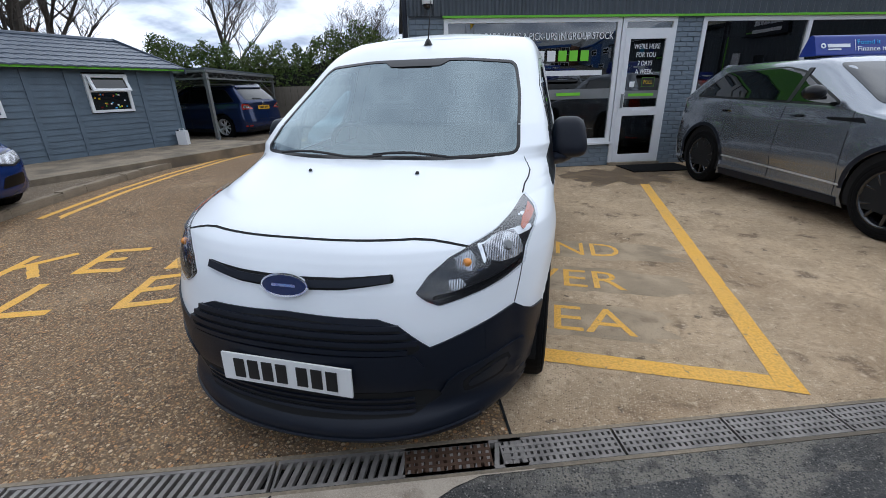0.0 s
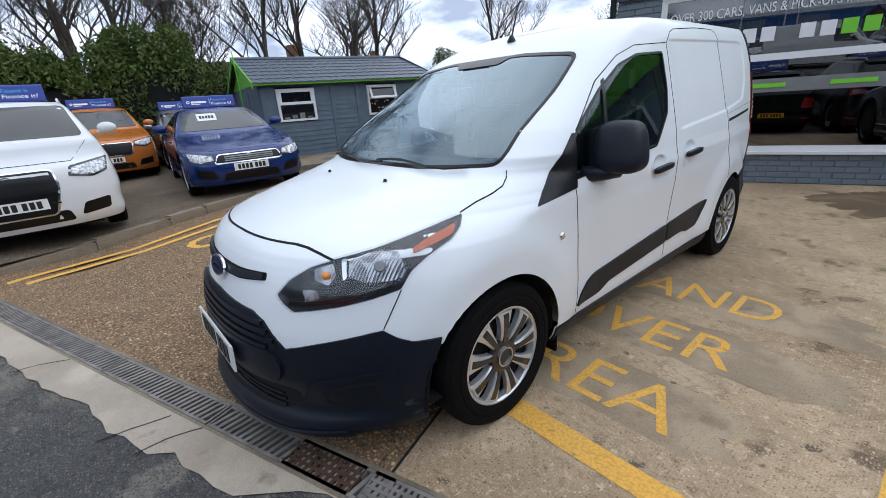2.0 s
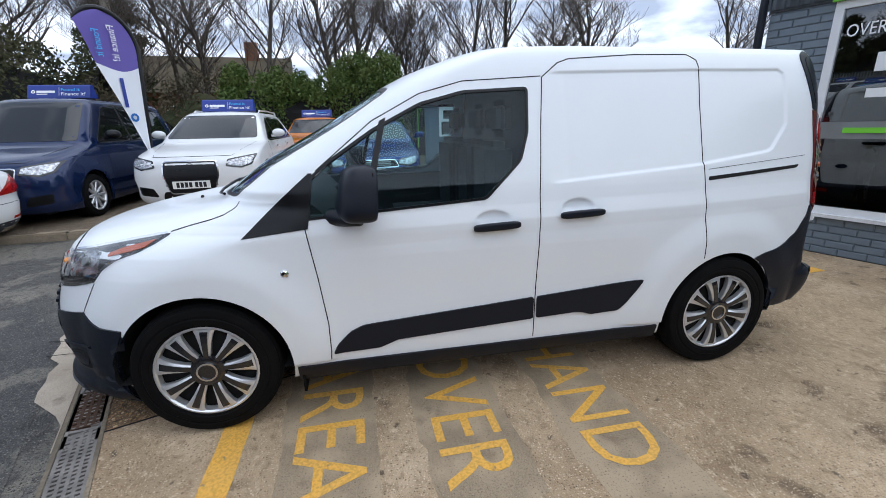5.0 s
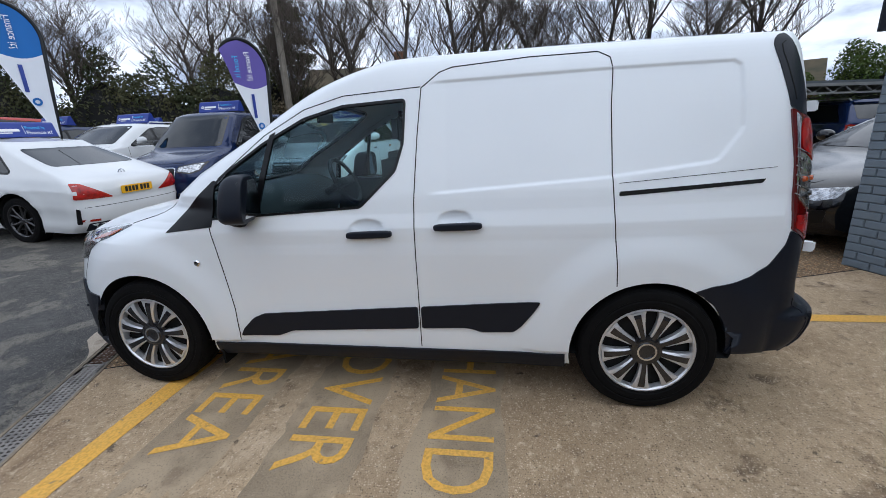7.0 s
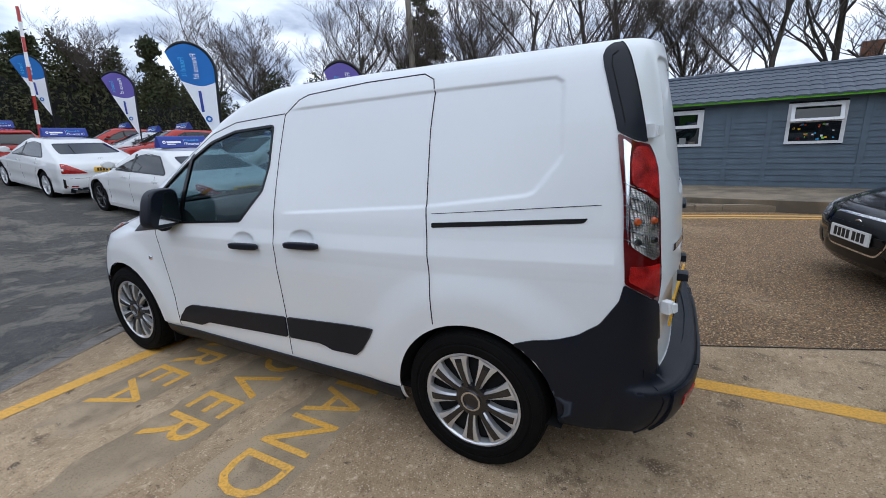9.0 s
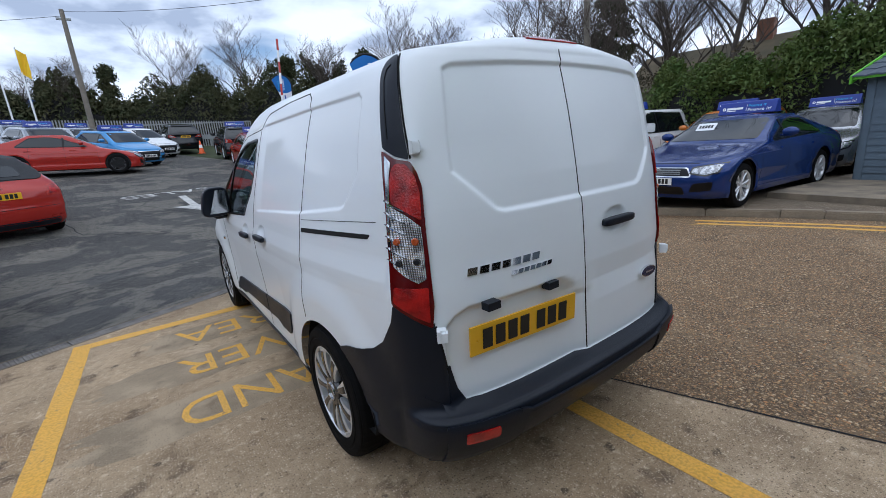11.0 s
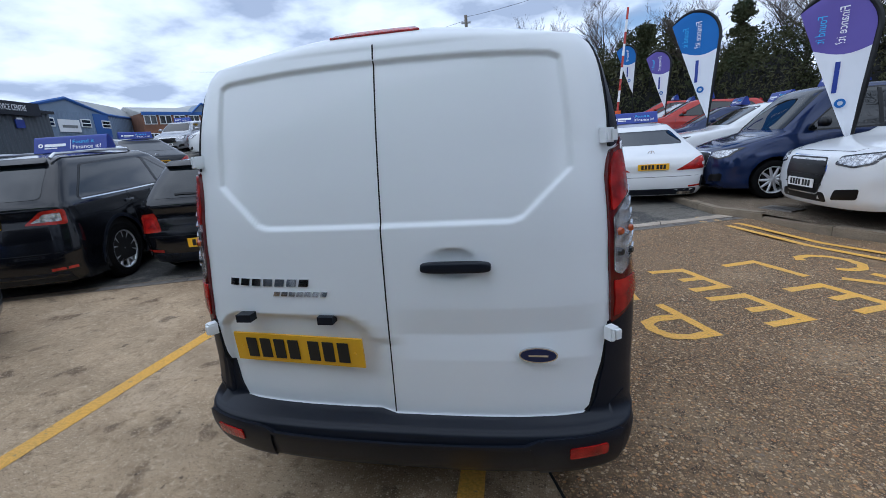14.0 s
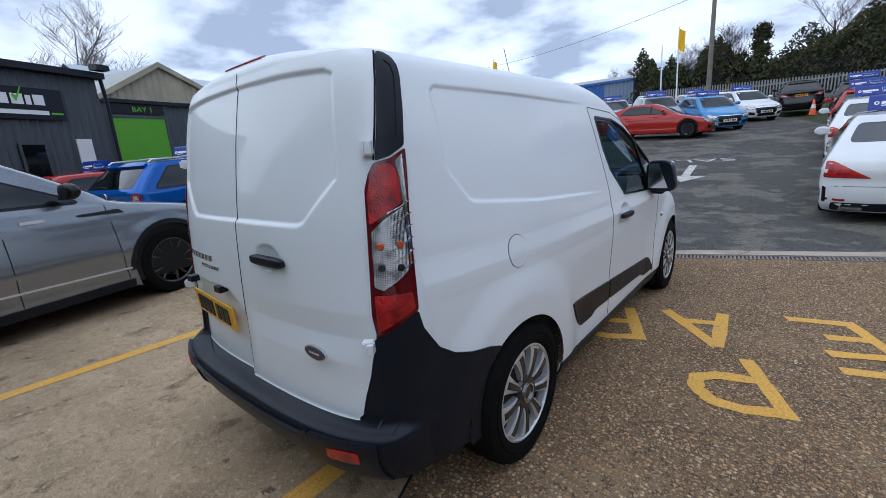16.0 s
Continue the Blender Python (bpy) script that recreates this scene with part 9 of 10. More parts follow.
    part("flood_lamp", boxes((L - 0.25, L + 0.1, -0.5, -0.2, 4.16, 4.3)), M["black_plastic"], w).matrix_basis = nf
    part("downpipe", tube(bmesh.new(), [(L + 0.05, -0.12, 4.0), (L + 0.12, -0.08, 3.4), (L + 0.1, -0.08, 0.0)], 0.05, 8), M["black_plastic"], w).matrix_basis = nf


workshop()


def far_shed(name, label, a, b, z0, z1, deep, walls, roof_rise, windows=0):
    """A long industrial building seen across the yard."""
    s = thing(name, label, "building")
    a, b = Vector(a), Vector(b)
    d = (b - a).normalized()
    nrm = Vector((d.y, -d.x))
    L = (b - a).length
    if nrm.dot(Vector((0, 0)) - a) > 0:
        nrm = -nrm
    c0, c1, c2, c3 = a, b, b + nrm * deep, a + nrm * deep
    part("core", prism(bmesh.new(), [tuple(p) for p in (c0 + nrm * 0.1, c1 + nrm * 0.1, c2, c3)], z0 - 3, z1), M["pale_clad"] if walls != "brick" else M["red_brick"], s)
    n = max(1, int(L / 3.2))
    for k in range(n):
        p, q = a + d * (L * k / n), a + d * (L * (k + 1) / n)
        mt = M["red_brick"] if walls == "brick" else M["blue_clad"] if (walls == "blue" and k % 5 in (1, 4)) else M["pale_clad"]
        if walls == "brick":
            bm = bmesh.new()
            bm.faces.new([bm.verts.new((*v, z)) for v, z in ((p, z0 - 3), (q, z0 - 3), (q, z1), (p, z1))])
            part("wall_bay", bm, mt, s)
        else:
            clad_wall("wall_bay", p, q, z0 - 3, z1, mt, s, 0.4, 0.06)
    rb = bmesh.new()
    m0, m1 = a + nrm * deep / 2, b + nrm * deep / 2
    for q in (((a, z1), (b, z1), (m1, z1 + roof_rise), (m0, z1 + roof_rise)), ((m0, z1 + roof_rise), (m1, z1 + roof_rise), (c2, z1), (c3, z1))):
        rb.faces.new([rb.verts.new((*v, z)) for v, z in q])
    for v, m in ((a, m0), (b, m1)):
        w = c3 if v is a else c2
        rb.faces.new([rb.verts.new((*p, z)) for p, z in ((v, z1), (m, z1 + roof_rise), (w, z1))])
    part("roof", rb, M["steel_roof"], s)
    ang = math.atan2(d.y, d.x)
    part("eaves_trim", boxes((0, L, -0.15, 0.05, z1 - 0.15, z1 + 0.12)), M["blue_clad"], s).matrix_basis = Matrix.Translation((*a, 0)) @ Matrix.Rotation(ang, 4, "Z")
    for k in range(windows):
        for zz in (z1 - 2.55, z1 - 0.98):
            x = L * (k + 0.5) / windows
            f = part("window", boxes((x - 0.5, x + 0.5, -0.08, 0.0, zz, zz + 0.8)), M["upvc"], s)
            f.matrix_basis = Matrix.Translation((*a, 0)) @ Matrix.Rotation(ang, 4, "Z")
            part("pane", boxes((x - 0.44, x - 0.04, -0.1, -0.08, zz + 0.07, zz + 0.73), (x + 0.04, x + 0.44, -0.1, -0.08, zz + 0.07, zz + 0.73)), M["tint"], f)
    if walls == "brick":
        # two small blue-edged gables stand on the eaves
        local = Matrix.Translation((*a, 0)) @ Matrix.Rotation(ang, 4, "Z")
        for x in (L * 0.70, L * 0.93):
            gb = bmesh.new()
            prism(gb, [(x - 0.95, z1), (x + 0.95, z1), (x, z1 + 0.85)], -0.10, 2.2, "y")
            part("gable", gb, M["pale_clad"] if x < L * 0.8 else M["red_brick"], s).matrix_basis = local
            for e in (-1, 1):
                part("edge_trim", tube(bmesh.new(), [(x + e * 1.05, -0.2, z1 - 0.03), (x, -0.2, z1 + 0.92)], 0.09, 6), M["blue_clad"], s).matrix_basis = local
    return s


def at(az, dist, eye=(0.3, 4.7)):
    """A plan point on a bearing (degrees from +y, anticlockwise) from the yard's middle."""
    return (eye[0] - math.sin(radians(az)) * dist, eye[1] + math.cos(radians(az)) * dist)


far_shed("industrial_shed", "long blue and pale blue industrial shed", at(-137, 71.5), at(-176, 56), 4.6, 7.9, 20, "blue", 1.7)
EYE_14 = (-0.4, 4.7)
far_shed("brick_office", "red brick two-storey office with white windows", at(-136.3, 47.5, EYE_14), at(-144.4, 50, EYE_14), 3.2, 5.7, 10, "brick", 1.0, 6)


def grey_unit():
    """An industrial unit whose gable and long side both show."""
    g = thing("grey_unit", "grey metal industrial unit with bright blue edges", "building")
    A, B, C = Vector(at(-126.8, 40, EYE_14)), Vector(at(-133.3, 46.5, EYE_14)), Vector(at(-136.6, 54, EYE_14))
    D = A + C - B
    ze, zr, zb = 5.5, 6.45, 0.5
    clad_wall("gable_wall", B, A, zb, ze, M["pale_clad"], g, 0.3, 0.04)
    clad_wall("side_wall", C, B, zb, ze, M["pale_clad"], g, 0.3, 0.04)
    bm = bmesh.new()
    top = (A + B) / 2
    bm.faces.new([bm.verts.new((*p, z)) for p, z in ((A, ze), (B, ze), (top, zr))])
    part("gable_head", bm, M["pale_clad"], g)
    bm = bmesh.new()
    back = (C + D) / 2
    for q in (((B, ze), (C, ze), (back, zr), (top, zr)), ((A, ze), (top, zr), (back, zr), (D, ze))):
        bm.faces.new([bm.verts.new((*p, z + 0.03)) for p, z in q])
    part("roof", bm, M["steel_roof"], g)
    for p, q in (((A, ze), (top, zr)), ((top, zr), (B, ze)), ((B, ze), (C, ze))):
        part("edge_trim", tube(bmesh.new(), [(*p[0], p[1]), (*q[0], q[1])], 0.13, 6), M["blue_clad"], g)
    u = (B - A).normalized()
    L = (B - A).length
    ang = math.degrees(math.atan2(u.y, u.x))
    m = pose(A.x, A.y, 0, 0, 0, ang)
    out = -1 if (m.to_3x3() @ Vector((0, -1, 0))).dot(Vector((-1, 1, 0))) > 0 else 1
    part("blue_panel", boxes((L - 1.7, L, out * 0.07 - 0.02, out * 0.07 + 0.02, zb, ze)), M["blue_clad"], g).matrix_basis = m
    for x, z in ((1.5, 4.35), (5.0, 4.4), (7.2, 4.4), (5.6, 2.9), (7.7, 2.9)):
        w = part("window", boxes((x, x + 1.0, out * 0.08 - 0.03, out * 0.08 + 0.03, z, z + 0.62)), M["upvc"], g)
        w.matrix_basis = m
        part("pane", boxes((x + 0.08, x + 0.92, out * 0.115 - 0.006, out * 0.115 + 0.006, z + 0.08, z + 0.27), (x + 0.08, x + 0.92, out * 0.115 - 0.006, out * 0.115 + 0.006, z + 0.34, z + 0.54)), M["tint"], w)
    b = part("sign_board", boxes((2.8, 4.8, out * 0.1 - 0.02, out * 0.1 + 0.02, 4.0, 4.9)), M["upvc"], g, "white sign board with a plain bar")
    b.matrix_basis = m
    part("sign_bar", boxes((3.1, 4.5, out * 0.13 - 0.006, out * 0.13 + 0.006, 4.3, 4.5)), M["galv"], b)


grey_unit()
ib = tagged(part("banner", boxes((-3.2, 3.2, -0.05, 0.05, 0, 0.75)), M["flag_yellow"]), "yellow banner on the industrial shed wall", "sign")
bx, by = at(-160.5, 54)
ib.matrix_basis = pose(bx, by, 4.9, 0, 0, 18)
part("banner_lettering", fit_text(text_bm("INTERNATIONAL", 0.42, 0.01), 5.6, pose(2.8, 0.075, 0.18, 90, 0, 180)), CAR["maroon"], ib)


def house(x, y, z, turn, w, label):
    h = thing("house", label, "house", pose(x, y, z, 0, 0, turn))
    part("wall", boxes((-w / 2, w / 2, -3.5, 3.5, -3, 2.6)), M["red_brick"], h)
    bm = bmesh.new()
    prism(bm, [(-3.9, 2.5), (3.9, 2.5), (0, 5.0)], -w / 2 - 0.2, w / 2 + 0.2, "x")
    part("roof", bm, M["scrub"], h, "brown tiled roof")
    part("chimney", boxes((w * 0.2, w * 0.2 + 0.8, -0.4, 0.4, 3.8, 5.9)), M["red_brick"], h)
    for x0 in (-w * 0.3, w * 0.1):
        part("window", boxes((x0, x0 + 1.3, -3.56, -3.5, 0.6, 1.8)), M["upvc"], h)


house(-28, 9.5, -0.6, 80, 9, "brick house with a brown tiled roof behind the hedge")
house(-30, -8, 1.0, 95, 9, "brick house behind the trees")
house(-38, 22, 0.3, 60, 9, "brick house with a chimney beyond the canopy")


# ---- poles, wires, barriers ----
def pole(x, y, h, r, material, label, name="utility_pole", lean=0.0):
    z = ground_z(x, y)
    p = thing(name, label, "pole", pose(x, y, z))
    part("shaft", tube(bmesh.new(), [(0, 0, -0.3), (lean * 0.5, 0, h / 2), (lean, 0, h)], [r, r * 0.85, r * 0.7], 10), material, p)
    return p


up1 = pole(2.6, -25.6, 7.2, 0.14, M["wood"], "brown timber utility pole with wires")
part("insulator", boxes((-0.3, 0.3, -0.05, 0.05, 6.7, 6.8)), M["galv"], up1)
up2 = pole(-15.1, -7.2, 9.0, 0.16, M["wood"], "pale timber utility pole by the hedge", lean=0.3)
wires = thing("overhead_wires", "thin black overhead wires", "cable")
for a, b in (((2.6, -25.6, 9.2), (-15.0, -7.2, 9.3)), ((2.6, -25.6, 9.0), (30, -34, 9.5))):
    pts = [tuple(Vector(a).lerp(Vector(b), k / 16) + Vector((0, 0, -0.9 * (1 - (k / 8 - 1) ** 2)))) for k in range(17)]
    part("wire", tube(bmesh.new(), pts, 0.012, 4), M["ink"], wires)


def flag_pole(az, dist, h, flag=True):
    x, y = at(az, dist)
    p = thing("flag_pole", "white flag pole with a yellow flag" if flag else "plain white flag pole", "flag pole", pose(x, y, ground_z(x, y)))
    part("shaft", tube(bmesh.new(), [(0, 0, -0.2), (0.05, 0, h)], [0.06, 0.035], 8), M["upvc"], p)
    if flag:
        bm = bmesh.new()
        g = [[bm.verts.new((0.05 - 0.42 * i / 8 * (1 if j < 7 else 0.9), 0.10 * math.sin(i * 0.9 + j * 0.3), h - 0.1 - 1.35 * j / 8 - 0.3 * i / 8)) for i in range(9)] for j in range(9)]
        for j in range(8):
            for i in range(8):
                bm.faces.new((g[j][i], g[j][i + 1], g[j + 1][i + 1], g[j + 1][i]))
        for f in bm.faces:
            f.smooth = True
        part("flag", bm, M["flag_yellow"], p)
        part("flag_bar", boxes((-0.28, -0.10, -0.13, -0.12, h - 1.2, h - 0.8)), M["ink"], p)


flag_pole(-150.8, 38, 5.6)
flag_pole(-152.0, 38, 4.8, False)
flag_pole(-156.3, 38, 5.8, False)
flag_pole(-172.0, 36, 5.8)
flag_pole(-170.4, 36, 4.8, False)


def barrier():
    b = thing("barrier_arm", "raised red and white striped barrier arm", "barrier", pose(-5.6, -19.5, ground_z(-5.6, -19.5)))
    part("cabinet", boxes((-0.2, 0.2, -0.2, 0.2, 0, 1.1)), M["cone"], b)
    for k in range(9):
        part("arm_band", boxes((-0.05, 0.05, -0.03, 0.03, 1.0 + 0.55 * k, 1.55 + 0.55 * k)), M["upvc"] if k % 2 else CAR["red"], b).matrix_basis = pose(0, 0, 0, 0, -4)


barrier()


def palisade():
    f = thing("palisade_fence", "grey steel palisade fence with a low rail", "fence")
    a, b = Vector((-6.5, -30.5)), Vector((8.0, -31.5))
    n = 96
    ang = math.degrees(math.atan2((b - a).y, (b - a).x))
    for k in range(n):
        p = a + (b - a) * k / n
        placed("pale", ("palisade", "pale"), lambda: boxes((-0.035, 0.035, -0.012, 0.012, 0, 1.75)), M["galv"], f, pose(p.x, p.y, ground_z(*p), 0, 0, ang))
    z = ground_z(*((a + b) / 2))
    part("rail", boxes((0, (b - a).length, -0.05, -0.02, 0.4, 0.48), (0, (b - a).length, -0.05, -0.02, 1.4, 1.48)), M["galv"], f).matrix_basis = pose(a.x, a.y, z, 0, 0, ang)
    g = thing("crash_barrier", "low grey crash barrier by the far fence", "barrier")
    part("beam", boxes((-4.5, 5.5, 0, 0.06, 0.45, 0.75)), M["galv"], g).matrix_basis = pose(0.5, -29.3, z - 0.2, 0, 0, ang)
    for x in (-4, -1, 2, 5):
        part("post", boxes((x, x + 0.1, -0.1, 0.0, 0, 0.7)), M["galv"], g).matrix_basis = pose(0.5, -29.3, z - 0.2, 0, 0, ang)


palisade()


def cone(x, y):
    c = thing("traffic_cone", "orange traffic cone with a pale sleeve", "cone", pose(x, y, ground_z(x, y)))
    part("base", boxes((-0.2, 0.2, -0.2, 0.2, 0, 0.03)), M["cone"], c)
    bm = bmesh.new()
    lathe(bm, [(0.15, 0.03), (0.03, 0.72), (0.001, 0.73)], 18, "z")
    part("body", bm, M["cone"], c, smooth=True)
    bm = bmesh.new()
    lathe(bm, [(0.102, 0.32), (0.072, 0.50)], 18, "z")
    part("sleeve", bm, M["upvc"], c, smooth=True)


cone(-2.1, -24.0)


# ---- trees and hedges ----
def bare_tree(seed, h, spread=0.5, r=0.16, trunks=1):
    """Limbs and twigs of a leafless tree, as two meshes."""
    rnd = random.Random(seed)
    wood, twigs = bmesh.new(), bmesh.new()

    def limb(p, d, length, rad, level):
        n = (5, 4, 3, 2, 2)[level]
        pts, rs = [p.copy()], [rad]
        for k in range(n):
            d = (d + Vector((rnd.uniform(-1, 1), rnd.uniform(-1, 1), rnd.uniform(-0.3, 0.7))) * (0.13 if level == 0 else 0.24)).normalized()
            p = p + d * length / n
            pts.append(p.copy())
            rs.append(max(0.006, rad * (1 - 0.62 * (k + 1) / n)))
        tube(wood if level < 3 else twigs, pts, rs, (8, 6, 4, 3, 3)[level])
        if level >= 4:
            return
        kids = (9, 7, 6, 5)[level]
        for k in range(kids):
            t = 0.30 + 0.70 * (k + rnd.random()) / kids if level else 0.35 + 0.65 * (k + rnd.random()) / kids
            i = min(n - 1, int(t * n))
            q = pts[i].lerp(pts[i + 1], t * n - i)
            a = rnd.uniform(0, 2 * math.pi)
            out = Vector((math.cos(a), math.sin(a), 0))
            nd = (d * (0.55 if level else 0.5) + out * (0.5 + spread * rnd.random()) + Vector((0, 0, 0.42))).normalized()
            limb(q, nd, length * rnd.uniform(0.42, 0.62) * (1.0 if level else 0.9), rs[i] * rnd.uniform(0.45, 0.62), level + 1)
    for k in range(trunks):
        limb(Vector((k * 0.5, 0.3 * k, -0.3)), Vector((rnd.uniform(-0.12, 0.12), rnd.uniform(-0.12, 0.12), 1)), h * rnd.uniform(0.55, 0.68), r, 0)
    return wood, twigs


TREES = {}


def put_tree(kind, x, y, scale, turn, z=None):
    seeds = {"ash": (11, 9.0, 0.5, 0.17, 1), "alder": (23, 10.0, 0.25, 0.15, 1), "clump": (37, 8.0, 0.4, 0.12, 2), "oak": (51, 8.5, 0.8, 0.22, 1)}
    if kind not in TREES:
        TREES[kind] = [None, None]
        w, t = bare_tree(*seeds[kind])
        for k, (b, n) in enumerate(((w, "limbs"), (t, "twigs"))):
            me = bpy.data.meshes.new(kind + "_" + n)
            b.to_mesh(me)
            b.free()
            me.materials.append(M["bark"] if k == 0 else M["twig"])
            TREES[kind][k] = me
    t = thing("tree", {"ash": "bare grey spreading tree in early spring", "alder": "tall slender bare tree with fine twigs", "clump": "bare grey many-stemmed tree with fine branches", "oak": "broad bare tree with crooked limbs"}[kind], "tree", pose(x, y, ground_z(x, y) if z is None else z, 0, 0, turn) @ Matrix.Diagonal((scale, scale, scale, 1)))
    for k, n in enumerate(("trunk", "crown")):
        ob = new(n, TREES[kind][k])
        ob.parent = t


def leaf_cloud(seed, n, lo, hi, shape, size=0.09):
    """Many small leaves in an uneven mass; shape(u, v, w) gives a place and how far out it may go."""
    rnd = random.Random(seed)
    verts, faces = [], []
    k = 0
    while k < n:
        p = shape(rnd)
        if p is None:
            continue
        a = Vector((rnd.uniform(-1, 1), rnd.uniform(-1, 1), rnd.uniform(-0.6, 1))).normalized()
        b = a.orthogonal().normalized()
        c = a.cross(b)
        th = rnd.uniform(0, 6.28)
        b, c = b * math.cos(th) + c * math.sin(th), c * math.cos(th) - b * math.sin(th)
        s = size * rnd.uniform(0.7, 1.4)
        i = len(verts)
        verts += [p - b * s, p + c * s * 0.42, p + b * s, p - c * s * 0.42]
        faces.append((i, i + 1, i + 2, i + 3))
        k += 1
    return verts, faces


def hedge(name, label, a, b, h, deep, n, material, seed, size=0.09, lumps=0.5, kind="stuff"):
    """A leafy bank between two plan points, uneven along its top."""
    a, b = Vector(a), Vector(b)
    d = (b - a)
    L = d.length
    d.normalize()
    nn = Vector((-d.y, d.x))

    def shape(r):
        s, w, t = r.random() * L, r.gauss(0, 0.38), r.random() ** 0.75
        top = h * (1 + lumps * 0.5 * noise.noise(Vector((s * 0.45 + seed, 0.3, 0))) + lumps * 0.25 * noise.noise(Vector((s * 1.7, seed, 0))))
        bulge = 1 + 0.35 * noise.noise(Vector((s * 0.9, t * 3, seed)))
        e = max(-1, min(1, w))
        zt = t * top * (1 - 0.25 * abs(e))
        if noise.noise(Vector((s * 1.3, t * 4.5, seed * 1.7 + e))) < -0.30:
            return None
        q = a + d * s + nn * e * deep * bulge * (1.1 - 0.4 * t)
        return Vector((q.x, q.y, ground_z(*q) * 0.8 + zt))
    v, f = leaf_cloud(seed, n, 0, 0, shape, size)
    me = bpy.data.meshes.new(name)
    me.from_pydata(v, [], f)
    me.materials.append(material)
    ob = tagged(new(name, me), label, "hedge", kind=kind)
    # A solid dark sheet within the leaves is painted as the hedge's inner shade.
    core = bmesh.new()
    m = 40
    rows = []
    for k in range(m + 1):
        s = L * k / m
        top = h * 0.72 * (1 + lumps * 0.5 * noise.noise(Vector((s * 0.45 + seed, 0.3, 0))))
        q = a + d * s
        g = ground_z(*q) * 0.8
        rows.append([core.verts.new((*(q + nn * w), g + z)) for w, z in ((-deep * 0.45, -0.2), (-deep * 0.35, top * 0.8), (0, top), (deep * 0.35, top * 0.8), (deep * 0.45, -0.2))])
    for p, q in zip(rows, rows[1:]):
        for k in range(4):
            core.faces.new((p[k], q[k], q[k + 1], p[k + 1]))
    tagged(part(name + "_core", core, M["gap_and_shade"] if material is not M["scrub"] else M["ivy"]), "dark sheet painted as shade inside the hedge", "hedge", kind=kind)
    return ob


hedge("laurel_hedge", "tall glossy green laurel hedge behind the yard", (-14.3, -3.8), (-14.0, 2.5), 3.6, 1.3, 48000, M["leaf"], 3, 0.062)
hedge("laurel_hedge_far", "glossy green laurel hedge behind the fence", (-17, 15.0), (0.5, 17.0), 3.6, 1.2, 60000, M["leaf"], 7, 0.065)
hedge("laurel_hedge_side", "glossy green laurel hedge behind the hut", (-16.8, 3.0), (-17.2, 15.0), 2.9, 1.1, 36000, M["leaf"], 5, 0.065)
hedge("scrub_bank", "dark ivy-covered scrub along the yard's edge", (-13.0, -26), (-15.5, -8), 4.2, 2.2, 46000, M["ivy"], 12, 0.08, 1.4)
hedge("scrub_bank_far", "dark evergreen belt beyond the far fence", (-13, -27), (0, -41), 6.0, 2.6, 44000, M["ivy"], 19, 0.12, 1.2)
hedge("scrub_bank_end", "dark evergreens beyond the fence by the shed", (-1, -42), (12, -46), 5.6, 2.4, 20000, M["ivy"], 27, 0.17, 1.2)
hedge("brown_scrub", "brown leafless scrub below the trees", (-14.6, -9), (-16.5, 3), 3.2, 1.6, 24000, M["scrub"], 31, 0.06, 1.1)
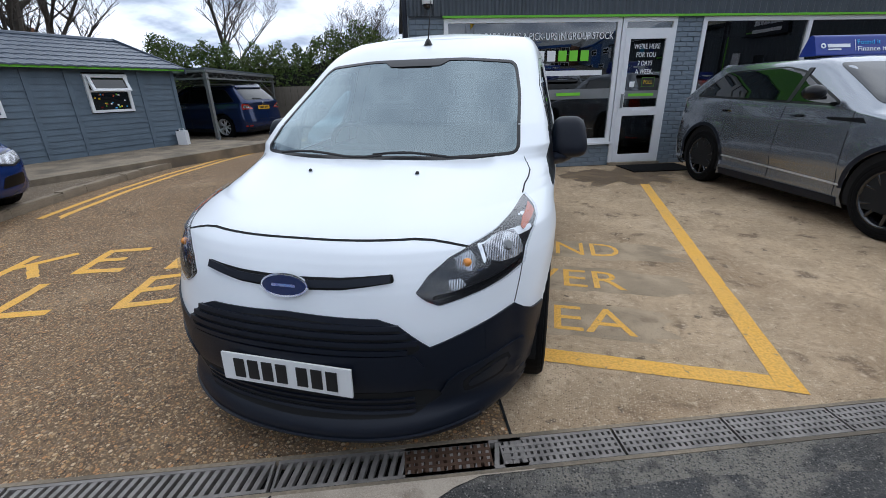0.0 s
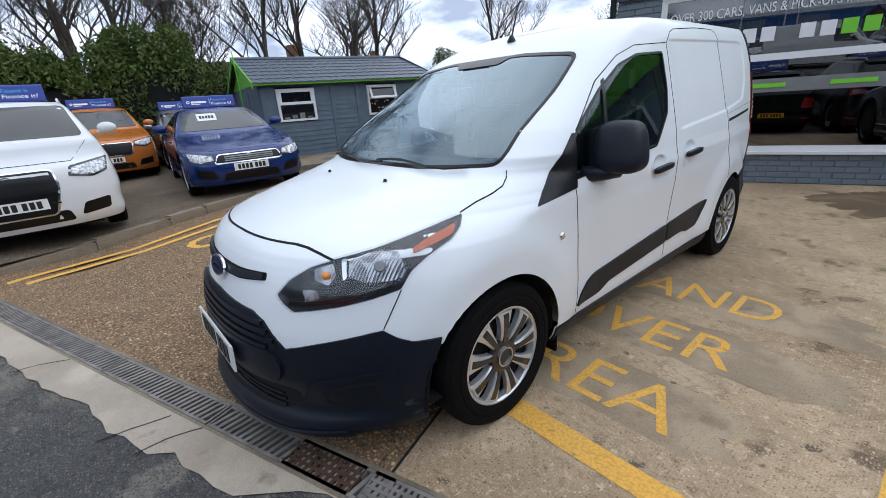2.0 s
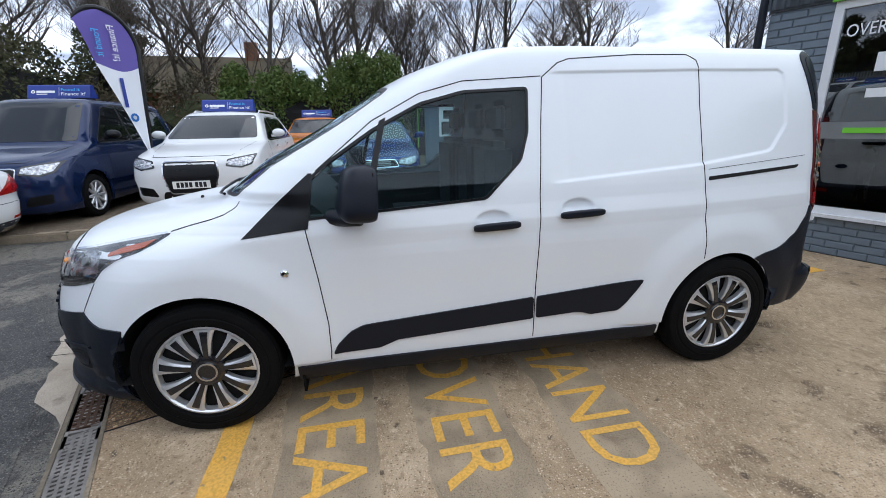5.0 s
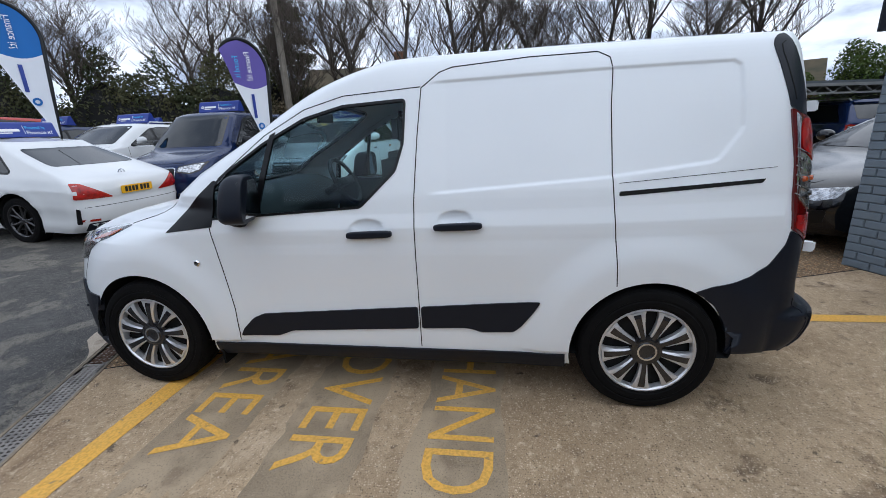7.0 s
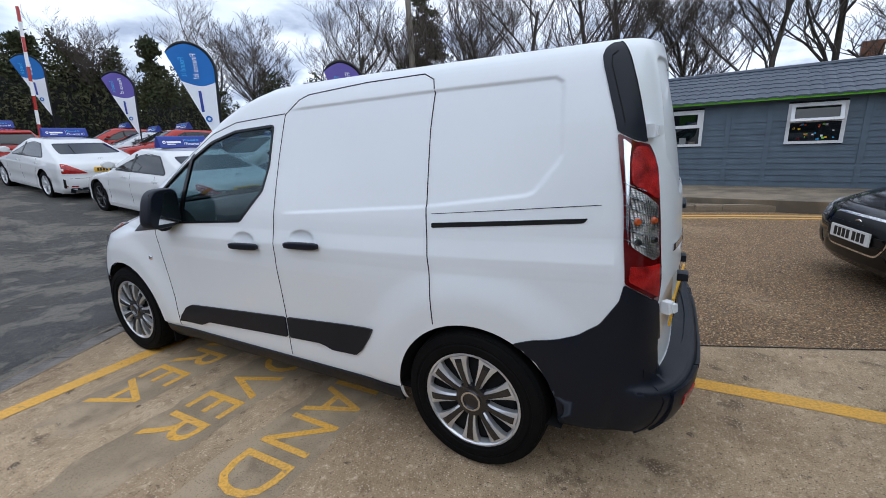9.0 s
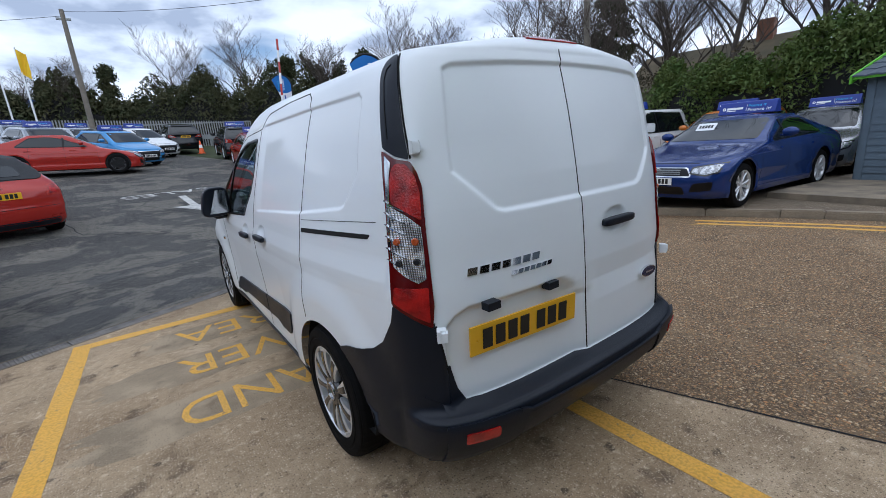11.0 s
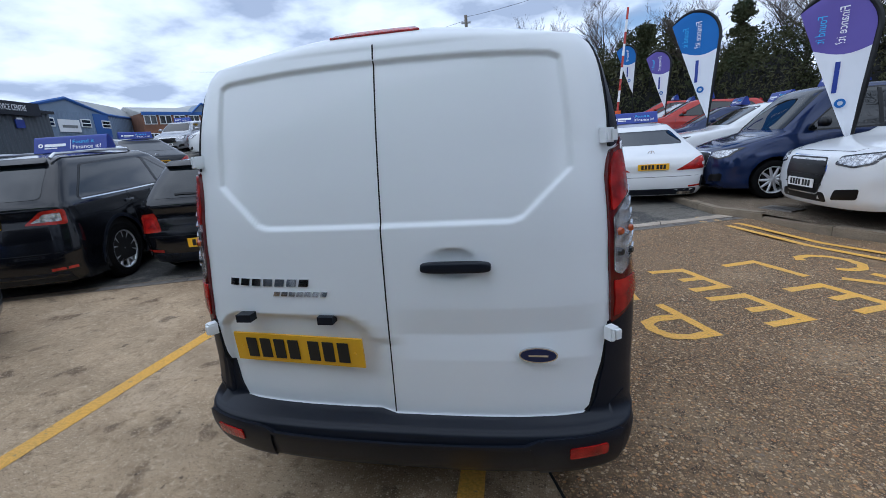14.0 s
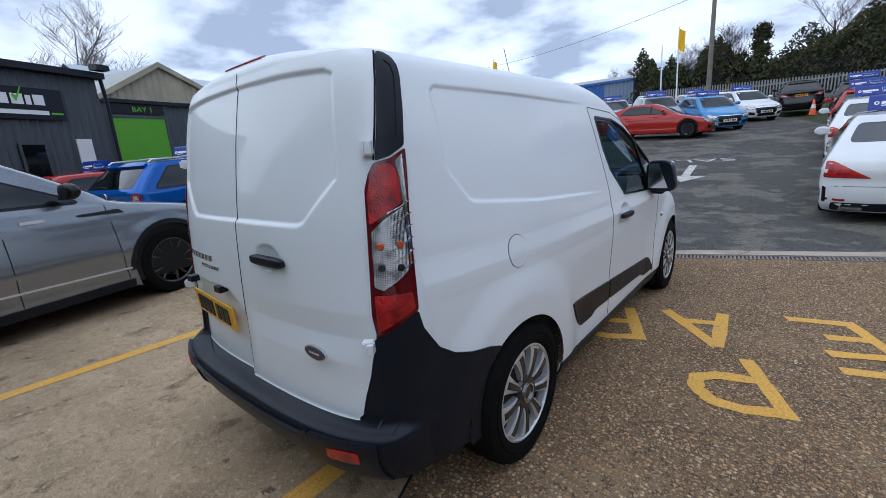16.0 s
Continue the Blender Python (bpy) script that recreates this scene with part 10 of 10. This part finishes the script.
for kd, x, y, s, tn in (("ash", -17, -12, 1.05, 0), ("clump", -16.5, -8.5, 1.0, 70), ("ash", -19, -5.5, 1.15, 140), ("alder", -17.5, -2.5, 1.05, 200), ("alder", -18.2, -0.4, 1.15, 20), ("alder", -17.6, 1.2, 1.1, 100),
                        ("clump", -21, 3.5, 1.1, 10), ("alder", -18.5, 6.4, 1.05, 250), ("alder", -19.2, 8.2, 1.15, 300), ("oak", -17.5, 9.8, 1.1, 60), ("ash", -20, 13, 1.15, 180), ("alder", -15.5, 18.0, 1.0, 30), ("clump", -9.5, 21, 0.75, 90),
                        ("ash", -5.2, 24, 1.25, 120), ("oak", 1.5, 26, 1.2, 0), ("clump", -14.5, -17, 0.95, 40), ("ash", -15.5, -22, 1.0, 220), ("clump", -11.5, -28, 0.95, 110), ("ash", -7.5, -35, 1.0, 300), ("alder", -3.0, -40, 0.85, 77),
                        ("clump", 3.5, -44, 0.85, 15), ("oak", 8, -47, 0.8, 190), ("ash", 13, -70, 0.7, 60), ("clump", 20, -72, 0.65, 10), ("ash", 24, -74, 0.6, 130), ("oak", 27, 3.5, 1.05, 40), ("ash", 31, -3, 1.15, 200), ("clump", 35, -9, 0.8, 0), ("ash", -26, 0, 1.3, 15), ("alder", -25, -9, 1.3, 80), ("ash", -24, -18, 1.2, 140)):
    put_tree(kd, x, y, s, tn)


def pine(x, y, h, seed):
    """A dark conifer with layered, ragged boughs."""
    rnd = random.Random(seed)
    z = ground_z(x, y)
    t = thing("conifer", "tall dark conifer with ragged boughs", "tree", pose(x, y, z))
    part("trunk", tube(bmesh.new(), [(0, 0, -0.2), (0.1, 0, h * 0.5), (0, 0.1, h)], [0.16, 0.1, 0.02], 8), M["bark"], t)
    boughs = [(rnd.uniform(0.22, 1.0), rnd.uniform(0, 6.28), rnd.uniform(0.5, 1.0)) for _ in range(60)]

    def shape(r):
        f, a, l = r.choice(boughs)
        w = r.random() ** 0.6
        R = h * 0.24 * (1.12 - f) * l + 0.25
        return Vector((math.cos(a) * R * w + r.gauss(0, 0.16), math.sin(a) * R * w + r.gauss(0, 0.16), h * f - 0.25 * w + r.gauss(0, 0.14)))
    v, f = leaf_cloud(seed, 7000, 0, 0, shape, 0.11)
    me = bpy.data.meshes.new("crown")
    me.from_pydata(v, [], f)
    me.materials.append(M["ivy"])
    ob = new("crown", me)
    ob.parent = t


for x, y, h, sd in ((-20.5, -9.6, 9.5, 1), (-13.5, -24.5, 6.5, 2), (-5, -38, 5.5, 3), (1.5, -43, 6.0, 4), (-10, -31, 6.5, 5), (6, -46, 5.0, 6)):
    pine(x, y, h, sd)
